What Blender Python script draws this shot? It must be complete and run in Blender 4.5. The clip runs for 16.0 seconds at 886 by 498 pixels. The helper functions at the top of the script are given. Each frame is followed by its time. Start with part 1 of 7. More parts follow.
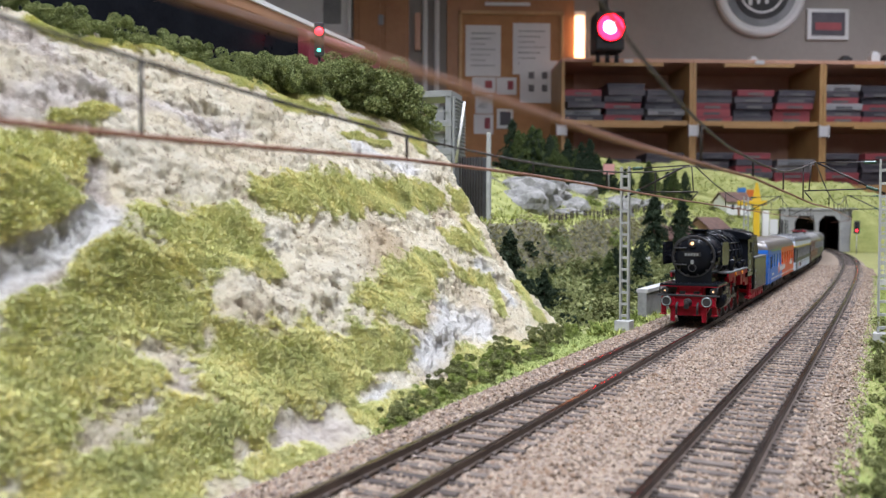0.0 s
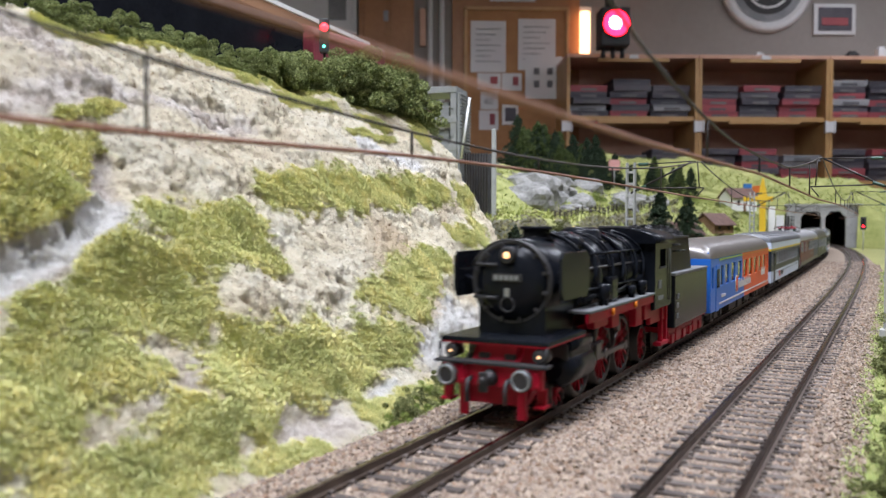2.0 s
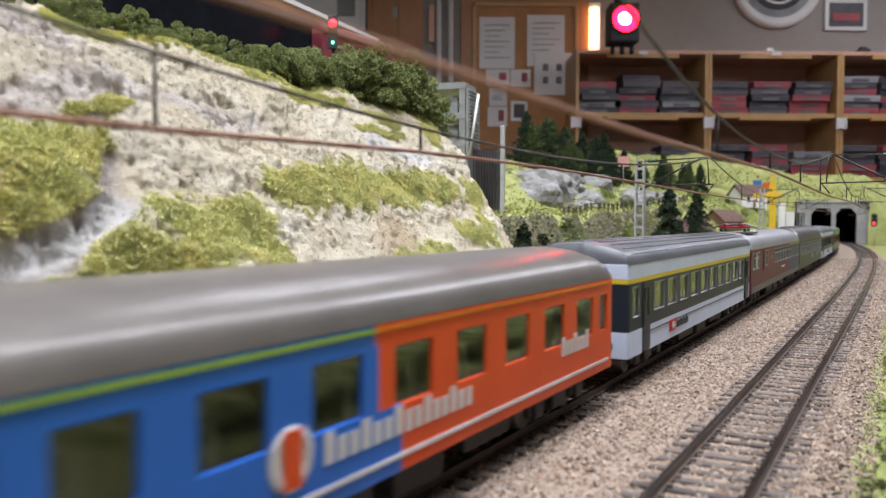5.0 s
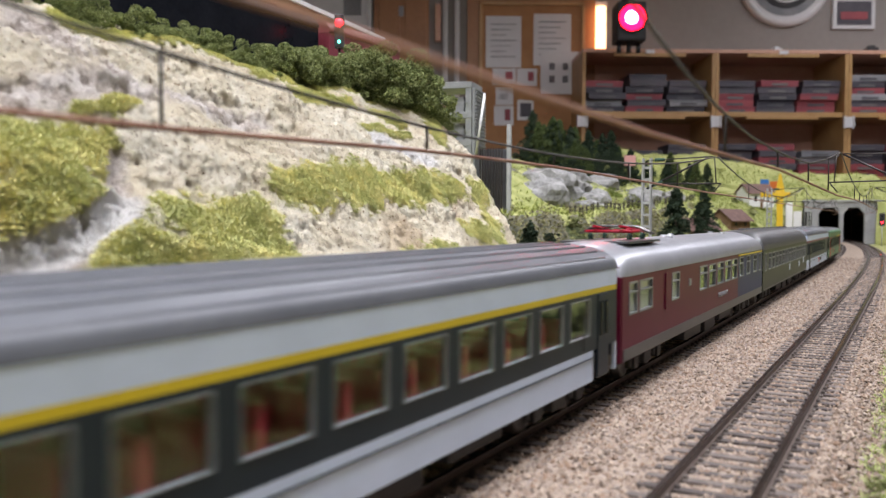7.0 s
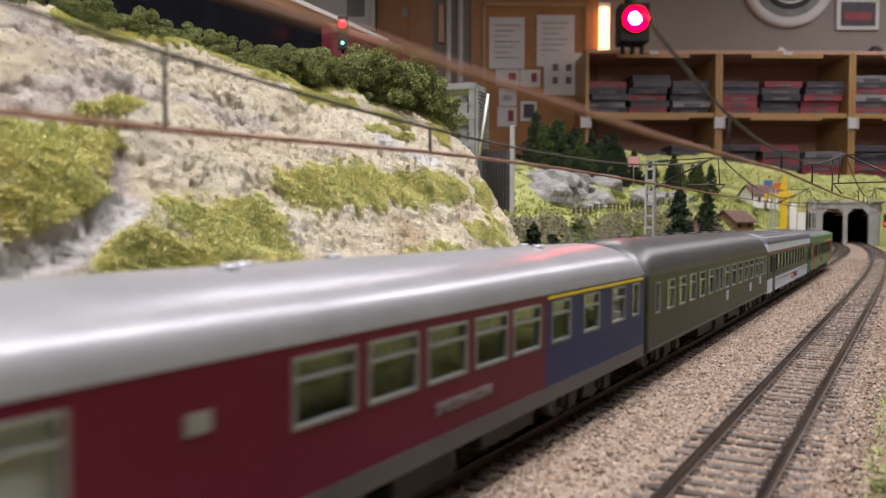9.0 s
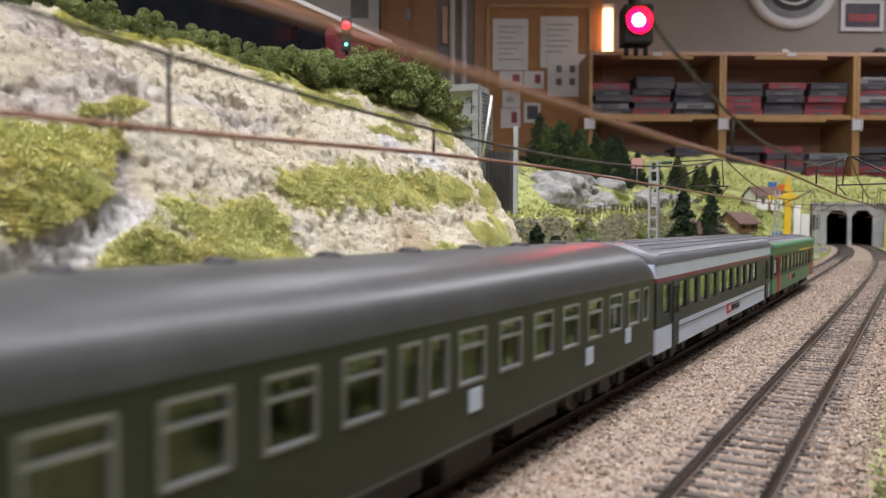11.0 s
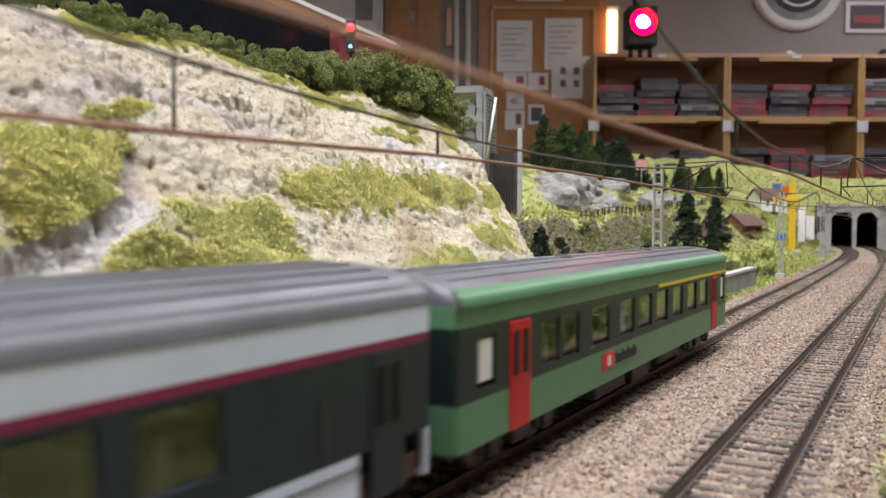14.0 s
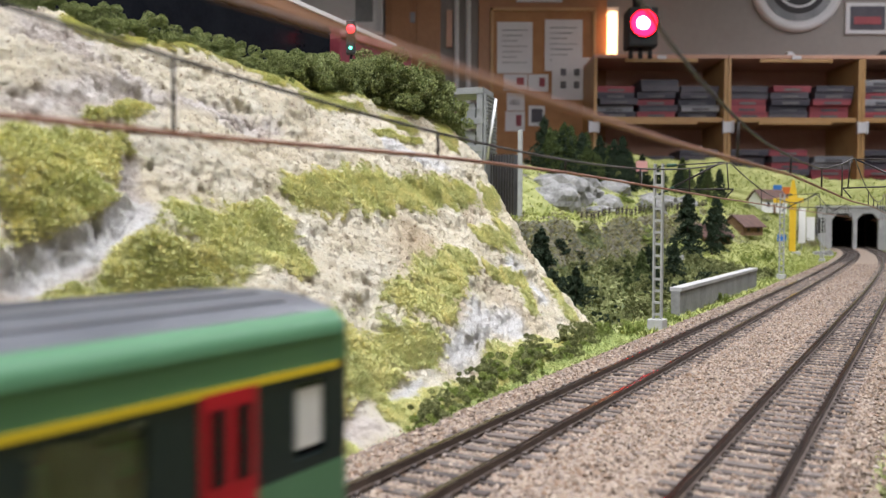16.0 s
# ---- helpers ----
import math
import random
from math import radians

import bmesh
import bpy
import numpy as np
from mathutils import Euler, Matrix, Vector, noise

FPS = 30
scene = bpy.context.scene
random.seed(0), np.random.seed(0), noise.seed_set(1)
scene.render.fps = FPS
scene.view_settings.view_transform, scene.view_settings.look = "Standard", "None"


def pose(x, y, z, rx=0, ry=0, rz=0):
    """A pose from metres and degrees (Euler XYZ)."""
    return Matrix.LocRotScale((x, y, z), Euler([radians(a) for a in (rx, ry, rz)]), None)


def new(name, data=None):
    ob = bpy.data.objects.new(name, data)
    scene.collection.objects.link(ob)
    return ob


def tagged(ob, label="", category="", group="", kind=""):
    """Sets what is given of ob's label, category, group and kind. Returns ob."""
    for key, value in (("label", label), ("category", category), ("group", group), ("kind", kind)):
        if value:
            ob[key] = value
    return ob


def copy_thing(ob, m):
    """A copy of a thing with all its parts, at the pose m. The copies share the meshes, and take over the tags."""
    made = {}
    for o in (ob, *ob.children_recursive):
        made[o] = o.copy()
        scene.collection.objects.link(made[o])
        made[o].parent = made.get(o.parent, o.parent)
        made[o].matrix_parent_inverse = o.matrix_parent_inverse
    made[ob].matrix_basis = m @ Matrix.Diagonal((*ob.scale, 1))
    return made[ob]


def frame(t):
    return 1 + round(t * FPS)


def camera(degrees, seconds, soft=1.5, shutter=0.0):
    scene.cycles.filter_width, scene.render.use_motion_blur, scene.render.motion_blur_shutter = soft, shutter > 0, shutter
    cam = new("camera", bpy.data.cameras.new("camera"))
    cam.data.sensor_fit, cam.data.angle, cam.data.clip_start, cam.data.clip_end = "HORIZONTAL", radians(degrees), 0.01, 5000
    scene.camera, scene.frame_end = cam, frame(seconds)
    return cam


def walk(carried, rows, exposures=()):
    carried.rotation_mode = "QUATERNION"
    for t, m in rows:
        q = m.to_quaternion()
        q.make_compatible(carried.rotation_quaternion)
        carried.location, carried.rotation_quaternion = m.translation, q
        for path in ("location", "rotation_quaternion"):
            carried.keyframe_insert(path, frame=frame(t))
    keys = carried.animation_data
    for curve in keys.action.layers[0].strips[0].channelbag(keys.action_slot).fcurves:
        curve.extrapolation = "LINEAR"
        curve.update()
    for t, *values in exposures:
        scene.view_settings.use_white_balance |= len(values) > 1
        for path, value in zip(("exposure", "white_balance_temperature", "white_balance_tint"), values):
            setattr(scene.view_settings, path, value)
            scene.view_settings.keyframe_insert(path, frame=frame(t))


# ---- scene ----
# ---------------------------------------------------------------- camera
EXPOSURE = 0.2
cam = camera(56.0, 16.0, soft=1.3, shutter=0.5)
cam.data.dof.use_dof, cam.data.dof.focus_distance, cam.data.dof.aperture_fstop = True, 0.37, 27.0
EYE_Z = 0.0501
CAM = [  # seconds, yaw, pitch down, roll, forward shift in mm
    (0.0, -2.13, 1.506, 0.14, -1.1), (0.5, -2.04, 1.575, 0.11, -1.0), (1.0, -1.955, 1.65, 0.09, -0.95),
    (1.5, -1.87, 1.71, 0.085, -0.9), (2.0, -1.775, 1.77, 0.11, -0.88), (2.5, -1.70, 1.80, 0.15, -0.8),
    (3.0, -1.63, 1.83, 0.15, -0.68), (3.5, -1.56, 1.885, 0.14, -0.62), (4.0, -1.43, 1.955, 0.147, -0.65),
    (5.2, -1.15, 2.02, 0.17, -0.4), (6.5, -0.88, 2.045, 0.19, -0.18), (7.0, -0.765, 2.075, 0.185, -0.18),
    (7.5, -0.65, 2.06, 0.165, -0.26), (8.0, -0.612, 2.01, 0.16, -0.26), (8.5, -0.59, 1.99, 0.18, -0.18),
    (9.0, -0.54, 2.0, 0.19, -0.15), (10.2, -0.39, 1.945, 0.22, -0.15), (11.5, -0.264, 1.885, 0.25, -0.15),
    (12.0, -0.235, 1.872, 0.27, -0.17), (12.5, -0.215, 1.86, 0.28, -0.25), (13.0, -0.18, 1.825, 0.262, -0.3),
    (13.5, -0.08, 1.795, 0.258, -0.34), (14.0, -0.03, 1.788, 0.265, -0.36), (14.5, -0.018, 1.77, 0.268, -0.28),
    (15.0, -0.014, 1.738, 0.245, -0.2), (15.5, -0.012, 1.72, 0.228, -0.08), (16.0, 0.0, 1.69, 0.22, 0.0)]
walk(cam, [(t, pose(0.00015, fwd / 1000, EYE_Z, 90 - p, 0, y) @ pose(0, 0, 0, 0, 0, r)) for t, y, p, r, fwd in CAM],
     exposures=[(0.0, EXPOSURE, 5950, 10), (3.0, EXPOSURE, 6000, 10), (6.5, EXPOSURE, 6250, 11), (8.3, EXPOSURE, 6350, 15), (8.9, EXPOSURE - 0.22, 6750, 14), (9.2, EXPOSURE - 0.22, 6750, 14), (11.4, EXPOSURE - 0.05, 6400, 11), (14.5, EXPOSURE, 6550, 11), (16.0, EXPOSURE, 6250, 10)])

# ---------------------------------------------------------------- plan of the tracks
# s runs along the line, n to its side (towards the camera); 0, 0 is under the eye; z = 0 is the rail head
ALONG = Vector((math.cos(radians(57.5)), math.sin(radians(57.5)), 0))
ASIDE = Vector((ALONG.y, -ALONG.x, 0))
CURVE = ((-0.08737, -0.03942, -0.02316, 0.02213, -0.00925), (-0.0314, -0.04799, 0.01982, -0.01775, 0.00073))
S_LO, S_HI = -0.1, 2.3


def plan(s, n, z=0.0):
    return ALONG * s + ASIDE * n + Vector((0, 0, z))


def side_of(k, s):
    """The sideways place and slope of track k at s: a curve, with straight ends."""
    c = CURVE[k]
    q = min(max(s, S_LO), S_HI)
    n = sum(a * q ** i for i, a in enumerate(c))
    d = sum(i * a * q ** (i - 1) for i, a in enumerate(c) if i)
    return n + d * (s - q), d


LINES = []
for k in (0, 1):
    pts, arc, last = [], 0.0, None
    for i in range(-1250, 2151):
        s = i * 0.002
        p = plan(s, side_of(k, s)[0])
        arc += (p - last).length if last else 0.0
        pts.append((arc, p, s))
        last = p
    zero = pts[1250][0]
    LINES.append([(a - zero, p, s) for a, p, s in pts])


def on_line(k, a):
    """Place and heading (radians from +x) on track k at the arc length a from s = 0."""
    line = LINES[k]
    i = min(max(int((a - line[0][0]) / 0.002), 0), len(line) - 2)
    while i < len(line) - 2 and line[i + 1][0] < a:
        i += 1
    while i > 0 and line[i][0] > a:
        i -= 1
    (a0, p0, _), (a1, p1, _) = line[i], line[i + 1]
    d = p1 - p0
    return p0 + d * ((a - a0) / (a1 - a0)), math.atan2(d.y, d.x)

# ---------------------------------------------------------------- light: a closed club room under ceiling lamps
world = bpy.data.worlds.new("room_dusk")
scene.world = world
world.use_nodes = True
world.node_tree.nodes["Background"].inputs[0].default_value = (0.9, 0.95, 1.0, 1)
world.node_tree.nodes["Background"].inputs[1].default_value = 0.03
CEILING_Z = 1.75
LAMPS = ((0.22, 0.02, 2.0), (-0.45, -0.45, 2.45), (1.25, 0.85, 0.8), (0.45, 2.3, 0.65), (2.1, 2.2, 1.1), (2.5, 3.9, 0.6))
for x, y, power in LAMPS:
    lamp = bpy.data.lights.new("ceiling_light", "AREA")
    lamp.shape, lamp.size, lamp.size_y, lamp.energy, lamp.color = "RECTANGLE", 1.2, 0.16, 16 * power, (0.925, 0.915, 0.985)
    ob = new("ceiling_light", lamp)
    ob.matrix_world = pose(x, y, CEILING_Z - 0.09, 0, 0, 57.5)

# ---------------------------------------------------------------- materials
def mat(name, a, b=None, scale=40.0, rough=0.6, metal=0.0, bump=0.0, detail=6.0, emit=0.0, spec=0.5, fine=None, rand=0.0, coat=0.0):
    """A surface between two colours a and b, by noise at two scales, with relief."""
    m = bpy.data.materials.new(name)
    m.use_nodes = True
    nt = m.node_tree
    bs = nt.nodes["Principled BSDF"]
    bs.inputs["Roughness"].default_value = rough
    bs.inputs["Metallic"].default_value = metal
    bs.inputs["Specular IOR Level"].default_value = spec
    bs.inputs["Coat Weight"].default_value = coat
    b = b or tuple(c * 0.8 for c in a)
    tc = nt.nodes.new("ShaderNodeTexCoord")
    n1 = nt.nodes.new("ShaderNodeTexNoise")
    n1.inputs["Scale"].default_value, n1.inputs["Detail"].default_value = scale, detail
    n2 = nt.nodes.new("ShaderNodeTexNoise")
    n2.inputs["Scale"].default_value, n2.inputs["Detail"].default_value = (fine or scale * 9), 3.0
    nt.links.new(tc.outputs["Object"], n1.inputs["Vector"])
    nt.links.new(tc.outputs["Object"], n2.inputs["Vector"])
    mix = nt.nodes.new("ShaderNodeMath")
    mix.operation = "MULTIPLY_ADD"
    mix.inputs[1].default_value = 0.35
    nt.links.new(n2.outputs[0], mix.inputs[0])
    sc = nt.nodes.new("ShaderNodeMath")
    sc.operation = "MULTIPLY"
    sc.inputs[1].default_value = 0.65
    nt.links.new(n1.outputs[0], sc.inputs[0])
    nt.links.new(sc.outputs[0], mix.inputs[2])
    fac = mix.outputs[0]
    if rand:
        info = nt.nodes.new("ShaderNodeObjectInfo")
        ad = nt.nodes.new("ShaderNodeMath")
        ad.operation = "MULTIPLY_ADD"
        ad.inputs[1].default_value = rand
        nt.links.new(info.outputs["Random"], ad.inputs[0])
        nt.links.new(fac, ad.inputs[2])
        sub = nt.nodes.new("ShaderNodeMath")
        sub.operation = "SUBTRACT"
        sub.inputs[1].default_value = rand / 2
        nt.links.new(ad.outputs[0], sub.inputs[0])
        fac = sub.outputs[0]
    ramp = nt.nodes.new("ShaderNodeValToRGB")
    ramp.color_ramp.elements[0].position, ramp.color_ramp.elements[1].position = 0.34, 0.66
    ramp.color_ramp.elements[0].color, ramp.color_ramp.elements[1].color = (*a, 1), (*b, 1)
    nt.links.new(fac, ramp.inputs[0])
    nt.links.new(ramp.outputs[0], bs.inputs["Base Color"])
    if emit:
        nt.links.new(ramp.outputs[0], bs.inputs["Emission Color"])
        bs.inputs["Emission Strength"].default_value = emit
    if bump:
        bp = nt.nodes.new("ShaderNodeBump")
        bp.inputs["Strength"].default_value = 0.6
        bp.inputs["Distance"].default_value = bump
        nt.links.new(mix.outputs[0], bp.inputs["Height"])
        nt.links.new(bp.outputs[0], bs.inputs["Normal"])
    return m


def island_mat(name, colours, rough=0.8, spec=0.3, patch=0.0, scale=60.0):
    """A surface whose loose pieces each take one of the colours."""
    m = bpy.data.materials.new(name)
    m.use_nodes = True
    nt = m.node_tree
    bs = nt.nodes["Principled BSDF"]
    bs.inputs["Roughness"].default_value = rough
    bs.inputs["Specular IOR Level"].default_value = spec
    geo = nt.nodes.new("ShaderNodeNewGeometry")
    ramp = nt.nodes.new("ShaderNodeValToRGB")
    ramp.color_ramp.interpolation = "LINEAR"
    el = ramp.color_ramp.elements
    while len(el) < len(colours):
        el.new(0.5)
    for i, c in enumerate(colours):
        el[i].position = i / (len(colours) - 1)
        el[i].color = (*c, 1)
    fac = geo.outputs["Random Per Island"]
    if patch:
        tc = nt.nodes.new("ShaderNodeTexCoord")
        nz = nt.nodes.new("ShaderNodeTexNoise")
        nz.inputs["Scale"].default_value, nz.inputs["Detail"].default_value = scale, 4.0
        nt.links.new(tc.outputs["Object"], nz.inputs["Vector"])
        wide = nt.nodes.new("ShaderNodeMapRange")
        wide.inputs[1].default_value, wide.inputs[2].default_value = 0.3, 0.7
        nt.links.new(nz.outputs[0], wide.inputs[0])
        mx = nt.nodes.new("ShaderNodeMix")
        mx.inputs[0].default_value = patch
        nt.links.new(fac, mx.inputs[2])
        nt.links.new(wide.outputs[0], mx.inputs[3])
        fac = mx.outputs[0]
    nt.links.new(fac, ramp.inputs[0])
    nt.links.new(ramp.outputs[0], bs.inputs["Base Color"])
    return m


def hill_mat(name):
    """Plaster rock with earth stains; where the attribute 'turf' is high, scattered green fibre ground."""
    m = bpy.data.materials.new(name)
    m.use_nodes = True
    nt = m.node_tree
    bs = nt.nodes["Principled BSDF"]
    bs.inputs["Roughness"].default_value = 0.85
    bs.inputs["Specular IOR Level"].default_value = 0.25
    tc = nt.nodes.new("ShaderNodeTexCoord")

    def nz(scale, detail, rough=0.55, dist=0.0):
        n = nt.nodes.new("ShaderNodeTexNoise")
        n.inputs["Scale"].default_value, n.inputs["Detail"].default_value = scale, detail
        n.inputs["Roughness"].default_value, n.inputs["Distortion"].default_value = rough, dist
        nt.links.new(tc.outputs["Object"], n.inputs["Vector"])
        return n.outputs[0]

    def ramp(src, stops):
        r = nt.nodes.new("ShaderNodeValToRGB")
        el = r.color_ramp.elements
        while len(el) < len(stops):
            el.new(0.5)
        for e, (q, c) in zip(el, stops):
            e.position, e.color = q, (*c, 1)
        nt.links.new(src, r.inputs[0])
        return r.outputs[0]

    def mixc(f, a, b, kind="MIX"):
        x = nt.nodes.new("ShaderNodeMix")
        x.data_type, x.blend_type = "RGBA", kind
        if isinstance(f, float):
            x.inputs[0].default_value = f
        else:
            nt.links.new(f, x.inputs[0])
        nt.links.new(a, x.inputs[6])
        nt.links.new(b, x.inputs[7])
        return x.outputs[2]
    rock = ramp(nz(60, 11, 0.80), [(0.25, (0.24, 0.175, 0.115)), (0.34, (0.58, 0.48, 0.35)), (0.44, (0.84, 0.75, 0.55)), (0.66, (0.91, 0.86, 0.71))])
    stain = ramp(nz(16, 6, 0.6, 0.6), [(0.53, (0, 0, 0)), (0.68, (1, 1, 1))])
    ochre = ramp(nz(90, 4), [(0.3, (0.50, 0.36, 0.20)), (0.7, (0.78, 0.64, 0.45))])
    sf = nt.nodes.new("ShaderNodeMath")
    sf.operation = "MULTIPLY"
    sf.inputs[1].default_value = 0.72
    nt.links.new(stain, sf.inputs[0])
    rock = mixc(sf.outputs[0], rock, ochre)
    # dark of the small pores, put into the colour as brown speckle
    pore_speckle = ramp(nz(640, 5, 0.7), [(0.33, (0.36, 0.27, 0.18)), (0.42, (0.95, 0.93, 0.89)), (0.6, (1, 1, 1))])
    rock = mixc(1.0, rock, pore_speckle, "MULTIPLY")
    grey = ramp(nz(22, 5, 0.6), [(0.5, (0, 0, 0)), (0.7, (1, 1, 1))])
    gf = nt.nodes.new("ShaderNodeMath")
    gf.operation = "MULTIPLY"
    gf.inputs[1].default_value = 0.12
    nt.links.new(grey, gf.inputs[0])
    rock = mixc(gf.outputs[0], rock, ramp(nz(140, 3), [(0.3, (0.38, 0.37, 0.36)), (0.7, (0.74, 0.73, 0.70))]))
    turf = ramp(nz(420, 4), [(0.3, (0.30, 0.31, 0.12)), (0.5, (0.52, 0.52, 0.21)), (0.7, (0.70, 0.65, 0.30))])
    # grey-brown for weathered rock, and for the shade coloured into the gully
    at = nt.nodes.new("ShaderNodeAttribute")
    at.attribute_name = "worn_and_shade"
    rock = mixc(at.outputs["Fac"], rock, ramp(nz(110, 9, 0.75), [(0.3, (0.19, 0.15, 0.115)), (0.44, (0.52, 0.44, 0.36)), (0.58, (0.80, 0.73, 0.65))]))
    at = nt.nodes.new("ShaderNodeAttribute")
    at.attribute_name = "chalk"
    rock = mixc(at.outputs["Fac"], rock, ramp(nz(300, 8, 0.75), [(0.3, (0.56, 0.53, 0.48)), (0.44, (0.80, 0.77, 0.71)), (0.6, (0.88, 0.86, 0.81))]))
    at = nt.nodes.new("ShaderNodeAttribute")
    at.attribute_name = "turf"
    col = mixc(at.outputs["Fac"], rock, turf)
    nt.links.new(col, bs.inputs["Base Color"])
    bp = nt.nodes.new("ShaderNodeBump")
    bp.inputs["Strength"].default_value, bp.inputs["Distance"].default_value = 1.0, 0.0032
    nt.links.new(nz(520, 8, 0.78), bp.inputs["Height"])
    nt.links.new(bp.outputs[0], bs.inputs["Normal"])
    return m


def glass_mat(name, tint=(0.9, 0.95, 0.92), rough=0.03):
    m = bpy.data.materials.new(name)
    m.use_nodes = True
    bs = m.node_tree.nodes["Principled BSDF"]
    bs.inputs["Base Color"].default_value = (*tint, 1)
    bs.inputs["Transmission Weight"].default_value = 1.0
    bs.inputs["Roughness"].default_value = rough
    bs.inputs["IOR"].default_value = 1.38
    return m


M = {
    "ground": mat("scatter_ground", (0.20, 0.22, 0.06), (0.36, 0.35, 0.13), 60, 0.9, bump=0.0008),
    "ballast": mat("ballast_bed", (0.20, 0.152, 0.11), (0.34, 0.27, 0.205), 900, 0.9, bump=0.0009, detail=3),
    "stones": island_mat("ballast_stones", [(0.09, 0.065, 0.048), (0.29, 0.222, 0.164), (0.42, 0.345, 0.265), (0.235, 0.152, 0.098), (0.335, 0.282, 0.236), (0.15, 0.113, 0.09), (0.285, 0.21, 0.152)]),
    "rail": mat("rail_brown", (0.075, 0.054, 0.042), (0.13, 0.098, 0.076), 150, 0.5, 0.3),
    "railtop": mat("rail_steel", (0.20, 0.17, 0.15), (0.30, 0.27, 0.25), 200, 0.16, 1.0),
    "sleeper": mat("sleeper_brown", (0.055, 0.043, 0.036), (0.135, 0.110, 0.093), 300, 0.75, bump=0.0002, rand=0.5),
    "hill": hill_mat("plaster_rock"),
    "wire": mat("wire_dark", (0.02, 0.018, 0.018), (0.05, 0.04, 0.035), 90, 0.5, 0.4),
    "rust": mat("wire_copper_brown", (0.20, 0.085, 0.05), (0.32, 0.16, 0.10), 120, 0.55, 0.3),
    "black": mat("loco_black", (0.0045, 0.0055, 0.008), (0.010, 0.0115, 0.015), 60, 0.27, spec=0.13),
    "black2": mat("frame_black", (0.012, 0.012, 0.013), (0.03, 0.028, 0.027), 120, 0.6),
    "red": mat("frame_red", (0.24, 0.004, 0.014), (0.36, 0.008, 0.026), 80, 0.45, spec=0.2),
    "wall": mat("wall_paint", (0.285, 0.262, 0.24), (0.33, 0.305, 0.28), 3, 0.9),
    "wood": mat("cabinet_wood", (0.42, 0.24, 0.09), (0.52, 0.31, 0.13), 6, 0.5),
    "wood_dark": mat("brown_veneer", (0.54, 0.30, 0.20), (0.62, 0.37, 0.26), 5, 0.45),
    "floor": mat("floor_lino", (0.20, 0.16, 0.13), (0.26, 0.21, 0.17), 4, 0.6),
    "ceiling": mat("ceiling_paint", (0.78, 0.76, 0.72), (0.82, 0.80, 0.76), 3, 0.9),
}

# ---------------------------------------------------------------- mesh helpers
def box(bm, x0, x1, y0, y1, z0, z1, bevel=0.0, taper=0.0):
    vs = [bm.verts.new((x, y * (1 - (taper if z == z1 else 0)), z)) for x in (x0, x1) for y in (y0, y1) for z in (z0, z1)]
    fs = [bm.faces.new([vs[i] for i in f]) for f in ((0, 1, 3, 2), (4, 6, 7, 5), (0, 4, 5, 1), (2, 3, 7, 6), (0, 2, 6, 4), (1, 5, 7, 3))]
    if bevel:
        es = list({e for f in fs for e in f.edges})
        bmesh.ops.bevel(bm, geom=es, offset=bevel, segments=2, affect="EDGES", profile=0.6)
    return vs


def rod(bm, p0, p1, r0, r1=None, seg=10, caps=True):
    p0, p1 = Vector(p0), Vector(p1)
    r1 = r0 if r1 is None else r1
    d = (p1 - p0).normalized()
    u = d.orthogonal().normalized()
    v = d.cross(u)
    a, b = [], []
    for i in range(seg):
        w = u * math.cos(2 * math.pi * i / seg) + v * math.sin(2 * math.pi * i / seg)
        a.append(bm.verts.new(p0 + w * r0))
        b.append(bm.verts.new(p1 + w * r1))
    for i in range(seg):
        j = (i + 1) % seg
        f = bm.faces.new((a[i], a[j], b[j], b[i]))
        f.smooth = True
    if caps:
        bm.faces.new(a[::-1])
        bm.faces.new(b)


def lathe(bm, axis_p, axis_d, profile, seg=24):
    """Rings of (distance along the axis, radius), closed at both ends."""
    d = Vector(axis_d).normalized()
    u = d.orthogonal().normalized()
    v = d.cross(u)
    rings = []
    for h, r in profile:
        c = Vector(axis_p) + d * h
        rings.append([bm.verts.new(c + (u * math.cos(2 * math.pi * i / seg) + v * math.sin(2 * math.pi * i / seg)) * max(r, 1e-6)) for i in range(seg)])
    for a, b in zip(rings, rings[1:]):
        for i in range(seg):
            j = (i + 1) % seg
            f = bm.faces.new((a[i], a[j], b[j], b[i]))
            f.smooth = True
    bm.faces.new(rings[0][::-1])
    bm.faces.new(rings[-1])


def prism(bm, outline, x0, x1, axis="x", smooth=False):
    """An outline in the plane across the axis, drawn along it from x0 to x1."""
    def at(q, a, b):
        return {"x": (q, a, b), "y": (a, q, b), "z": (a, b, q)}[axis]
    A = [bm.verts.new(at(x0, a, b)) for a, b in outline]
    B = [bm.verts.new(at(x1, a, b)) for a, b in outline]
    n = len(outline)
    for i in range(n):
        f = bm.faces.new((A[i], A[(i + 1) % n], B[(i + 1) % n], B[i]))
        f.smooth = smooth
    bm.faces.new(A[::-1])
    bm.faces.new(B)


def mesh_from(bm, name, material):
    bmesh.ops.recalc_face_normals(bm, faces=bm.faces)
    me = bpy.data.meshes.new(name)
    bm.to_mesh(me)
    bm.free()
    for m in material if isinstance(material, (list, tuple)) else [material]:
        me.materials.append(m)
    return me


def part(name, bm, material, parent, label="", at=None):
    ob = new(name, mesh_from(bm, name, material))
    ob.parent = parent
    if at is not None:
        ob.matrix_basis = at
    if label:
        ob["label"] = label
    return ob


def thing(name, label, category, m=None, group="", kind=""):
    ob = new(name)
    ob.empty_display_size = 0.01
    if m is not None:
        ob.matrix_basis = m
    return tagged(ob, label, category, group, kind)


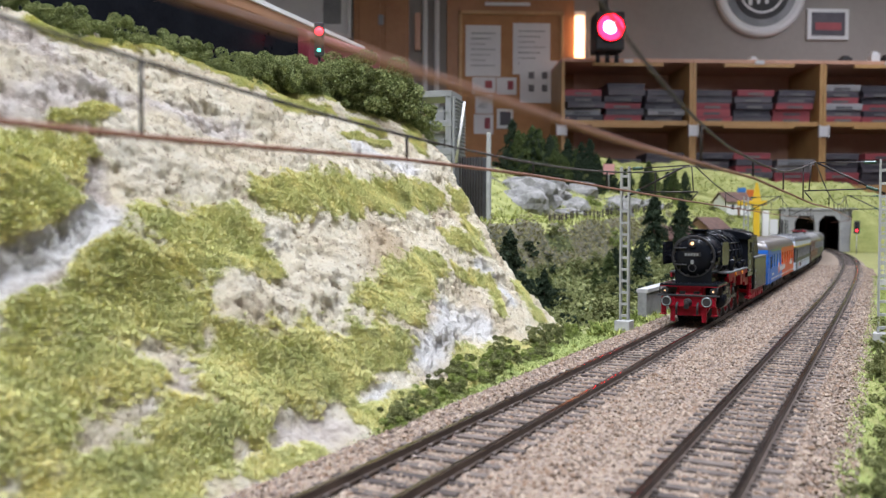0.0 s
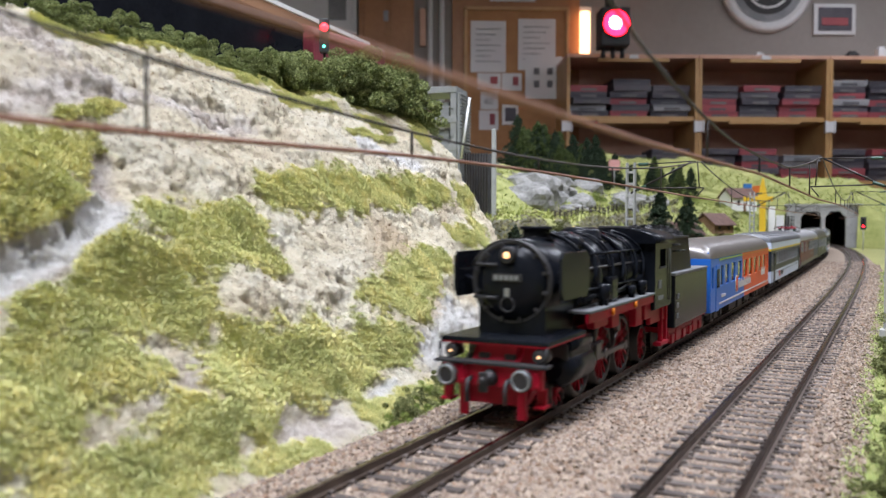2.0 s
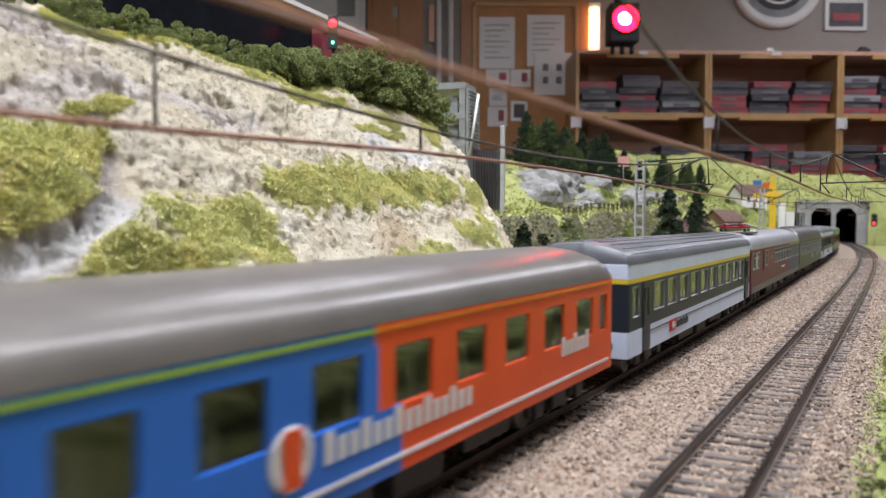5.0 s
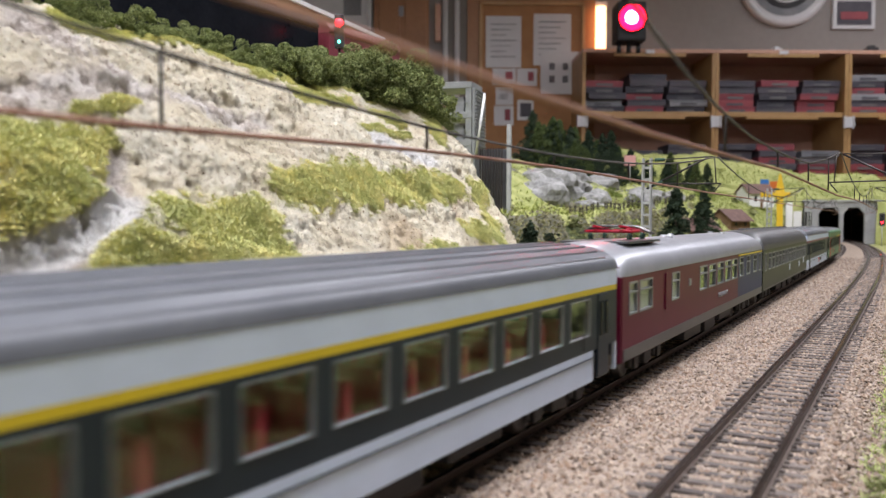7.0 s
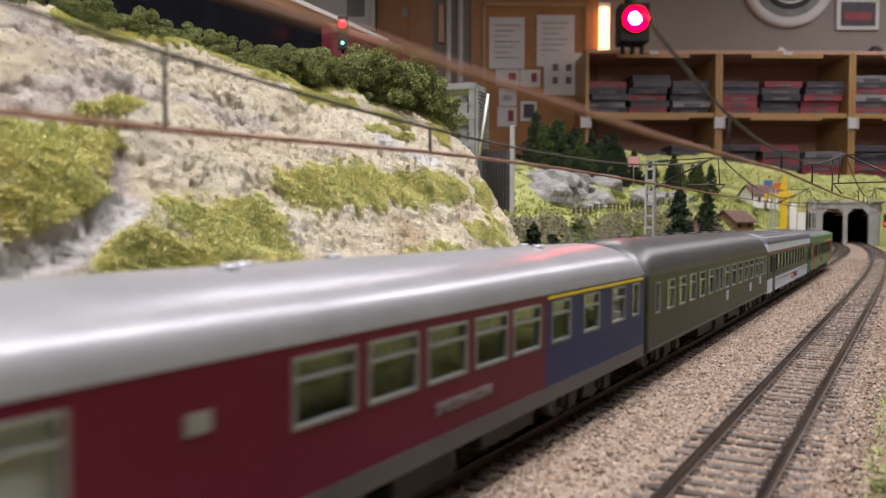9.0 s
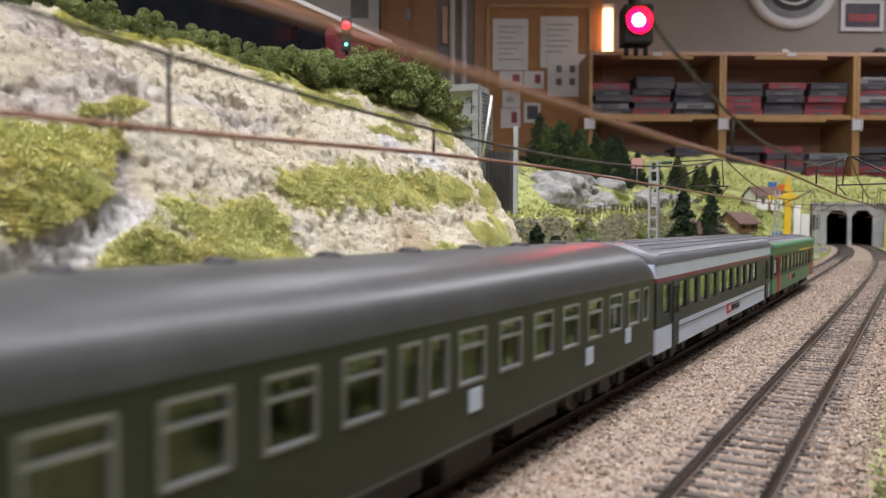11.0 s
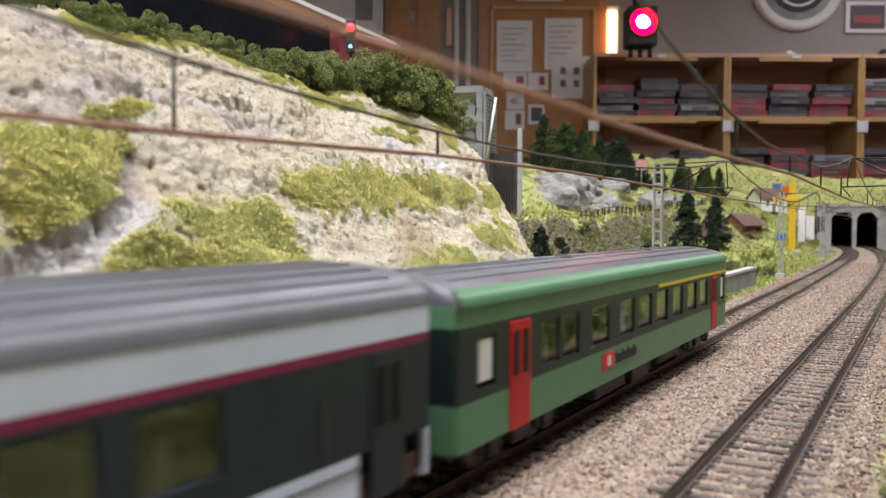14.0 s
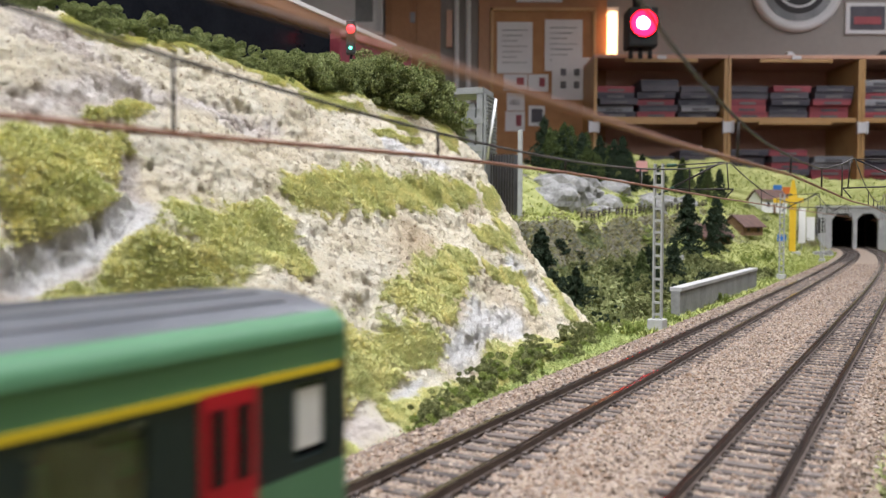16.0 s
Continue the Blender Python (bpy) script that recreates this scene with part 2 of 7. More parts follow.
def solid(name, bm, material, label="", category="", kind="", m=None, group=""):
    ob = new(name, mesh_from(bm, name, material))
    if m is not None:
        ob.matrix_basis = m
    return tagged(ob, label, category, group, kind)


def arrays(name, verts, faces, material, smooth=False):
    """A mesh from numpy arrays of places and triangles or quads."""
    me = bpy.data.meshes.new(name)
    k = faces.shape[1]
    me.vertices.add(len(verts))
    me.vertices.foreach_set("co", np.ascontiguousarray(verts, dtype=np.float32).ravel())
    me.loops.add(faces.size)
    me.loops.foreach_set("vertex_index", np.ascontiguousarray(faces, dtype=np.int32).ravel())
    me.polygons.add(len(faces))
    me.polygons.foreach_set("loop_start", np.arange(0, faces.size, k, dtype=np.int32))
    me.polygons.foreach_set("use_smooth", np.full(len(faces), smooth, dtype=bool))
    me.update(calc_edges=True)
    me.materials.append(material)
    return me


def heading_pose(p, h, z=0.0):
    return Matrix.Translation((p.x, p.y, p.z + z)) @ Matrix.Rotation(h, 4, "Z")


def fractal(x, y, z, octaves=5):
    return noise.fractal(Vector((x, y, z)), 0.9, 2.1, octaves)


def soft(a, b, x):
    t = np.clip((x - a) / (b - a), 0, 1)
    return t * t * (3 - 2 * t)


def tube(bm, pts, r, seg=8):
    """One unbroken tube along a row of places."""
    rings = []
    for i, p in enumerate(pts):
        d = (Vector(pts[min(i + 1, len(pts) - 1)]) - Vector(pts[max(i - 1, 0)])).normalized()
        u = d.cross(Vector((0, 0, 1)) if abs(d.z) < 0.9 else Vector((1, 0, 0))).normalized()
        v = d.cross(u)
        rings.append([bm.verts.new(Vector(p) + (u * math.cos(2 * math.pi * k / seg) + v * math.sin(2 * math.pi * k / seg)) * r) for k in range(seg)])
    for a, b in zip(rings, rings[1:]):
        for k in range(seg):
            f = bm.faces.new((a[k], a[(k + 1) % seg], b[(k + 1) % seg], b[k]))
            f.smooth = True
    bm.faces.new(rings[0][::-1])
    bm.faces.new(rings[-1])

# ---------------------------------------------------------------- room
FLOOR_Z = -1.05
ROOM = (-2.6, 4.7, -2.2, 5.0)


def room():
    x0, x1, y0, y1 = ROOM
    bm = bmesh.new()
    box(bm, x0 - 0.2, x1 + 0.2, y0 - 0.2, y1 + 0.2, FLOOR_Z - 0.1, FLOOR_Z)
    solid("floor", bm, M["floor"], "brown linoleum floor of the club room", "floor", "structure")
    bm = bmesh.new()
    box(bm, x0 - 0.2, x1 + 0.2, y0 - 0.2, y1 + 0.2, CEILING_Z, CEILING_Z + 0.1)
    solid("ceiling", bm, M["ceiling"], "white painted ceiling of the club room", "ceiling", "structure")
    for name, b in (("wall_north", (x0 - 0.2, x1 + 0.2, y1, y1 + 0.2)), ("wall_south", (x0 - 0.2, x1 + 0.2, y0 - 0.2, y0)),
                    ("wall_west", (x0 - 0.2, x0, y0, y1)), ("wall_east", (x1, x1 + 0.2, y0, y1))):
        bm = bmesh.new()
        box(bm, *b, FLOOR_Z, CEILING_Z)
        solid(name, bm, M["wall"], "pale beige painted room wall", "wall", "structure")


room()

# ---------------------------------------------------------------- layout board and ballast
GROUND_Z = -0.0062


def ground():
    """Strip of layout board along the line; it ends beside the outer track and widens at the tunnel."""
    def edge(s):
        return 0.10 + 0.24 * max(0.0, min(1.0, (s - 1.3) / 0.5))
    bm = bmesh.new()
    ns, nn = 150, 50
    rows = []
    for j in range(ns + 1):
        s = -1.4 + 4.3 * j / ns
        row = []
        for i in range(nn + 1):
            n = -1.25 + (edge(s) + 1.25) * i / nn
            p = plan(s, n)
            row.append(bm.verts.new((p.x, p.y, GROUND_Z - 0.0006 + 0.0005 * fractal(p.x * 8, p.y * 8, 3))))
        rows.append(row)
    for j in range(ns):
        for i in range(nn):
            bm.faces.new((rows[j][i], rows[j][i + 1], rows[j + 1][i + 1], rows[j + 1][i]))
    solid("ground", bm, M["ground"], "layout board covered with green scatter grass", "ground", "structure")
    bm = bmesh.new()
    rim = [(-1.4, -1.25), (2.9, -1.25), (2.9, 0.34), (1.8, 0.34), (1.3, 0.10), (-1.4, 0.10)]
    top = [bm.verts.new(plan(s, n, GROUND_Z - 0.004)) for s, n in rim]
    low = [bm.verts.new(plan(s, n, -0.10)) for s, n in rim]
    bm.faces.new(top)
    bm.faces.new(low[::-1])
    for i in range(6):
        bm.faces.new((top[i], low[i], low[(i + 1) % 6], top[(i + 1) % 6]))
    bmesh.ops.recalc_face_normals(bm, faces=bm.faces)
    solid("layout_board", bm, M["wood"], "wooden board that carries the model landscape", "board", "structure")


ground()


def ballast():
    """Trapezoid bed under both tracks, from one shoulder to the other."""
    bm = bmesh.new()
    prev = None
    for i in range(-69, 145):
        s = i * 0.02
        a, b = side_of(0, s)[0], side_of(1, s)[0]
        row = []
        for n, z in ((a - 0.031, GROUND_Z - 0.002), (a - 0.024, -0.0031), (a, -0.0028), ((a + b) / 2, -0.0030), (b, -0.0028), (b + 0.017, -0.0031), (b + 0.024, GROUND_Z - 0.002)):
            row.append(bm.verts.new(plan(s, n, z)))
        if prev:
            for k in range(6):
                bm.faces.new((prev[k], prev[k + 1], row[k + 1], row[k]))
        prev = row
    return solid("ballast_bed", bm, M["ballast"], "beige gravel ballast bed under both tracks", "ballast bed", "structure")


ballast()


def rail_mesh(k, off, width, z0, z1, name, material, a0=-1.35, a1=2.75):
    bm = bmesh.new()
    prev = None
    steps = 260
    for i in range(steps + 1):
        p, h = on_line(k, a0 + (a1 - a0) * i / steps)
        side = Vector((-math.sin(h), math.cos(h), 0))
        row = []
        for o, z in ((off - width / 2, z0), (off - width / 2, z1), (off + width / 2, z1), (off + width / 2, z0)):
            row.append(bm.verts.new(p + side * o + Vector((0, 0, z))))
        if prev:
            for j in range(4):
                f = bm.faces.new((prev[j], prev[(j + 1) % 4], row[(j + 1) % 4], row[j]))
        prev = row
    return mesh_from(bm, name, material)


TRACKS = []
for k in (0, 1):
    tr = thing("track", "model railway track with brown rails and sleepers in ballast", "railway track", group="tracks", kind="structure")
    TRACKS.append(tr)
    for off in (-0.00825, 0.00825):
        foot = new("rail_foot", rail_mesh(k, off, 0.0021, -0.0023, -0.0018, "rail_foot", M["rail"]))
        web = new("rail", rail_mesh(k, off, 0.0009, -0.0018, -0.0003, "rail", M["rail"]))
        head = new("rail_head", rail_mesh(k, off, 0.0011, -0.0003, 0.0, "rail_head", M["railtop"]))
        for o in (foot, web, head):
            o.parent = tr

# ---------------------------------------------------------------- rocky hill beside the line
GRIDS = [np.random.RandomState(40 + i).rand(48, 48, 48).astype(np.float32) for i in range(4)]


def np_noise(x, y, z, scale, seed, octaves=4, gain=0.5):
    """Value noise on arrays, 0 to 1."""
    total, amp, norm = 0, 1.0, 0
    for o in range(octaves):
        g = GRIDS[(seed + o) % 4]
        u, v, w = x * scale + 17.3 * seed, y * scale + 5.1 * o + 100, z * scale + 50
        i, j, k = (np.floor(q).astype(int) for q in (u, v, w))
        fu, fv, fw = (q * q * (3 - 2 * q) for q in (u - i, v - j, w - k))
        i0, i1, j0, j1, k0, k1 = i % 48, (i + 1) % 48, j % 48, (j + 1) % 48, k % 48, (k + 1) % 48
        lo = (g[i0, j0, k0] * (1 - fu) + g[i1, j0, k0] * fu) * (1 - fv) + (g[i0, j1, k0] * (1 - fu) + g[i1, j1, k0] * fu) * fv
        hi = (g[i0, j0, k1] * (1 - fu) + g[i1, j0, k1] * fu) * (1 - fv) + (g[i0, j1, k1] * (1 - fu) + g[i1, j1, k1] * fu) * fv
        total = total + amp * (lo * (1 - fw) + hi * fw)
        norm += amp
        amp, scale = amp * gain, scale * 2.03
    return total / norm


def foot_n(s):
    return np.interp(s, (-0.6, 0.0, 0.121, 0.171, 0.234, 0.30, 0.375, 0.5), (-0.112, -0.113, -0.1175, -0.125, -0.134, -0.143, -0.156, -0.18))


def hill_height(s, n):
    """Height of the hill over the ground, on arrays of plan places."""
    d1 = foot_n(s) - n
    edge = 0.418 + 0.55 * np.clip(-0.16 - n, -0.02, 0.6)
    d2 = (edge - s) * 1.67
    k = 0.016
    h = np.clip(0.5 + 0.5 * (d2 - d1) / k, 0, 1)
    d = d2 * (1 - h) + d1 * h - k * h * (1 - h)
    return np.interp(d, (-0.05, 0.0, 0.010, 0.030, 0.05, 0.075, 0.10, 0.12, 0.15, 0.6), (-0.02, 0.0, 0.006, 0.028, 0.056, 0.086, 0.112, 0.1195, 0.121, 0.12)), d


# patches of turf on the slope: from (s, z) to (s, z), half width
UPPER_TURF = (
    (0.109, 0.0689, 0.131, 0.0754, 0.0064), (0.104, 0.0593, 0.114, 0.0627, 0.0066), (0.134, 0.0841, 0.154, 0.0874, 0.0015),
    (0.209, 0.0656, 0.243, 0.0692, 0.0066), (0.241, 0.0681, 0.350, 0.0715, 0.0072), (0.347, 0.0515, 0.378, 0.0450, 0.0055),
    (0.404, 0.0735, 0.384, 0.0585, 0.0056), (0.384, 0.0585, 0.379, 0.0460, 0.0066), (0.196, 0.1165, 0.218, 0.1165, 0.0027), (0.296, 0.0956, 0.345, 0.0964, 0.0016))
MIDDLE_TURF = (
    (0.150, 0.0557, 0.180, 0.0540, 0.0066), (0.126, 0.0473, 0.179, 0.0475, 0.0060), (0.107, 0.0394, 0.138, 0.0375, 0.0072),
    (0.097, 0.0323, 0.112, 0.0282, 0.0074), (0.181, 0.0434, 0.181, 0.0427, 0.0040), (0.092, 0.0339, 0.098, 0.0251, 0.0045),
    (0.297, 0.0391, 0.251, 0.0320, 0.0072), (0.229, 0.0298, 0.250, 0.0242, 0.0058), (0.323, 0.0379, 0.362, 0.0294, 0.0034),
    (0.362, 0.0294, 0.346, 0.0176, 0.0027), (0.406, 0.0250, 0.392, 0.0110, 0.0046))
LOWER_TURF = (
    (0.153, 0.0225, 0.222, 0.0163, 0.0068), (0.157, 0.0154, 0.194, 0.0130, 0.0050), (0.140, 0.0170, 0.158, 0.0165, 0.0058),
    (0.119, 0.0137, 0.141, 0.0115, 0.0050), (0.102, 0.0107, 0.123, 0.0092, 0.0052), (0.089, 0.0099, 0.112, 0.0060, 0.0034),
    (0.144, 0.0238, 0.145, 0.0237, 0.0029), (0.186, 0.0035, 0.242, 0.0016, 0.0029), (0.270, 0.0062, 0.339, 0.0033, 0.0040),
    (0.156, 0.0021, 0.133, 0.0033, 0.0022), (0.190, 0.0, 0.405, 0.0005, 0.0040), (0.07, 0.03, 0.09, 0.02, 0.007), (-0.3, 0.03, 0.05, 0.03, 0.02))
CREST_TURF = ((0.15, 0.114, 0.43, 0.114, 0.0020), (0.24, 0.110, 0.30, 0.107, 0.0030), (0.38, 0.098, 0.405, 0.112, 0.0045), (0.325, 0.106, 0.345, 0.103, 0.0030))
SPOTS = UPPER_TURF + MIDDLE_TURF + LOWER_TURF + CREST_TURF
# chalk-white scree, a pale streak along the gully, and grey-brown weathered rock
CHALK = ((0.240, 0.0104, 0.284, 0.0210, 0.0056), (0.286, 0.0219, 0.316, 0.0145, 0.0062), (0.209, 0.0066, 0.189, 0.0056, 0.0026), (0.360, 0.0380, 0.372, 0.0200, 0.0030),
         (0.130, 0.0600, 0.100, 0.0475, 0.0042), (0.300, 0.090, 0.350, 0.084, 0.0040))
WEATHERED = ((0.145, 0.0072, 0.172, 0.0041, 0.0040), (0.119, 0.087, 0.157, 0.0938, 0.0060), (0.140, 0.1027, 0.137, 0.1088, 0.0070), (0.170, 0.094, 0.215, 0.090, 0.0045),
             (0.130, 0.0560, 0.100, 0.0440, 0.0038), (0.118, 0.017, 0.140, 0.024, 0.0035))


# a washed-out gully that runs down across the slope; its shade is partly coloured in
GULLY = ((0.141, 0.0735, 0.134, 0.0606, 0.0022), (0.132, 0.0602, 0.111, 0.0515, 0.0028), (0.111, 0.0515, 0.070, 0.0380, 0.0036))


def turf_at(s, z, spots=SPOTS):
    q = np.full(s.shape, -1.0)
    for s0, z0, s1, z1, r in spots:
        ax, ay, bx, by = s0 * 0.55, z0, s1 * 0.55, z1
        px, py = s * 0.55 - ax, z - ay
        L = (bx - ax) ** 2 + (by - ay) ** 2 + 1e-12
        t = np.clip((px * (bx - ax) + py * (by - ay)) / L, 0, 1)
        q = np.maximum(q, 1 - np.hypot(px - t * (bx - ax), py - t * (by - ay)) / r)
    return q


def hill():
    s1 = np.concatenate([np.arange(-0.55, 0.04, 0.005), np.arange(0.04, 0.475, 0.0008), np.arange(0.475, 0.72, 0.005)])
    n1 = np.concatenate([np.arange(-0.62, -0.285, 0.006), np.arange(-0.285, -0.108, 0.00065)])
    S, N = np.meshgrid(s1, n1, indexing="ij")
    Z, D = hill_height(S, N)
    e = 0.0015
    gs = (hill_height(S + e, N)[0] - hill_height(S - e, N)[0]) / (2 * e)
    gn = (hill_height(S, N + e)[0] - hill_height(S, N - e)[0]) / (2 * e)
    norm = np.sqrt(1 + gs ** 2 + gn ** 2)
    m = soft(0.0, 0.02, D)
    wob = np_noise(S, N, Z, 130, 3, 5, 0.65) - 0.5
    gully = soft(-0.35, 0.75, turf_at(S, Z, GULLY) + wob * 1.0)
    turf = soft(-0.42, 0.42, turf_at(S, Z) + 0.02 + wob * 2.4 - 1.6 * gully)
    chalk = soft(-0.5, 0.6, turf_at(S, Z, CHALK) + wob * 1.6) * (1 - turf)
    worn_and_shade = soft(-0.5, 0.7, turf_at(S, Z, WEATHERED) + wob * 1.8) * (1 - turf)
    lump = (np_noise(S, N, Z, 30, 0, 2) - 0.5) * 0.014
    strata = np.abs(((Z * 0.9 + S * 0.12 + 0.004 * wob) * 190) % 1.0 - 0.5) * -0.0032 * worn_and_shade
    shelf = (np_noise(S * 0.5 + Z * 0.4, N * 0.6, Z * 1.5, 120, 1, 5, 0.62) - 0.5) * 0.0074
    ridge = np.abs(np_noise(S + 0.3 * Z, N, Z, 260, 2, 4, 0.65) - 0.5) * -0.0064 + 0.0008
    grit = (np_noise(S, N, Z, 620, 3, 3, 0.7) - 0.5) * 0.0042
    pits = -np.clip(np_noise(S, N, Z, 470, 1, 2, 0.5) - 0.62, 0, 1) * 0.009
    disp = m * (lump + shelf * (1 - 0.5 * turf) + (ridge + grit + pits) * (1 - 0.75 * turf) + 0.0008 * turf + strata - 0.0024 * gully)
    s2, n2, z2 = S - disp * gs / norm, N - disp * gn / norm, Z + disp / norm
    P = np.stack([ALONG.x * s2 + ASIDE.x * n2, ALONG.y * s2 + ASIDE.y * n2, z2 + GROUND_Z], -1)
    a, b = S.shape
    idx = np.arange(a * b).reshape(a, b)
    F = np.stack([idx[:-1, :-1], idx[1:, :-1], idx[1:, 1:], idx[:-1, 1:]], -1).reshape(-1, 4)
    keep = (D.ravel()[F] > -0.012).any(1)
    me = arrays("rock_hill", P.reshape(-1, 3), F[keep], M["hill"], smooth=True)
    at = me.attributes.new("turf", "FLOAT", "POINT")
    at.data.foreach_set("value", turf.ravel().astype(np.float32))
    # the gully gets the weathered rock's darker colour as part of its shade
    for nm, q in (("chalk", chalk), ("worn_and_shade", np.maximum(worn_and_shade, gully))):
        at = me.attributes.new(nm, "FLOAT", "POINT")
        at.data.foreach_set("value", q.ravel().astype(np.float32))
    tagged(new("rock_hill", me), "pale plaster rock slope with patches of green scatter grass", "hill", kind="structure")
    return S, N, D, P, turf


HILL = hill()


def tufts(name, P, size, count, material, label, seed=5, lean=0.5, width=0.22):
    """Short fibres standing on the places P: three blades each, as one mesh."""
    r = np.random.RandomState(seed)
    C = P[r.randint(0, len(P), count)] + r.normal(0, 0.0004, (count, 3)) * (1, 1, 0.2)
    V, k = [], 3
    for b in range(k):
        a = r.rand(count) * 2 * np.pi
        h = size * (0.5 + r.rand(count))
        w = size * width
        d = np.stack([np.cos(a), np.sin(a), np.zeros(count)], -1)
        o = np.stack([-d[:, 1], d[:, 0], np.zeros(count)], -1)
        tip = C + d * (h * lean * (0.4 + r.rand(count)))[:, None] + np.array((0, 0, 1.0)) * (h * 0.85)[:, None]
        low = C - np.array((0, 0, 0.0004))
        V.append(np.stack([low - o * w, low + o * w, tip], 1))
    V = np.concatenate(V, 1).reshape(-1, 3)
    F = np.arange(len(V)).reshape(-1, 3)
    return tagged(new(name, arrays(name, V, F, material)), label, "grass", kind="stuff")


M["turf"] = island_mat("turf_fibres", [(0.20, 0.235, 0.105), (0.43, 0.46, 0.19), (0.57, 0.58, 0.265), (0.68, 0.655, 0.31), (0.78, 0.70, 0.32), (0.84, 0.72, 0.32)], 1.0, 0.0, 0.48, 90)
M["verge"] = island_mat("verge_fibres", [(0.10, 0.14, 0.05), (0.24, 0.30, 0.10), (0.36, 0.41, 0.15), (0.30, 0.33, 0.11), (0.42, 0.42, 0.17)], 1.0, 0.0, 0.4, 90)
S, N, D, P, T = HILL
on = (T > 0.16 + 0.75 * np.random.RandomState(1).rand(*T.shape)) & (D > -0.004) & (S > 0.05) & (S < 0.475) & (N > -0.284)
tufts("turf", P[on], 0.00056, 330000, M["turf"], "yellow-green fibre turf on the rock slope", 5, 1.5, 0.19)

# ---------------------------------------------------------------- overhead line
def sag(k, s, ends, top, low):
    """Height of the carrying wire between masts; k = 1 hangs slack in its first span."""
    if k == 1 and s < 0.437:
        return float(np.interp(s, (-0.5, 0.06, 0.117, 0.14, 0.17, 0.20, 0.25, 0.31, 0.38, 0.437), (0.14, 0.0880, 0.0772, 0.0738, 0.0706, 0.0690, 0.0684, 0.0694, 0.0758, 0.0825)))
    for a, b in zip(ends, ends[1:]):
        if a <= s <= b:
            u = (2 * (s - a) / (b - a) - 1) ** 2
            return low + (top - low) * u
    return top


def wire_z(k, s):
    """Height of the contact wire, with its slight unevenness."""
    ends = (((0.0, 0.0614), (0.076, 0.0622), (0.146, 0.0642), (0.215, 0.0648), (0.31, 0.0642), (0.42, 0.0634)), ((0.04, 0.0627), (0.116, 0.0623), (0.241, 0.0638), (0.425, 0.0614), (0.6, 0.063)))[k]
    return float(np.interp(s, [a for a, _ in ends], [b for _, b in ends]))


MASTS = (-0.03, 0.437, 0.911, 1.40, 1.90)
for k, label in ((0, "overhead contact line over the line beside the hill"), (1, "overhead contact line over the outer line")):
    line = thing("overhead_line", label, "overhead line", group="overhead lines")
    zig = [(-0.5, 0.002), (-0.03, -0.002), (0.437, 0.002), (0.911, -0.002), (1.40, 0.002), (2.1, -0.002)]
    for nm, lo, hi, rad, mt in (("contact_wire", 0.0635, 0.0635, 0.0004, "rust"), ("carrying_wire", 0.0682, 0.0825, 0.0003, "wire")):
        bm = bmesh.new()
        run = []
        for i in range(0, 131):
            s = -0.5 + i * 0.02
            n = side_of(k, s)[0] + float(np.interp(s, [a for a, _ in zig], [b for _, b in zig]))
            z = wire_z(k, s) if nm == "contact_wire" else sag(k, s, MASTS, hi, lo)
            run.append(plan(s, n, z))
        tube(bm, run, rad)
        part(nm, bm, M[mt], line, "copper-brown contact wire" if mt == "rust" else "")
    for a, b in zip(MASTS, MASTS[1:]):
        for i in range(6):
            s = a + (b - a) * ((0.227, 0.278)[k] + 0.1495 * i)
            if s < (0.02, 0.12)[k] or s > b - 0.02:
                continue
            n = side_of(k, s)[0] + float(np.interp(s, [q for q, _ in zig], [q for _, q in zig]))
            bm = bmesh.new()
            rod(bm, plan(s, n, wire_z(k, s)), plan(s, n, sag(k, s, MASTS, 0.0825, 0.0682)), 0.00028, seg=6)
            part("dropper", bm, M["wire"], line)


M["mast"] = mat("mast_grey", (0.30, 0.31, 0.29), (0.42, 0.43, 0.41), 120, 0.6, 0.2)
M["concrete"] = mat("concrete_grey", (0.36, 0.36, 0.35), (0.50, 0.50, 0.48), 60, 0.85, bump=0.0004)
M["insul"] = mat("insulator_green", (0.03, 0.07, 0.05), (0.06, 0.11, 0.08), 300, 0.25)


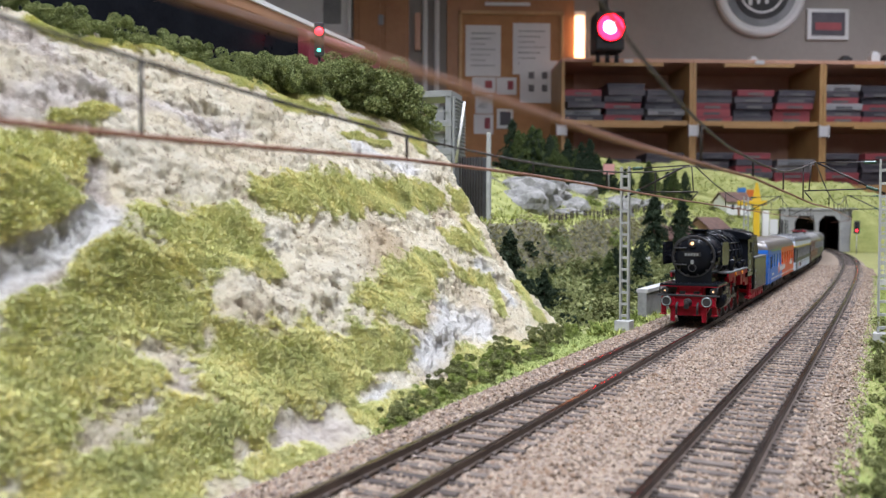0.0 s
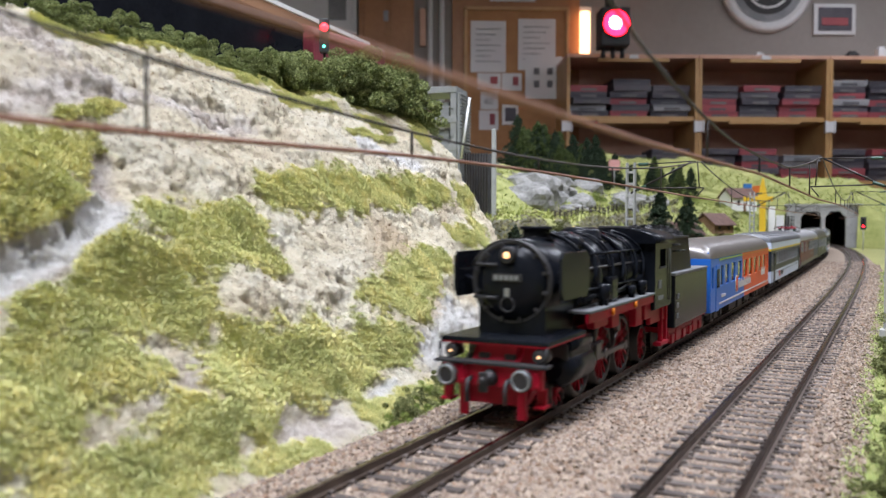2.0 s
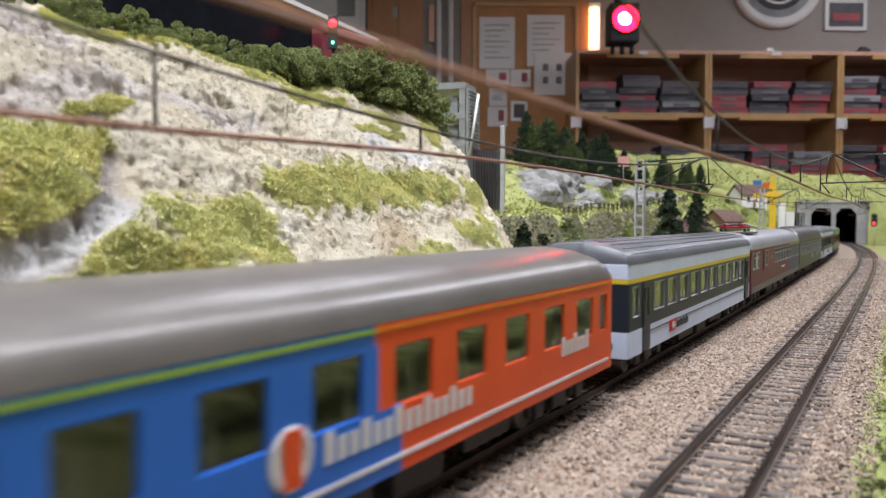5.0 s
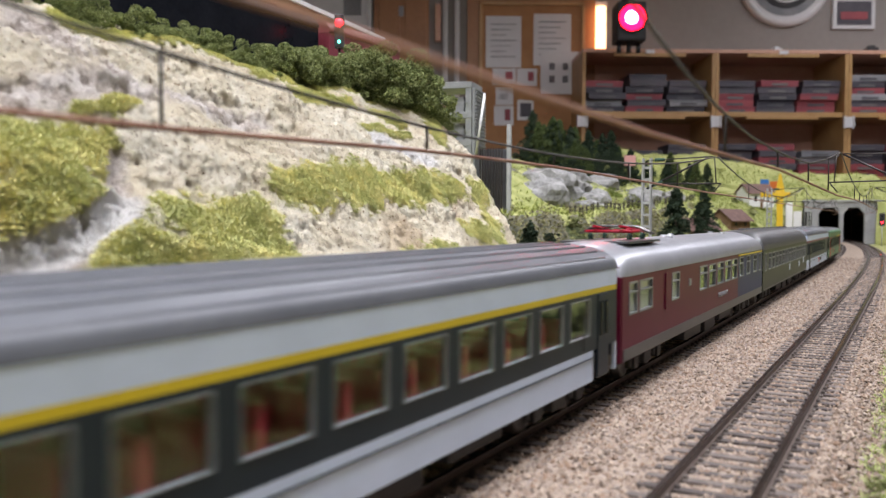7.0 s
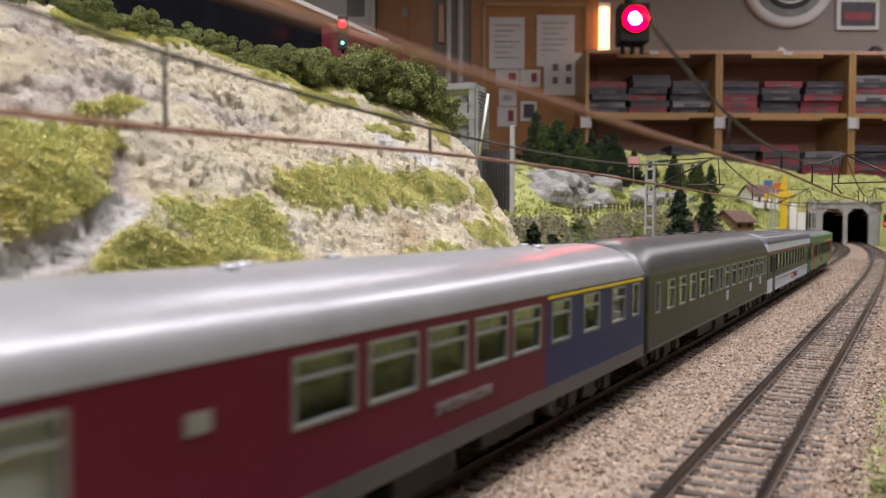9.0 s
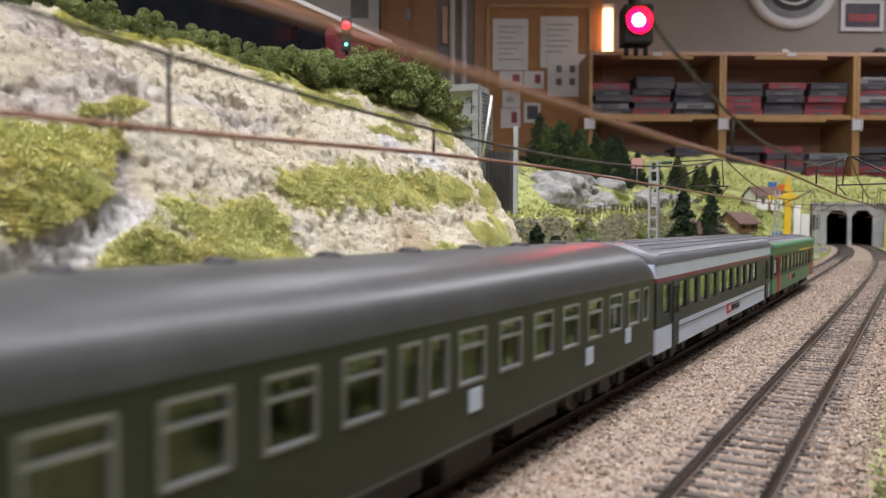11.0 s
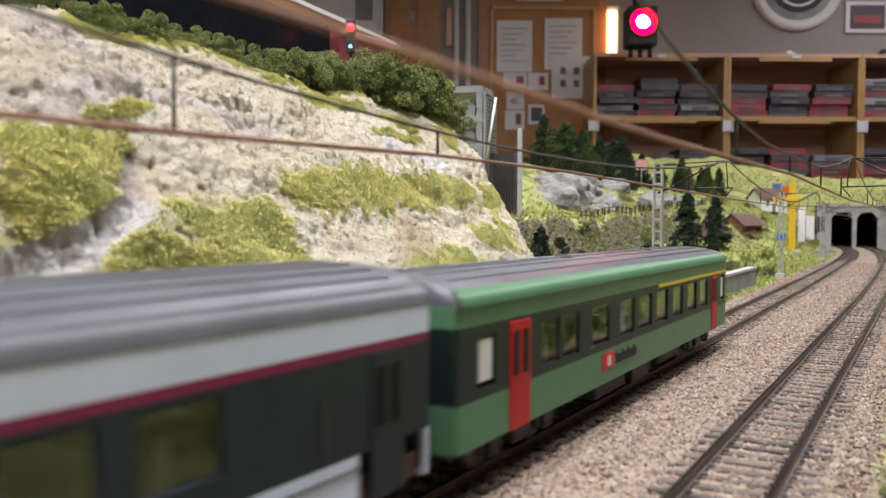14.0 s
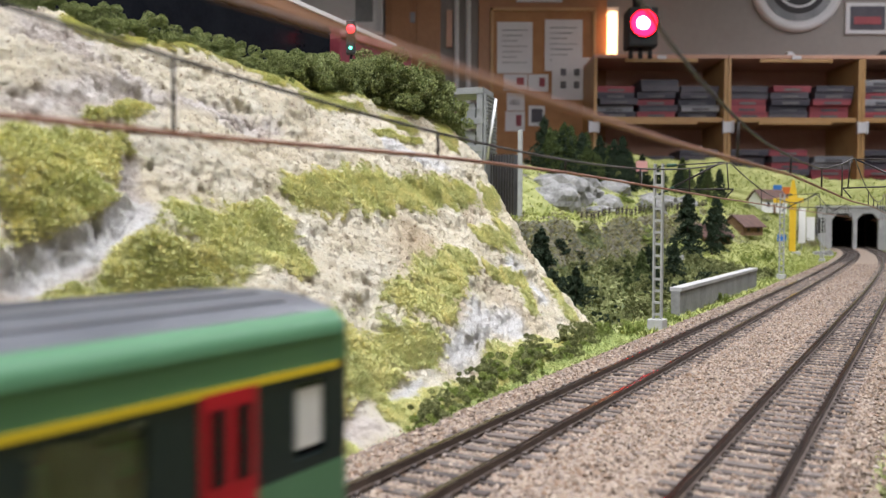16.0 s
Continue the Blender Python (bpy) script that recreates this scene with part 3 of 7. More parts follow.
def lattice_mast(s, n, k, h=0.089):
    """Lattice mast at plan s, n with its bracket over track k."""
    base = plan(s, n, GROUND_Z)
    nt = side_of(k, s)[0]
    sgn = 1 if nt > n else -1
    m = thing("catenary_mast", "grey lattice mast with bracket arm on a concrete foot", "mast",
              Matrix.Translation(base) @ Matrix.Rotation(radians(57.5 - 90), 4, "Z"), group="catenary masts")
    # local x: ASIDE, local y: ALONG
    w = 0.0021
    for x in (-w, w):
        bm = bmesh.new()
        box(bm, x - 0.0005, x + 0.0005, -0.0013, 0.0013, 0.004, h, 0.0001)
        part("upright", bm, M["mast"], m)
    for i in range(13):
        z = 0.008 + i * (h - 0.010) / 12.6
        bm = bmesh.new()
        box(bm, -w + 0.0004, w - 0.0004, -0.0009, 0.0009, z, z + 0.0013)
        part("rung", bm, M["mast"], m)
    bm = bmesh.new()
    box(bm, -0.0042, 0.0042, -0.0042, 0.0042, -0.003, 0.0062, 0.0004)
    part("foot", bm, M["concrete"], m, "concrete mast foot")
    reach = abs(nt - n) * sgn
    zz = -GROUND_Z
    for nm, a, b, r in (("top_arm", (0, 0, 0.0815 + zz), (reach, 0, 0.0825 + zz), 0.0003), ("brace", (0, 0, 0.0665 + zz), (reach * 0.93, 0, 0.0822 + zz), 0.0005),
                        ("steady_arm", (reach * 0.25, 0, 0.0690 + zz), (reach * 1.12, 0, 0.0686 + zz), 0.00035),
                        ("registration_arm", (reach * 1.12, 0, 0.0686 + zz), (reach, 0, 0.0637 + zz), 0.0003), ("hanger", (reach * 1.02, 0, 0.0825 + zz), (reach * 1.05, 0, 0.0686 + zz), 0.0003)):
        bm = bmesh.new()
        rod(bm, a, b, r, seg=8)
        part(nm, bm, M["wire"], m)
    for a in ((0.12 * reach, 0, 0.0817 + zz), (0.10 * reach, 0, 0.0683 + zz)):
        bm = bmesh.new()
        d = Vector((sgn, 0, 0.0 if a[2] > 0.08 else 0.35)).normalized()
        lathe(bm, a, d, [(i * 0.00045, 0.0011 if i % 2 else 0.0006) for i in range(13)], 10)
        part("insulator", bm, M["insul"], m, "dark ribbed insulator")
    return m


for s in (0.437, 0.911, 1.40):
    lattice_mast(s, side_of(0, s)[0] - 0.0345, 0)
lattice_mast(0.449, side_of(1, 0.449)[0] + 0.032, 1)
lattice_mast(0.92, side_of(1, 0.92)[0] + 0.032, 1)

# ---------------------------------------------------------------- bushes and foliage
M["leaf"] = island_mat("foam_foliage", [(0.075, 0.085, 0.034), (0.18, 0.20, 0.08), (0.32, 0.335, 0.15), (0.13, 0.145, 0.055)], 1.0, 0.0)
M["leaf_crest"] = island_mat("crest_foliage", [(0.05, 0.068, 0.025), (0.21, 0.25, 0.10), (0.42, 0.45, 0.20), (0.12, 0.155, 0.055)], 1.0, 0.0)
M["leaf_dark"] = island_mat("dark_foliage", [(0.016, 0.028, 0.018), (0.045, 0.065, 0.04), (0.07, 0.09, 0.055), (0.026, 0.04, 0.025)], 1.0, 0.0)
M["leaf_moss"] = island_mat("moss_crumbs", [(0.09, 0.09, 0.04), (0.20, 0.19, 0.09), (0.30, 0.29, 0.13), (0.25, 0.23, 0.18), (0.14, 0.11, 0.06)], 1.0, 0.0, 0.5, 24)
M["leaf_fir"] = island_mat("fir_foliage", [(0.03, 0.05, 0.018), (0.09, 0.12, 0.045), (0.15, 0.18, 0.07), (0.05, 0.075, 0.03)], 1.0, 0.0)
M["leaf_light"] = island_mat("light_foliage", [(0.16, 0.22, 0.05), (0.26, 0.32, 0.08), (0.34, 0.38, 0.12), (0.12, 0.18, 0.05)], 0.9, 0.1)
M["bark"] = mat("bark_brown", (0.06, 0.04, 0.03), (0.11, 0.08, 0.06), 300, 0.9)


def crumbs(C, size, r):
    """Ragged little flakes at the places C: a pair of crossed triangles each."""
    n = len(C)
    V = []
    for _ in range(2):
        a = r.normal(size=(n, 3))
        b = r.normal(size=(n, 3))
        a /= np.linalg.norm(a, axis=1)[:, None]
        b /= np.linalg.norm(b, axis=1)[:, None]
        sz = size * (0.6 + 0.8 * r.rand(n))[:, None]
        V.append(np.stack([C + a * sz, C + b * sz, C - (a + b) * sz * 0.6], 1))
    V = np.concatenate(V, 1).reshape(-1, 3)
    return V, np.arange(len(V)).reshape(-1, 3)


def bush_mesh(seed, lobes, flake, count, material, flat=0.8):
    """A foam bush of unit size: lobes of many flakes."""
    r = np.random.RandomState(seed)
    C = []
    for _ in range(lobes):
        c = r.normal(0, 0.42, 3) * (1, 1, 0.70) + (0, 0, 0.42)
        c[2] = max(c[2], 0.12)
        rad = 0.09 + 0.15 * r.rand()
        q = r.normal(size=(count // lobes, 3))
        q /= np.linalg.norm(q, axis=1)[:, None]
        q *= (rad * (0.72 + 0.36 * r.rand(len(q))))[:, None]
        C.append(c + q * (1, 1, flat))
    C = np.concatenate(C)
    C = C[C[:, 2] > -0.03]
    V, F = crumbs(C, flake, r)
    return arrays("bush", V, F, material)


BUSH = {k: [bush_mesh(sd + i, lobes, flake, count, M[m]) for i in range(4)] for k, m, sd, lobes, flake, count in (("mid", "leaf", 10, 22, 0.040, 4200), ("dark", "leaf_dark", 20, 22, 0.040, 4200), ("light", "leaf_light", 30, 22, 0.040, 4200), ("crest", "leaf_crest", 60, 30, 0.026, 11000))}


def bush(p, size, kind, i, label, squash=1.0):
    ob = new("bush", BUSH[kind][i % 4])
    ob.matrix_basis = Matrix.Translation(p) @ Matrix.Rotation(i * 2.4, 4, "Z") @ Matrix.Diagonal((size, size, size * squash, 1))
    return tagged(ob, label, "bush", "bushes")


def hill_z(s, n):
    return float(hill_height(np.array(s), np.array(n))[0]) + GROUND_Z


R = random.Random(7)
for i in range(84):   # hedge of foam bushes along the crest
    s = 0.06 + 0.0046 * i + R.uniform(-0.003, 0.003)
    n = -0.2335 - 0.030 * max(0, (s - 0.17)) / 0.22 - R.uniform(0, 0.014)
    bush(plan(s, n, hill_z(s, n) - 0.002), float(np.interp(s, (0.06, 0.20, 0.268, 0.288, 0.318, 0.345, 0.39, 0.44), (0.0075, 0.0095, 0.0105, 0.0200, 0.0145, 0.0260, 0.0230, 0.0165))) * (R.uniform(0.70, 0.92) if i % 3 else R.uniform(1.0, 1.25)), "crest", i, "olive green foam bush on the crest of the rock slope")
for i in range(34):   # low bushes at the foot of the slope
    s = 0.185 + 0.0064 * i + R.uniform(-0.003, 0.003)
    n = float(foot_n(s)) + 0.003 - R.uniform(0, 0.009)
    bush(plan(s, n, max(hill_z(s, n), GROUND_Z) - 0.0012), R.uniform(0.0045, 0.0085), "mid" if i % 3 else "light", i, "low green foam bush beside the ballast")
for i in range(26):   # edge of the layout on the other side
    s = 0.16 + 0.013 * i + R.uniform(-0.003, 0.003)
    n = side_of(1, s)[0] + 0.033 + R.uniform(0.0, 0.012)
    if abs(s - 0.449) < 0.012:
        continue
    bush(plan(s, n, GROUND_Z - 0.001), R.uniform(0.006, 0.012), "mid", i, "dark green foam bush at the edge of the layout")

# ---------------------------------------------------------------- landscape behind the hill, up to the tunnel
M["meadow"] = mat("meadow_scatter", (0.20, 0.235, 0.06), (0.45, 0.45, 0.17), 30, 0.95, bump=0.001, fine=500)
M["boulder"] = mat("grey_boulder", (0.10, 0.10, 0.09), (0.40, 0.395, 0.375), 50, 0.9, bump=0.002, fine=300)
M["cliff"] = mat("brown_cliff", (0.055, 0.062, 0.026), (0.22, 0.20, 0.145), 40, 0.9, bump=0.002, fine=300)
M["soil"] = mat("wooded_ground", (0.05, 0.065, 0.02), (0.13, 0.15, 0.05), 40, 0.95, bump=0.001, fine=400)
M["masonry"] = mat("portal_stone", (0.30, 0.30, 0.29), (0.44, 0.44, 0.43), 50, 0.9, bump=0.0006)
M["dark"] = mat("tunnel_dark", (0.02, 0.02, 0.02), (0.035, 0.033, 0.03), 30, 0.95)
RISE = ((0.9, ((-0.1, 0), (0.08, 0), (0.19, 0.012), (0.20, 0.018), (0.222, 0.060), (0.28, 0.066), (0.34, 0.10), (0.42, 0.135), (0.5, 0.165), (0.8, 0.20))),
        (1.4, ((-0.1, 0), (0.06, 0), (0.12, 0.022), (0.14, 0.03), (0.165, 0.05), (0.215, 0.083), (0.30, 0.110), (0.4, 0.135), (0.5, 0.155), (0.8, 0.18))),
        (2.15, ((-0.1, 0), (0.045, 0), (0.07, 0.03), (0.085, 0.06), (0.10, 0.09), (0.13, 0.105), (0.2, 0.125), (0.3, 0.14), (0.5, 0.155), (0.8, 0.17))))


def land_z(s, e):
    """Height of the land at s and the distance e from the nearer track."""
    cols = [np.interp(e, [a for a, _ in t], [b for _, b in t]) for _, t in RISE]
    at = [q for q, _ in RISE]
    s = np.clip(s, at[0], at[-1])
    w = np.clip((s - at[0]) / (at[1] - at[0]), 0, 1)
    v = np.clip((s - at[1]) / (at[2] - at[1]), 0, 1)
    return np.where(s < at[1], cols[0] * (1 - w) + cols[1] * w, cols[1] * (1 - v) + cols[2] * v)


def track_n(k, s):
    g = np.linspace(-0.6, 3.0, 200)
    return np.interp(s, g, [side_of(k, q)[0] for q in g])


def land():
    s1 = np.arange(0.41, 2.192, 0.008)
    e1 = np.concatenate([np.arange(0.028, 0.30, 0.004), np.arange(0.30, 0.95, 0.014)])
    S, E = np.meshgrid(s1, e1, indexing="ij")
    N = track_n(0, S) - E
    Z = land_z(S, E)
    rough = np_noise(S, N, Z * 2, 14, 2, 4, 0.55) - 0.5
    Z = Z + rough * np.interp(E, (0.03, 0.07, 0.2, 0.5), (0.0, 0.004, 0.022, 0.035))
    P = np.stack([ALONG.x * S + ASIDE.x * N, ALONG.y * S + ASIDE.y * N, Z + GROUND_Z], -1)
    a, b = S.shape
    idx = np.arange(a * b).reshape(a, b)
    F = np.stack([idx[:-1, :-1], idx[1:, :-1], idx[1:, 1:], idx[:-1, 1:]], -1).reshape(-1, 4)
    me = arrays("hillside", P.reshape(-1, 3), F, M["meadow"], smooth=True)
    me.materials.append(M["cliff"])
    me.materials.append(M["soil"])
    gz = np.gradient(Z, e1, axis=1)
    mid = np_noise(S, N, Z, 26, 1, 3)
    kind = np.where((gz > 0.85) & (mid > 0.40), 1, 0)
    kind = np.where((mid > 0.62) & (E > 0.25), 1, kind)
    kind = np.where((E < 0.215) & (E > 0.05) & (S < 1.05) & (kind == 0), 2, kind)
    me.polygons.foreach_set("material_index", kind[:-1, :-1].ravel().astype(np.int32))
    tagged(new("hillside", me), "green model hillside with grey cliffs and meadows", "hillside", kind="structure")
    return S, N, E, P, kind


LAND = land()


def land_point(s, e, sink=0.002):
    S, N, E, P, kind = LAND
    i = int(np.clip(round((s - 0.41) / 0.008), 0, S.shape[0] - 1))
    j = int(np.argmin(np.abs(E[i] - e)))
    p = Vector(P[i, j])
    p.z -= sink
    return p


S, N, E, P, kind = LAND
g = (kind == 0) & (S < 1.9)
M["turf_far"] = island_mat("meadow_fibres", [(0.20, 0.25, 0.07), (0.37, 0.41, 0.13), (0.49, 0.51, 0.19), (0.30, 0.33, 0.10), (0.20, 0.24, 0.08)], 1.0, 0.0)
fine = np.repeat(P[g], 6, 0) + np.random.RandomState(2).normal(0, 0.003, (g.sum() * 6, 3)) * (1, 1, 0)
tufts("meadow_grass", fine, 0.0035, 26000, M["turf_far"], "light green meadow fibres on the hillside", 8, 0.7)
r = np.random.RandomState(6)
moss = P[(kind == 1) & (E < 0.26)]
V, F = crumbs(np.repeat(moss, 14, 0) + r.normal(0, 0.0035, (len(moss) * 14, 3)), 0.0018, r)
tagged(new("moss", arrays("moss", V, F, M["leaf_moss"])), "olive brown moss clinging to the cliff", "moss", kind="stuff")
V, F = crumbs(np.concatenate([P[(kind == 2)]] * 6) + r.normal(0, 0.004, ((kind == 2).sum() * 6, 3)) * (1, 1, 0.6), 0.0020, r)
tagged(new("undergrowth", arrays("undergrowth", V, F, M["leaf"])), "dense dark green undergrowth on the slope", "undergrowth", kind="stuff")


# grassy strip between the ballast and the slopes, and along the outer edge
r = np.random.RandomState(15)
q = 0.14 + 0.95 * r.rand(30000)
o = np.where(r.rand(30000) < 0.6, track_n(0, q) - 0.031 - 0.026 * r.rand(30000), track_n(1, q) + 0.024 + 0.05 * r.rand(30000))
fine = np.stack([ALONG.x * q + ASIDE.x * o, ALONG.y * q + ASIDE.y * o, np.full(30000, GROUND_Z)], -1)
fine = fine[(o > foot_n(q) - 0.004) | (q > 0.40)]
tufts("verge_grass", fine, 0.0016, 34000, M["verge"], "yellow-green fibre grass beside the ballast", 17, 1.8, 0.14)


def conifer_mesh(seed, count=5200):
    """Crown of drooping boughs set in uneven whorls, thick with needles."""
    r = np.random.RandomState(seed)
    boughs = 120
    hb = np.sort(r.rand(boughs)) ** 0.85
    ab = np.arange(boughs) * 2.4 + r.normal(0, 0.5, boughs)
    lb = (0.38 * (1 - hb) ** 0.8 + 0.02) * (0.6 + 0.5 * r.rand(boughs))
    k = r.randint(0, boughs, count)
    u = r.rand(count) ** 0.7
    rad = lb[k] * u
    a = ab[k] + r.normal(0, 0.22, count) * (1.1 - u)
    z = 0.07 + 0.90 * hb[k] - rad * 0.45 + r.normal(0, 0.012, count)
    C = np.stack([rad * np.cos(a), rad * np.sin(a), z], -1) + r.normal(0, 0.008, (count, 3))
    V, F = crumbs(C, 0.019, r)
    return arrays("crown", V, F, M["leaf_dark" if seed % 2 else "leaf_fir"])


CROWNS = [conifer_mesh(50 + i) for i in range(4)]
bm = bmesh.new()
rod(bm, (0, 0, -0.04), (0, 0, 0.9), 0.028, 0.006, 7)
TRUNK = mesh_from(bm, "trunk", M["bark"])


def conifer(p, h, i, label="dark green model conifer on the hillside"):
    t = thing("conifer", label, "tree", Matrix.Translation(p) @ Matrix.Rotation(i * 1.9, 4, "Z") @ Matrix.Diagonal((h, h, h, 1)), "conifers")
    for nm, me in (("trunk", TRUNK), ("crown", CROWNS[i % 4])):
        o = new(nm, me)
        o.parent = t
    return t


R = random.Random(12)
for i, (s, e, h) in enumerate(((0.70, 0.120, 0.034), (0.745, 0.126, 0.030), (0.66, 0.122, 0.022), (0.78, 0.112, 0.040), (0.545, 0.12, 0.018), (0.86, 0.16, 0.030), (0.60, 0.14, 0.016))):
    conifer(land_point(s, e), h, i, "dark green model conifer behind the parapet wall")
for s, e, h in ((0.467, 0.117, 0.055), (0.503, 0.108, 0.030)):
    conifer(land_point(s, e), h, 1, "slim dark green conifer behind the rock nose")
for i, (s, n, z, h) in enumerate(((1.045, -0.302, 0.006, 0.088), (1.19, -0.305, 0.015, 0.080), (1.12, -0.292, 0.010, 0.045))):
    conifer(plan(s, n, z), h, 2 * i + 1)
for i in range(40):   # forest on the upper slope
    s, e = R.uniform(1.24, 1.50), R.uniform(0.335, 0.45)
    conifer(land_point(s, e), R.uniform(0.060, 0.095) if e > 0.39 else R.uniform(0.04, 0.07), i)
for i in range(30):
    s, e = R.uniform(1.22, 1.50), R.uniform(0.33, 0.47)
    bush(land_point(s, e), R.uniform(0.02, 0.035), "dark" if i % 3 else "mid", i, "dark green foam bush among the conifers")
for i in range(16):
    s, e = R.uniform(1.45, 2.1), R.uniform(0.24, 0.45)
    conifer(land_point(s, e), R.uniform(0.045, 0.07), i)
for i in range(24):
    s, e = R.uniform(0.9, 2.1), R.uniform(0.06, 0.3)
    if e < 0.13 and s < 1.0:
        continue
    bush(land_point(s, e), R.uniform(0.008, 0.02), "light" if i % 3 else "mid", i, "light green foam bush on the meadow")
for i in range(90):
    s, e = R.uniform(0.42, 1.0), R.uniform(0.05, 0.215)
    if e < 0.075 and 0.5 < s < 0.82:
        continue
    bush(land_point(s, e), R.uniform(0.006, 0.016), "mid" if i % 3 else "dark", i, "green foam bush below the cliff")
for i in range(18):
    s = 0.41 + 0.012 * i
    if abs(s - 0.437) < 0.008 or 0.505 < s < 0.6:
        continue
    bush(land_point(s, R.uniform(0.036, 0.048), 0.001), R.uniform(0.004, 0.008), "light", i, "low light green bush beside the ballast")


# parapet wall beside the line
# darker grey for the wall body; the coping has the paler concrete
M["wall_grey"] = mat("parapet_body_grey", (0.17, 0.17, 0.165), (0.30, 0.30, 0.285), 50, 0.9, bump=0.0004)
def parapet():
    t = thing("parapet_wall", "grey concrete parapet wall beside the line", "wall", kind="structure")
    for nm, w, z0, z1 in (("wall_body", 0.0028, -0.008, 0.0100), ("coping", 0.0036, 0.0100, 0.0122)):
        bm = bmesh.new()
        prev = None
        for i in range(31):
            s = 0.503 + 0.28 * i / 30
            n = side_of(0, s)[0] - 0.0415
            row = [bm.verts.new(plan(s, n + o, z)) for o, z in ((-w, z0), (-w, z1), (w, z1), (w, z0))]
            if prev:
                for j in range(4):
                    bm.faces.new((prev[j], prev[(j + 1) % 4], row[(j + 1) % 4], row[j]))
            else:
                bm.faces.new(row)
            prev = row
        bm.faces.new(prev[::-1])
        part(nm, bm, M["wall_grey" if nm == "wall_body" else "concrete"], t)


parapet()


# tunnel portal with two openings, and the hill over it
PORTAL_S = 2.195


def portal():
    na, nb = side_of(0, PORTAL_S)[0], side_of(1, PORTAL_S)[0]
    t = thing("tunnel_portal", "grey stone double tunnel portal in a green hill", "tunnel portal", kind="structure")
    ang = math.atan(side_of(0, PORTAL_S)[1])
    mid = (na + nb) / 2
    t.matrix_basis = Matrix.Translation(plan(PORTAL_S, mid)) @ Matrix.Rotation(radians(57.5 - 90) - ang, 4, "Z")
    g = (nb - na) / 2
    w, top, bot = 0.0225, 0.080, -0.007
    xs = [(-g - w - 0.032, -g - w), (-g + w, g - w), (g + w, g + w + 0.032)]
    for i, (x0, x1) in enumerate(xs):
        bm = bmesh.new()
        box(bm, x0, x1, -0.008, 0.014, bot, top, 0.0008)
        part("pier", bm, M["masonry"], t)
    bm = bmesh.new()
    box(bm, xs[0][0], xs[2][1], -0.008, 0.014, top, 0.093, 0.0008)
    part("lintel", bm, M["masonry"], t)
    bm = bmesh.new()
    box(bm, xs[0][0] - 0.004, xs[2][1] + 0.004, -0.012, 0.016, 0.093, 0.098, 0.0008)
    part("coping", bm, M["masonry"], t)
    for sx in (-1, 1):
        for q in (-g, g):
            bm = bmesh.new()
            v = [bm.verts.new(c) for c in ((q + sx * w, -0.008, top), (q + sx * (w - 0.012), -0.008, top), (q + sx * w, -0.008, top - 0.014),
                                           (q + sx * w, 0.013, top), (q + sx * (w - 0.012), 0.013, top), (q + sx * w, 0.013, top - 0.014))]
            for f in ((0, 1, 2), (3, 5, 4), (1, 4, 5, 2), (0, 3, 4, 1), (0, 2, 5, 3)):
                bm.faces.new([v[i] for i in f])
            part("haunch", bm, M["masonry"], t)
    # closed, near-black tube and end wall behind the portal, added to keep light out
    bm = bmesh.new()
    box(bm, xs[0][0], xs[0][0] + 0.004, 0.014, 0.5, bot, top + 0.004)
    box(bm, xs[2][1] - 0.004, xs[2][1], 0.014, 0.5, bot, top + 0.004)
    box(bm, xs[0][0], xs[2][1], 0.014, 0.5, top + 0.0005, top + 0.006)
    box(bm, xs[0][0] + 0.005, xs[2][1] - 0.005, 0.490, 0.494, bot, top)
    part("tunnel_lining", bm, M["dark"], t, "near-black tube added to keep the tunnel mouths dark")


portal()


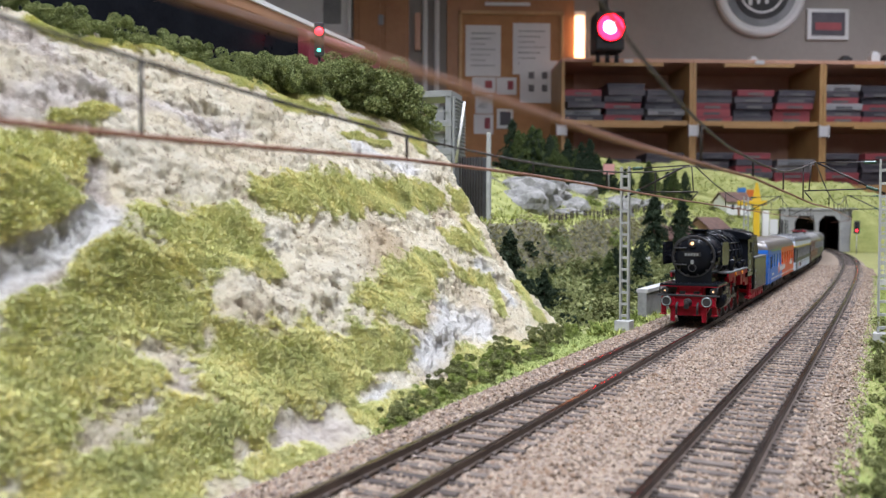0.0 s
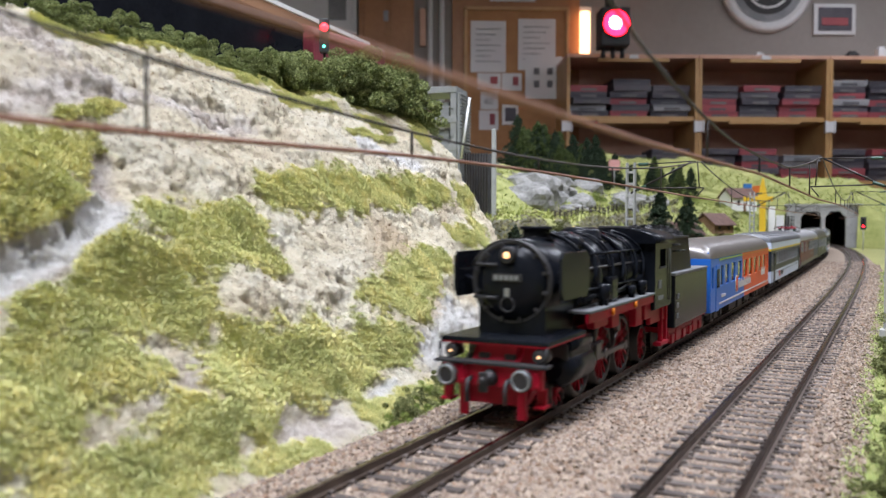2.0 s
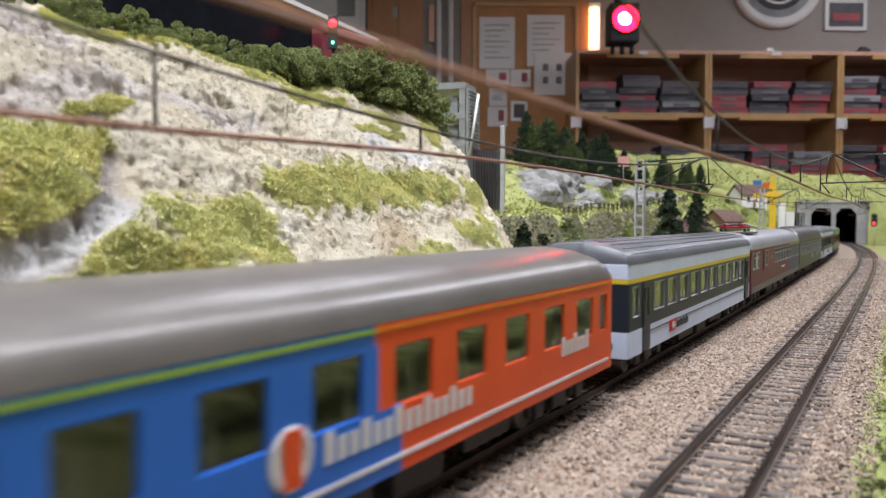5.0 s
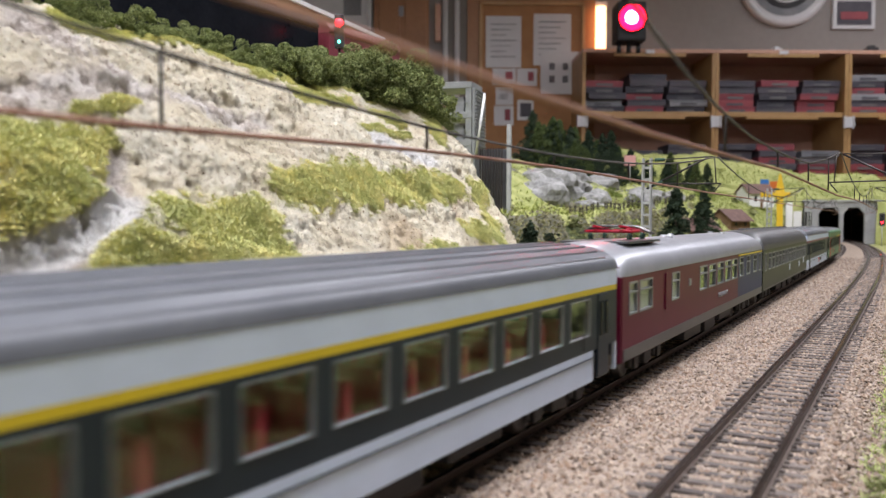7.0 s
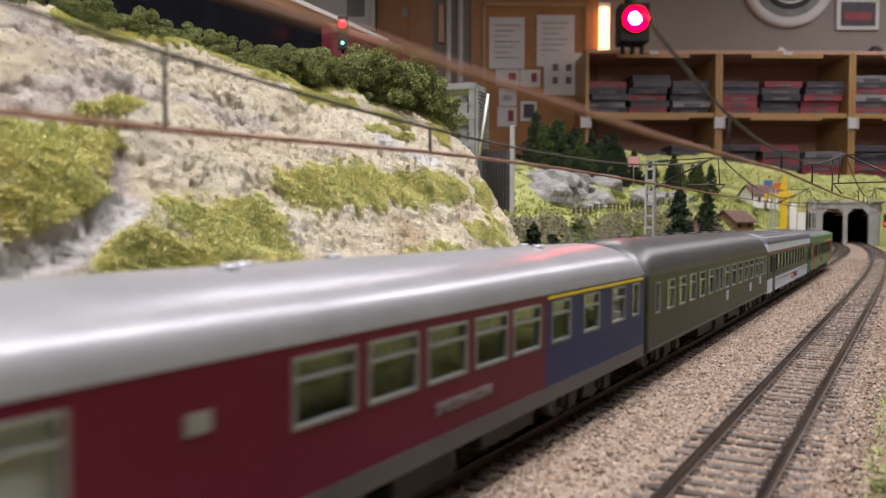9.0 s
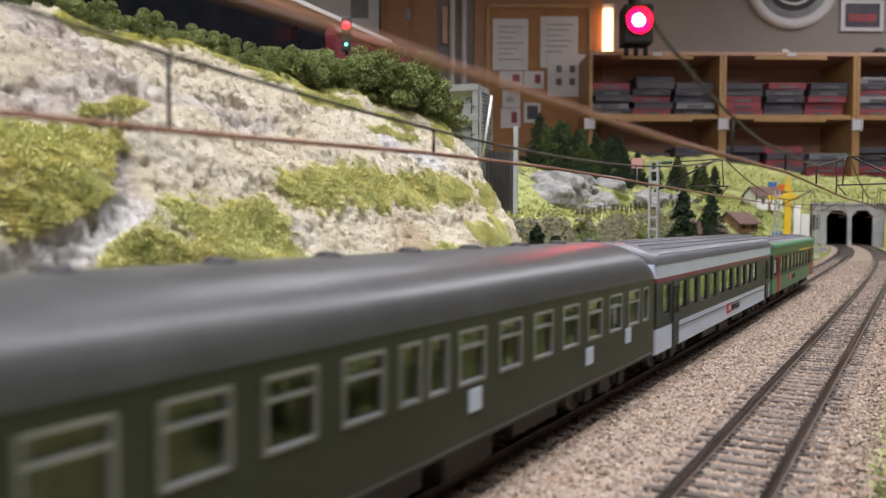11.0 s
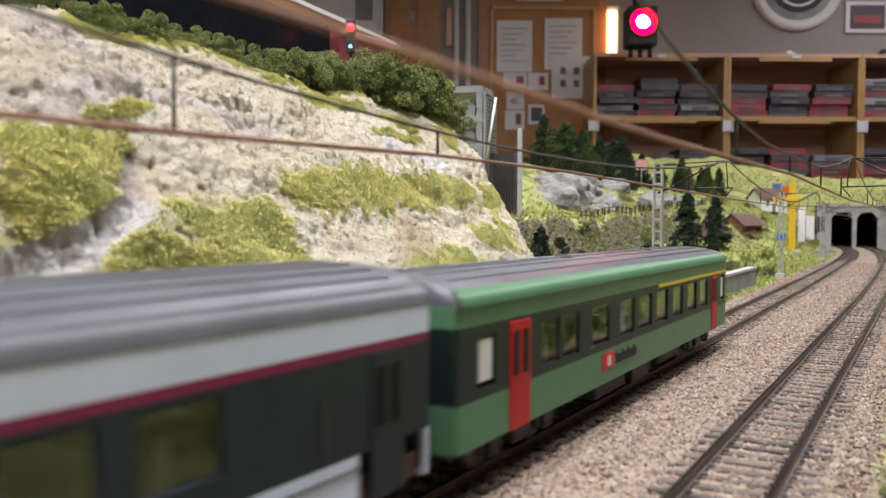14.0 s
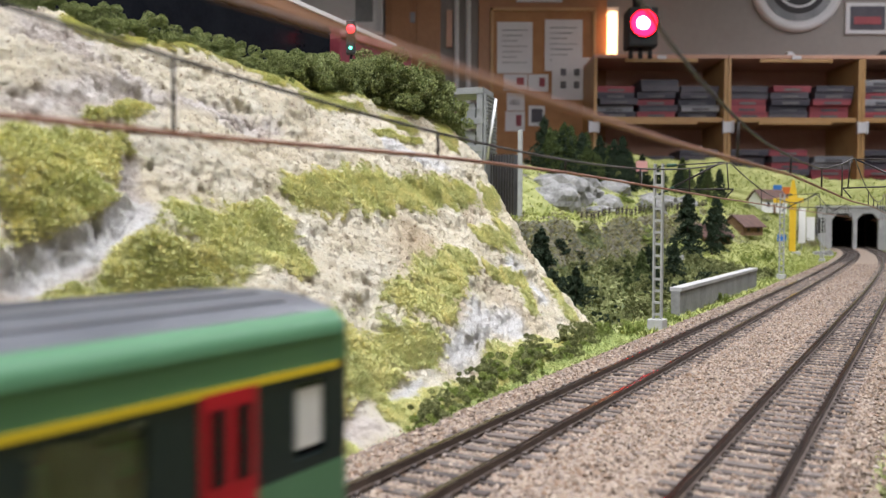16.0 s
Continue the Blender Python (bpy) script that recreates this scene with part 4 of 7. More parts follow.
def tunnel_hill():
    s1 = np.concatenate([np.arange(2.196, 2.34, 0.006), np.arange(2.34, 2.75, 0.02)])
    n1 = np.arange(-1.15, 0.32, 0.012)
    S, N = np.meshgrid(s1, n1, indexing="ij")
    back = S - 2.196
    e = np.maximum(track_n(0, S) - N, 0)
    left = np.interp(e, (0.03, 0.1, 0.3, 0.6), (0, 0.02, 0.06, 0.09))
    Z = 0.093 + np.interp(back, (0, 0.02, 0.15, 0.5), (0.0, 0.006, 0.055, 0.09)) + left
    right = np.maximum(N - track_n(1, S) - 0.06, 0)
    Z = Z - right * 0.45
    Z = Z + (np_noise(S, N, Z, 16, 1, 4) - 0.5) * np.interp(back, (0, 0.03, 0.2), (0.0, 0.02, 0.06))
    P = np.stack([ALONG.x * S + ASIDE.x * N, ALONG.y * S + ASIDE.y * N, Z], -1)
    a, b = S.shape
    idx = np.arange(a * b).reshape(a, b)
    F = np.stack([idx[:-1, :-1], idx[1:, :-1], idx[1:, 1:], idx[:-1, 1:]], -1).reshape(-1, 4)
    me = arrays("tunnel_hill", P.reshape(-1, 3), F, M["meadow"], smooth=True)
    tagged(new("tunnel_hill", me), "green meadow hill over the tunnel mouths", "hill", kind="structure")
    # front bank to both sides of the portal
    for lo, hi in ((-1.15, side_of(0, PORTAL_S)[0] - 0.05), (side_of(1, PORTAL_S)[0] + 0.05, 0.31)):
        g = np.arange(lo, hi, 0.012)
        rows = []
        for w in np.linspace(0, 1, 10):
            s = 2.15 + 0.046 * w + 0 * g
            ztop = np.interp(g, N[0], Z[0])
            z = GROUND_Z + (ztop - GROUND_Z) * w ** 0.7
            rows.append(np.stack([ALONG.x * s + ASIDE.x * g, ALONG.y * s + ASIDE.y * g, z], -1))
        Q = np.stack(rows)
        a, b = Q.shape[:2]
        idx = np.arange(a * b).reshape(a, b)
        F = np.stack([idx[:-1, :-1], idx[1:, :-1], idx[1:, 1:], idx[:-1, 1:]], -1).reshape(-1, 4)
        tagged(new("bank", arrays("bank", Q.reshape(-1, 3), F, M["meadow"], smooth=True)), "green bank beside the tunnel portal", "bank", kind="structure")
    fine = P.reshape(-1, 3)
    tufts("hilltop_grass", np.repeat(fine, 4, 0) + np.random.RandomState(3).normal(0, 0.005, (len(fine) * 4, 3)) * (1, 1, 0), 0.005, 9000, M["turf_far"], "light green fibres on the tunnel hill", 4, 0.7)


tunnel_hill()

# ---------------------------------------------------------------- club room furniture
M["paper"] = mat("white_paper", (0.66, 0.66, 0.67), (0.74, 0.74, 0.75), 8, 0.8)
M["ink"] = mat("grey_print", (0.10, 0.10, 0.11), (0.25, 0.25, 0.26), 60, 0.8)
M["cork"] = mat("cork_board", (0.34, 0.17, 0.075), (0.44, 0.24, 0.11), 14, 0.9, fine=200)
M["oak"] = mat("oak_strip", (0.40, 0.23, 0.085), (0.52, 0.32, 0.13), 9, 0.45)
M["door_wood"] = mat("door_wood", (0.30, 0.13, 0.045), (0.40, 0.19, 0.07), 5, 0.45)
M["carton_blue"] = mat("carton_navy", (0.05, 0.048, 0.062), (0.115, 0.105, 0.12), 9, 0.6, rand=0.4)
M["carton_red"] = mat("carton_red", (0.24, 0.05, 0.065), (0.36, 0.08, 0.09), 9, 0.6, rand=0.4)
M["carton_grey"] = mat("carton_grey", (0.20, 0.21, 0.22), (0.36, 0.36, 0.37), 9, 0.6, rand=0.4)
M["carton_label"] = mat("carton_label", (0.10, 0.10, 0.11), (0.17, 0.165, 0.16), 9, 0.6, rand=0.6)
M["plate"] = mat("white_plate", (0.62, 0.62, 0.62), (0.70, 0.70, 0.70), 9, 0.4)
CAB_Y, CAB_TOP, BAY = 4.60, 0.986, 0.737
WALL_Y = ROOM[3]


def cabinet(x0):
    c = thing("cabinet", "open wooden cabinet with brown back and stacked cartons", "cabinet", Matrix.Translation((x0, CAB_Y, FLOOR_Z)), "wall cabinets")
    h, d = CAB_TOP - FLOOR_Z, WALL_Y - CAB_Y - 0.004
    for x in (0.0, BAY - 0.002):
        bm = bmesh.new()
        box(bm, x - 0.0185 if x else 0.0, x if x else 0.0185, 0, d, 0, h - 0.02, 0.002)
        part("side_panel", bm, M["oak"], c)
    bm = bmesh.new()
    box(bm, 0.0, BAY - 0.002, -0.004, d, h - 0.02, h, 0.002)
    part("top_board", bm, M["wood_dark"], c)
    bm = bmesh.new()
    box(bm, 0.019, BAY - 0.021, d - 0.012, d, 0.05, h - 0.02)
    part("back_panel", bm, M["wood_dark"], c, "dark brown back panel")
    for z in (0.646, 0.293, -0.06, -0.42, -0.8):
        bm = bmesh.new()
        box(bm, 0.019, BAY - 0.021, 0.012, d - 0.013, z - FLOOR_Z - 0.026, z - FLOOR_Z, 0.002)
        part("shelf", bm, M["oak"], c)
    for z in (0.951, 0.612, 0.258):
        bm = bmesh.new()
        box(bm, 0.17, BAY - 0.17, -0.012, 0.006, z - FLOOR_Z - 0.008, z - FLOOR_Z + 0.012, 0.003)
        part("grip_strip", bm, M["oak"], c, "pale wooden grip strip")
    for z, w in ((0.96, 0.05),):
        bm = bmesh.new()
        box(bm, BAY / 2 - w / 2, BAY / 2 + w / 2, -0.016, -0.0125, z - FLOOR_Z, z - FLOOR_Z + 0.02)
        part("label_card", bm, M["plate"], c, "small white label card")
    for x in (-0.03, 0.03):
        bm = bmesh.new()
        box(bm, x + (0.0 if x < 0 else -0.008), x + (0.008 if x < 0 else 0.0), -0.02, -0.001, 0.555 - FLOOR_Z, 0.625 - FLOOR_Z, 0.004)
        box(bm, min(x, 0), max(x, 0), -0.012, -0.001, 0.56 - FLOOR_Z, 0.62 - FLOOR_Z, 0.002)
        part("handle", bm, M["plate"], c, "white plate handle")
    return c


def carton(w, d, h, mt):
    bm = bmesh.new()
    box(bm, -w / 2, w / 2, -d / 2, d / 2, 0, h, 0.003)
    c = thing("carton", "flat stock carton stacked on a cabinet shelf", "box")
    part("box_body", bm, M[mt], c)
    bm = bmesh.new()
    box(bm, -w / 2 - 0.0015, w / 2 + 0.0015, -d / 2 - 0.0015, d / 2, h * 0.62, h + 0.0015, 0.002)
    part("lid", bm, M[mt], c)
    bm = bmesh.new()
    box(bm, -w * 0.22, w * 0.22, -d / 2 - 0.003, -d / 2 - 0.0016, h * 0.18, h * 0.55)
    part("label_card", bm, M["carton_label"], c)
    return c


R = random.Random(21)
for i in range(5):
    cabinet(0.825 + i * BAY)
PROTO = {k: carton(0.21, 0.24, 0.034, "carton_" + k) for k in ("blue", "red", "grey")}
used = set()
for i in range(4):
    x0 = 0.825 + i * BAY
    for z, most in ((0.646, 7), (0.293, 6)):
        for j in range(3):
            for q in range(R.randint(most - 2, most - 1)):
                k = R.choices(("blue", "red", "grey"), (6, 3, 1.2))[0]
                m = pose(x0 + 0.135 + j * 0.232 + R.uniform(-0.01, 0.01), CAB_Y + 0.18 + R.uniform(-0.02, 0.02), z + q * 0.0362, 0, 0, R.uniform(-4, 4))
                if k not in used:
                    used.add(k)
                    PROTO[k].matrix_basis = m
                    PROTO[k]["group"] = "cartons"
                else:
                    copy_thing(PROTO[k], m)
for k, nm in (("blue", "dark navy"), ("red", "dark red"), ("grey", "grey")):
    for ob in bpy.data.objects:
        if ob.name.startswith("carton") and not ob.parent and ob.children and ob.children[0].data.materials[0].name == {"blue": "carton_navy", "red": "carton_red", "grey": "carton_grey"}[k]:
            ob["label"] = nm + " flat stock carton stacked on a cabinet shelf"


def panel(name, x0, x1, z0, z1, y, depth, mt, parent, label=""):
    bm = bmesh.new()
    box(bm, x0, x1, y - depth, y, z0, z1, 0.003)
    return part(name, bm, M[mt], parent, label)


def pinboard():
    W = WALL_Y
    t = thing("pinboard", "brown wooden notice board with pinned papers on the wall", "notice board")
    panel("frame", 0.206, 0.965, 0.42, 1.405, W - 0.001, 0.03, "door_wood", t, "reddish brown wooden frame panel")
    panel("board", 0.275, 0.90, 0.47, 1.33, W - 0.032, 0.008, "cork", t, "brown cork panel")
    for x0, x1, z0, z1 in ((0.275, 0.295, 0.45, 1.33), (0.88, 0.90, 0.45, 1.33), (0.275, 0.90, 1.31, 1.33)):
        panel("trim", x0, x1, z0, z1, W - 0.041, 0.012, "oak", t)
    panel("name_strip", 0.43, 0.70, 1.365, 1.385, W - 0.032, 0.006, "plate", t)
    for x0, x1, z0, z1, im in ((0.315, 0.525, 0.945, 1.247, 0), (0.597, 0.82, 0.96, 1.262, 0), (0.64, 0.865, 0.79, 1.04, 1), (0.355, 0.495, 0.845, 0.94, 2), (0.50, 0.62, 0.838, 0.94, 2),
                               (0.375, 0.48, 0.725, 0.835, 0), (0.366, 0.482, 0.605, 0.72, 2)):
        p = thing("paper_sheet", "white printed sheet pinned to the notice board", "paper", group="pinned papers")
        panel("sheet", x0, x1, z0, z1, W - 0.0405 - (0.004 if im == 1 else 0), 0.002, "paper", p)
        yy = W - 0.0431 - (0.004 if im == 1 else 0)
        if im == 0:
            for q in range(7):
                panel("text_line", x0 + 0.03, x1 - 0.03 - 0.03 * (q % 3), z1 - 0.05 - q * (z1 - z0 - 0.08) / 7, z1 - 0.046 - q * (z1 - z0 - 0.08) / 7, yy, 0.001, "carton_grey", p)
        elif im == 1:
            for cx in (0.3, 0.65):
                for cz in (0.35, 0.65):
                    panel("picture", x0 + (x1 - x0) * cx - 0.016, x0 + (x1 - x0) * cx + 0.016, z0 + (z1 - z0) * cz - 0.02, z0 + (z1 - z0) * cz + 0.02, yy, 0.001, "ink", p)
        else:
            panel("picture", x0 + (x1 - x0) * 0.55, x1 - 0.02, z0 + 0.03, z1 - 0.02, yy, 0.001, "carton_red", p)
    f = thing("picture_frame", "small white frame with a dark picture", "picture")
    panel("frame", 0.502, 0.60, 0.635, 0.755, W - 0.0405, 0.012, "plate", f)
    panel("picture", 0.52, 0.585, 0.655, 0.735, W - 0.053, 0.002, "carton_blue", f)


pinboard()


def wall_things():
    W = WALL_Y
    # doors and pale panels beside the notice board
    d = thing("door_1", "closed brown wooden door in the room wall", "door", kind="structure")
    panel("door_leaf", -0.345, -0.02, FLOOR_Z, 1.60, W - 0.001, 0.04, "door_wood", d)
    for x in (-0.345, -0.19):
        panel("door_panel", x + 0.03, x + 0.155, 0.3, 1.50, W - 0.0415, 0.008, "door_wood", d)
    panel("lock", -0.20, -0.17, 1.24, 1.30, W - 0.0415, 0.01, "carton_grey", d)
    for x in (0.075, 0.145):
        bm = bmesh.new()
        rod(bm, (x, W - 0.03, FLOOR_Z), (x, W - 0.03, CEILING_Z), 0.016, seg=12)
        solid("pipe", bm, M["plate"], "pale painted heating pipe on the wall", "pipe", "", group="pipes")
    h = thing("coat_hook", "dark wooden hook board on the wall", "hook")
    panel("board", 0.015, 0.05, 1.10, 1.32, W - 0.001, 0.03, "wood_dark", h)
    b = thing("whiteboard", "white board with a pale frame on the wall", "board")
    panel("surface", -1.55, -0.385, 1.19, 1.68, W - 0.001, 0.02, "paper", b)
    panel("frame", -1.57, -0.36, 1.165, 1.19, W - 0.001, 0.035, "plate", b)
    panel("frame", -0.385, -0.36, 1.19, 1.68, W - 0.001, 0.035, "plate", b)
    panel("poster", -0.525, -0.42, 1.25, 1.6, W - 0.0215, 0.002, "carton_grey", b, "grey poster")
    # round sign
    t = thing("round_sign", "round white sign with dark centre on the wall", "sign", pose(2.095, W - 0.002, 1.475, 90))
    bm = bmesh.new()
    lathe(bm, (0, 0, 0), (0, 0, 1), [(0.0, 0.275), (0.025, 0.275), (0.04, 0.262), (0.042, 0.235), (0.030, 0.222)], 48)
    part("rim", bm, M["plate"], t, "pale rounded rim")
    bm = bmesh.new()
    lathe(bm, (0, 0, 0.0305), (0, 0, 1), [(0.0, 0.215), (0.004, 0.215)], 48)
    part("ring", bm, M["carton_grey"], t)
    bm = bmesh.new()
    lathe(bm, (0, 0, 0.035), (0, 0, 1), [(0.0, 0.172), (0.003, 0.172)], 48)
    part("centre", bm, M["black2"], t, "black centre disc")
    for i, (x, w, y0, y1) in enumerate(((-0.07, 0.022, -0.09, 0.02), (-0.02, 0.02, -0.08, 0.05), (0.03, 0.02, -0.08, 0.05), (0.07, 0.016, -0.05, 0.05))):
        bm = bmesh.new()
        box(bm, x - w / 2, x + w / 2, y0, y1, 0.0385, 0.0405)
        part("bar", bm, M["plate"], t)
    bm = bmesh.new()
    for i in range(14):
        a0, a1 = radians(200 + i * 10), radians(210 + i * 10)
        v = [bm.verts.new((q * math.cos(a), q * math.sin(a), z)) for z in (0.0385, 0.0405) for a in (a0, a1) for q in (0.125, 0.138)]
        for f in ((0, 1, 3, 2), (4, 6, 7, 5), (0, 4, 5, 1), (2, 3, 7, 6)):
            bm.faces.new([v[k] for k in f])
    part("arc", bm, M["plate"], t)
    # framed picture
    f = thing("framed_picture", "white framed picture of a red train on the wall", "picture")
    panel("frame", 2.385, 2.64, 1.19, 1.375, W - 0.001, 0.02, "plate", f, "white picture frame")
    panel("picture", 2.41, 2.615, 1.213, 1.352, W - 0.0215, 0.003, "carton_blue", f)
    panel("painted_train", 2.43, 2.59, 1.245, 1.29, W - 0.0248, 0.002, "carton_red", f)
    # wall lamp that glows warm beside the notice board
    l = thing("wall_lamp", "warm glowing tube lamp on the wall", "lamp")
    panel("bracket", 0.968, 1.035, 0.98, 1.34, W - 0.001, 0.03, "plate", l)
    bm = bmesh.new()
    rod(bm, (0.990, W - 0.06, 1.05), (0.990, W - 0.06, 1.30), 0.030, seg=16)
    part("tube", bm, M["lampglow"], l, "bright warm lamp tube")
    # small things on the cabinets
    for x, w, h in ((2.43, 0.06, 0.03), (2.60, 0.05, 0.055), (2.68, 0.07, 0.04), (1.9, 0.05, 0.02)):
        bm = bmesh.new()
        box(bm, x, x + w, CAB_Y + 0.05, CAB_Y + 0.05 + w, CAB_TOP, CAB_TOP + h, 0.006)
        box(bm, x + w * 0.2, x + w * 0.8, CAB_Y + 0.06, CAB_Y + 0.04 + w, CAB_TOP + h, CAB_TOP + h + 0.012, 0.004)
        solid("small_box", bm, M["plate" if w < 0.06 else "black2"], "small box lying on top of the cabinet", "box", group="small boxes")


M["lampglow"] = mat("lamp_glow", (1.0, 0.46, 0.20), (1.0, 0.52, 0.25), 3, 0.5, emit=4.0)
wall_things()


def signal():
    """Real railway signal lamp that hangs from the ceiling in front of the wall."""
    x, y, z = 1.020, 4.35, 1.064
    t = thing("signal_lamp", "black railway signal lamp with a lit red lens", "signal", Matrix.Translation((x, y, z)))
    bm = bmesh.new()
    box(bm, -0.075, 0.075, -0.07, 0.08, -0.10, 0.10, 0.012)
    part("housing", bm, M["black2"], t, "black sheet-metal housing")
    bm = bmesh.new()
    lathe(bm, (0, -0.07, 0.015), (0, -1, 0), [(0.0, 0.078), (0.012, 0.078), (0.014, 0.070), (0.004, 0.066)], 32)
    part("lens_ring", bm, M["black2"], t)
    bm = bmesh.new()
    lathe(bm, (0, -0.075, 0.015), (0, -1, 0), [(0.0, 0.066), (0.010, 0.058), (0.016, 0.03), (0.018, 0.0)], 32)
    part("lens", bm, M["redlens"], t, "glowing red lens")
    bm = bmesh.new()
    lathe(bm, (-0.008, -0.0935, 0.012), (0, -1, 0), [(0.0, 0.034), (0.004, 0.020)], 24)
    part("bulb_glow", bm, M["bulb"], t, "white-pink bulb glow")
    for q in (-0.05, 0.0, 0.05):
        bm = bmesh.new()
        rod(bm, (q, 0, -0.10), (q, 0, -0.15), 0.012, seg=10)
        part("foot", bm, M["black2"], t)
    bm = bmesh.new()
    rod(bm, (-0.02, 0, 0.10), (-0.035, 0, CEILING_Z - z), 0.022, seg=12)
    part("hanger", bm, M["black2"], t, "dark hanger tube")


M["redlens"] = mat("red_lens", (1.0, 0.0002, 0.0034), (1.0, 0.0003, 0.0045), 3, 0.2, emit=60.0)
M["bulb"] = mat("bulb_glow", (1.0, 0.62, 0.8), (1.0, 0.7, 0.85), 3, 0.3, emit=9.0)
signal()


def ceiling_fixture(x, y):
    t = thing("ceiling_fixture", "long white fluorescent ceiling fixture, switched on", "lamp", pose(x, y, CEILING_Z, 0, 0, 57.5), "ceiling fixtures")
    bm = bmesh.new()
    box(bm, -0.63, 0.63, -0.10, 0.10, -0.05, 0.0, 0.006)
    part("body", bm, M["plate"], t)
    bm = bmesh.new()
    rod(bm, (-0.6, 0, -0.062), (0.6, 0, -0.062), 0.013, seg=12)
    part("tube", bm, M["tubeglow"], t, "bright fluorescent tube")


M["tubeglow"] = mat("tube_glow", (1.0, 0.95, 0.86), (1.0, 0.96, 0.88), 3, 0.5, emit=6.0)
for x, y, power in LAMPS:
    ceiling_fixture(x, y)

# ---------------------------------------------------------------- buildings and small things of the landscape
M["steelgrey"] = mat("painted_steel_grey", (0.20, 0.21, 0.20), (0.30, 0.31, 0.30), 70, 0.5, 0.2)
M["yellow"] = mat("signal_yellow", (0.60, 0.38, 0.01), (0.70, 0.46, 0.02), 60, 0.45)
M["roof_tile"] = mat("brown_roof", (0.09, 0.05, 0.04), (0.16, 0.09, 0.07), 120, 0.8, bump=0.0004)
M["timber"] = mat("brown_timber", (0.14, 0.08, 0.045), (0.22, 0.13, 0.075), 150, 0.8, bump=0.0003)
M["signblue"] = mat("sign_blue", (0.03, 0.14, 0.42), (0.05, 0.18, 0.48), 60, 0.5)
M["amber_early"] = mat("orange_board", (0.55, 0.13, 0.02), (0.62, 0.17, 0.03), 60, 0.5)
M["pink"] = mat("pink_board", (0.50, 0.25, 0.22), (0.58, 0.30, 0.27), 60, 0.6)


M["grille"] = mat("dark_steel_sheet", (0.055, 0.055, 0.055), (0.10, 0.10, 0.10), 70, 0.5, 0.2)


def steel_tower():
    """Grey framed loading tower on the slope behind the rock nose."""
    p = Vector((0.032, 0.80, 0.02))
    t = thing("loading_tower", "grey steel loading tower with open floors", "tower", Matrix.Translation(p) @ Matrix.Rotation(radians(-18), 4, "Z"))

    def b(name, x0, x1, y0, y1, z0, z1, mt="steelgrey", bev=0.0004, label=""):
        bm = bmesh.new()
        box(bm, mm_(x0), mm_(x1), mm_(y0), mm_(y1), mm_(z0), mm_(z1), bev)
        return part(name, bm, M[mt], t, label)

    def mm_(v):
        return v * 0.001
    for x in (-29, 8):
        for y in (-16, 16):
            b("column", x - 3, x + 3, y - 3, y + 3, -25, 158)
    for z in (34, 66, 98, 124, 152):
        b("floor_slab", -32.5, 11.5, -19.5, 19.5, z, z + 6)
    for i in range(16):
        b("cladding_sheet", 11.8, 14.2, -19 + i * 2.4, -17.2 + i * 2.4, 20, 152, bev=0.0003)
    for i in range(18):
        b("side_louvre", 14.3, 15.6, -18, 18, 92 + i * 3.4, 93.8 + i * 3.4, bev=0.0002)
    for z in (44, 76, 108, 134):
        b("machine", -24, -12, -10, 6, z - 4, z + 8, "roof_tile", 0.001)
        b("machine", -8, 2, -12, 4, z - 4, z + 11, "steelgrey", 0.001)
        b("railing", -32, 8, -20.4, -19.6, z + 4, z + 5, "steelgrey", 0)
    for i in range(9):
        b("grille_bar", 17 + i * 2.6, 18.2 + i * 2.6, -12, -10, -20, 96, "wire", 0.0002)
    b("grille_back", 16, 42, 0, 3, -20, 96, "grille")
    b("side_mast", 43, 47, -12, -8, -20, 118, "mast")
    b("ledge", 16, 50, -14, 4, 4, 7, "concrete")
    for x in (-52, -40):
        bm = bmesh.new()
        lathe(bm, (mm_(x), 0, 0.10), (0, 0, 1), [(0, 0.008), (0.06, 0.008), (0.061, 0.011), (0.065, 0.011)], 16)
        part("vent_stack", bm, M["steelgrey"], t)
    bm = bmesh.new()
    rod(bm, (0.0165, -0.022, 0.090), (0.0245, -0.022, 0.146), 0.0012, seg=8)
    part("barrier_pole", bm, M["white_early"], t, "white leaning pole")


M["white_early"] = mat("pole_white", (0.75, 0.75, 0.73), (0.8, 0.8, 0.78), 60, 0.5)
steel_tower()


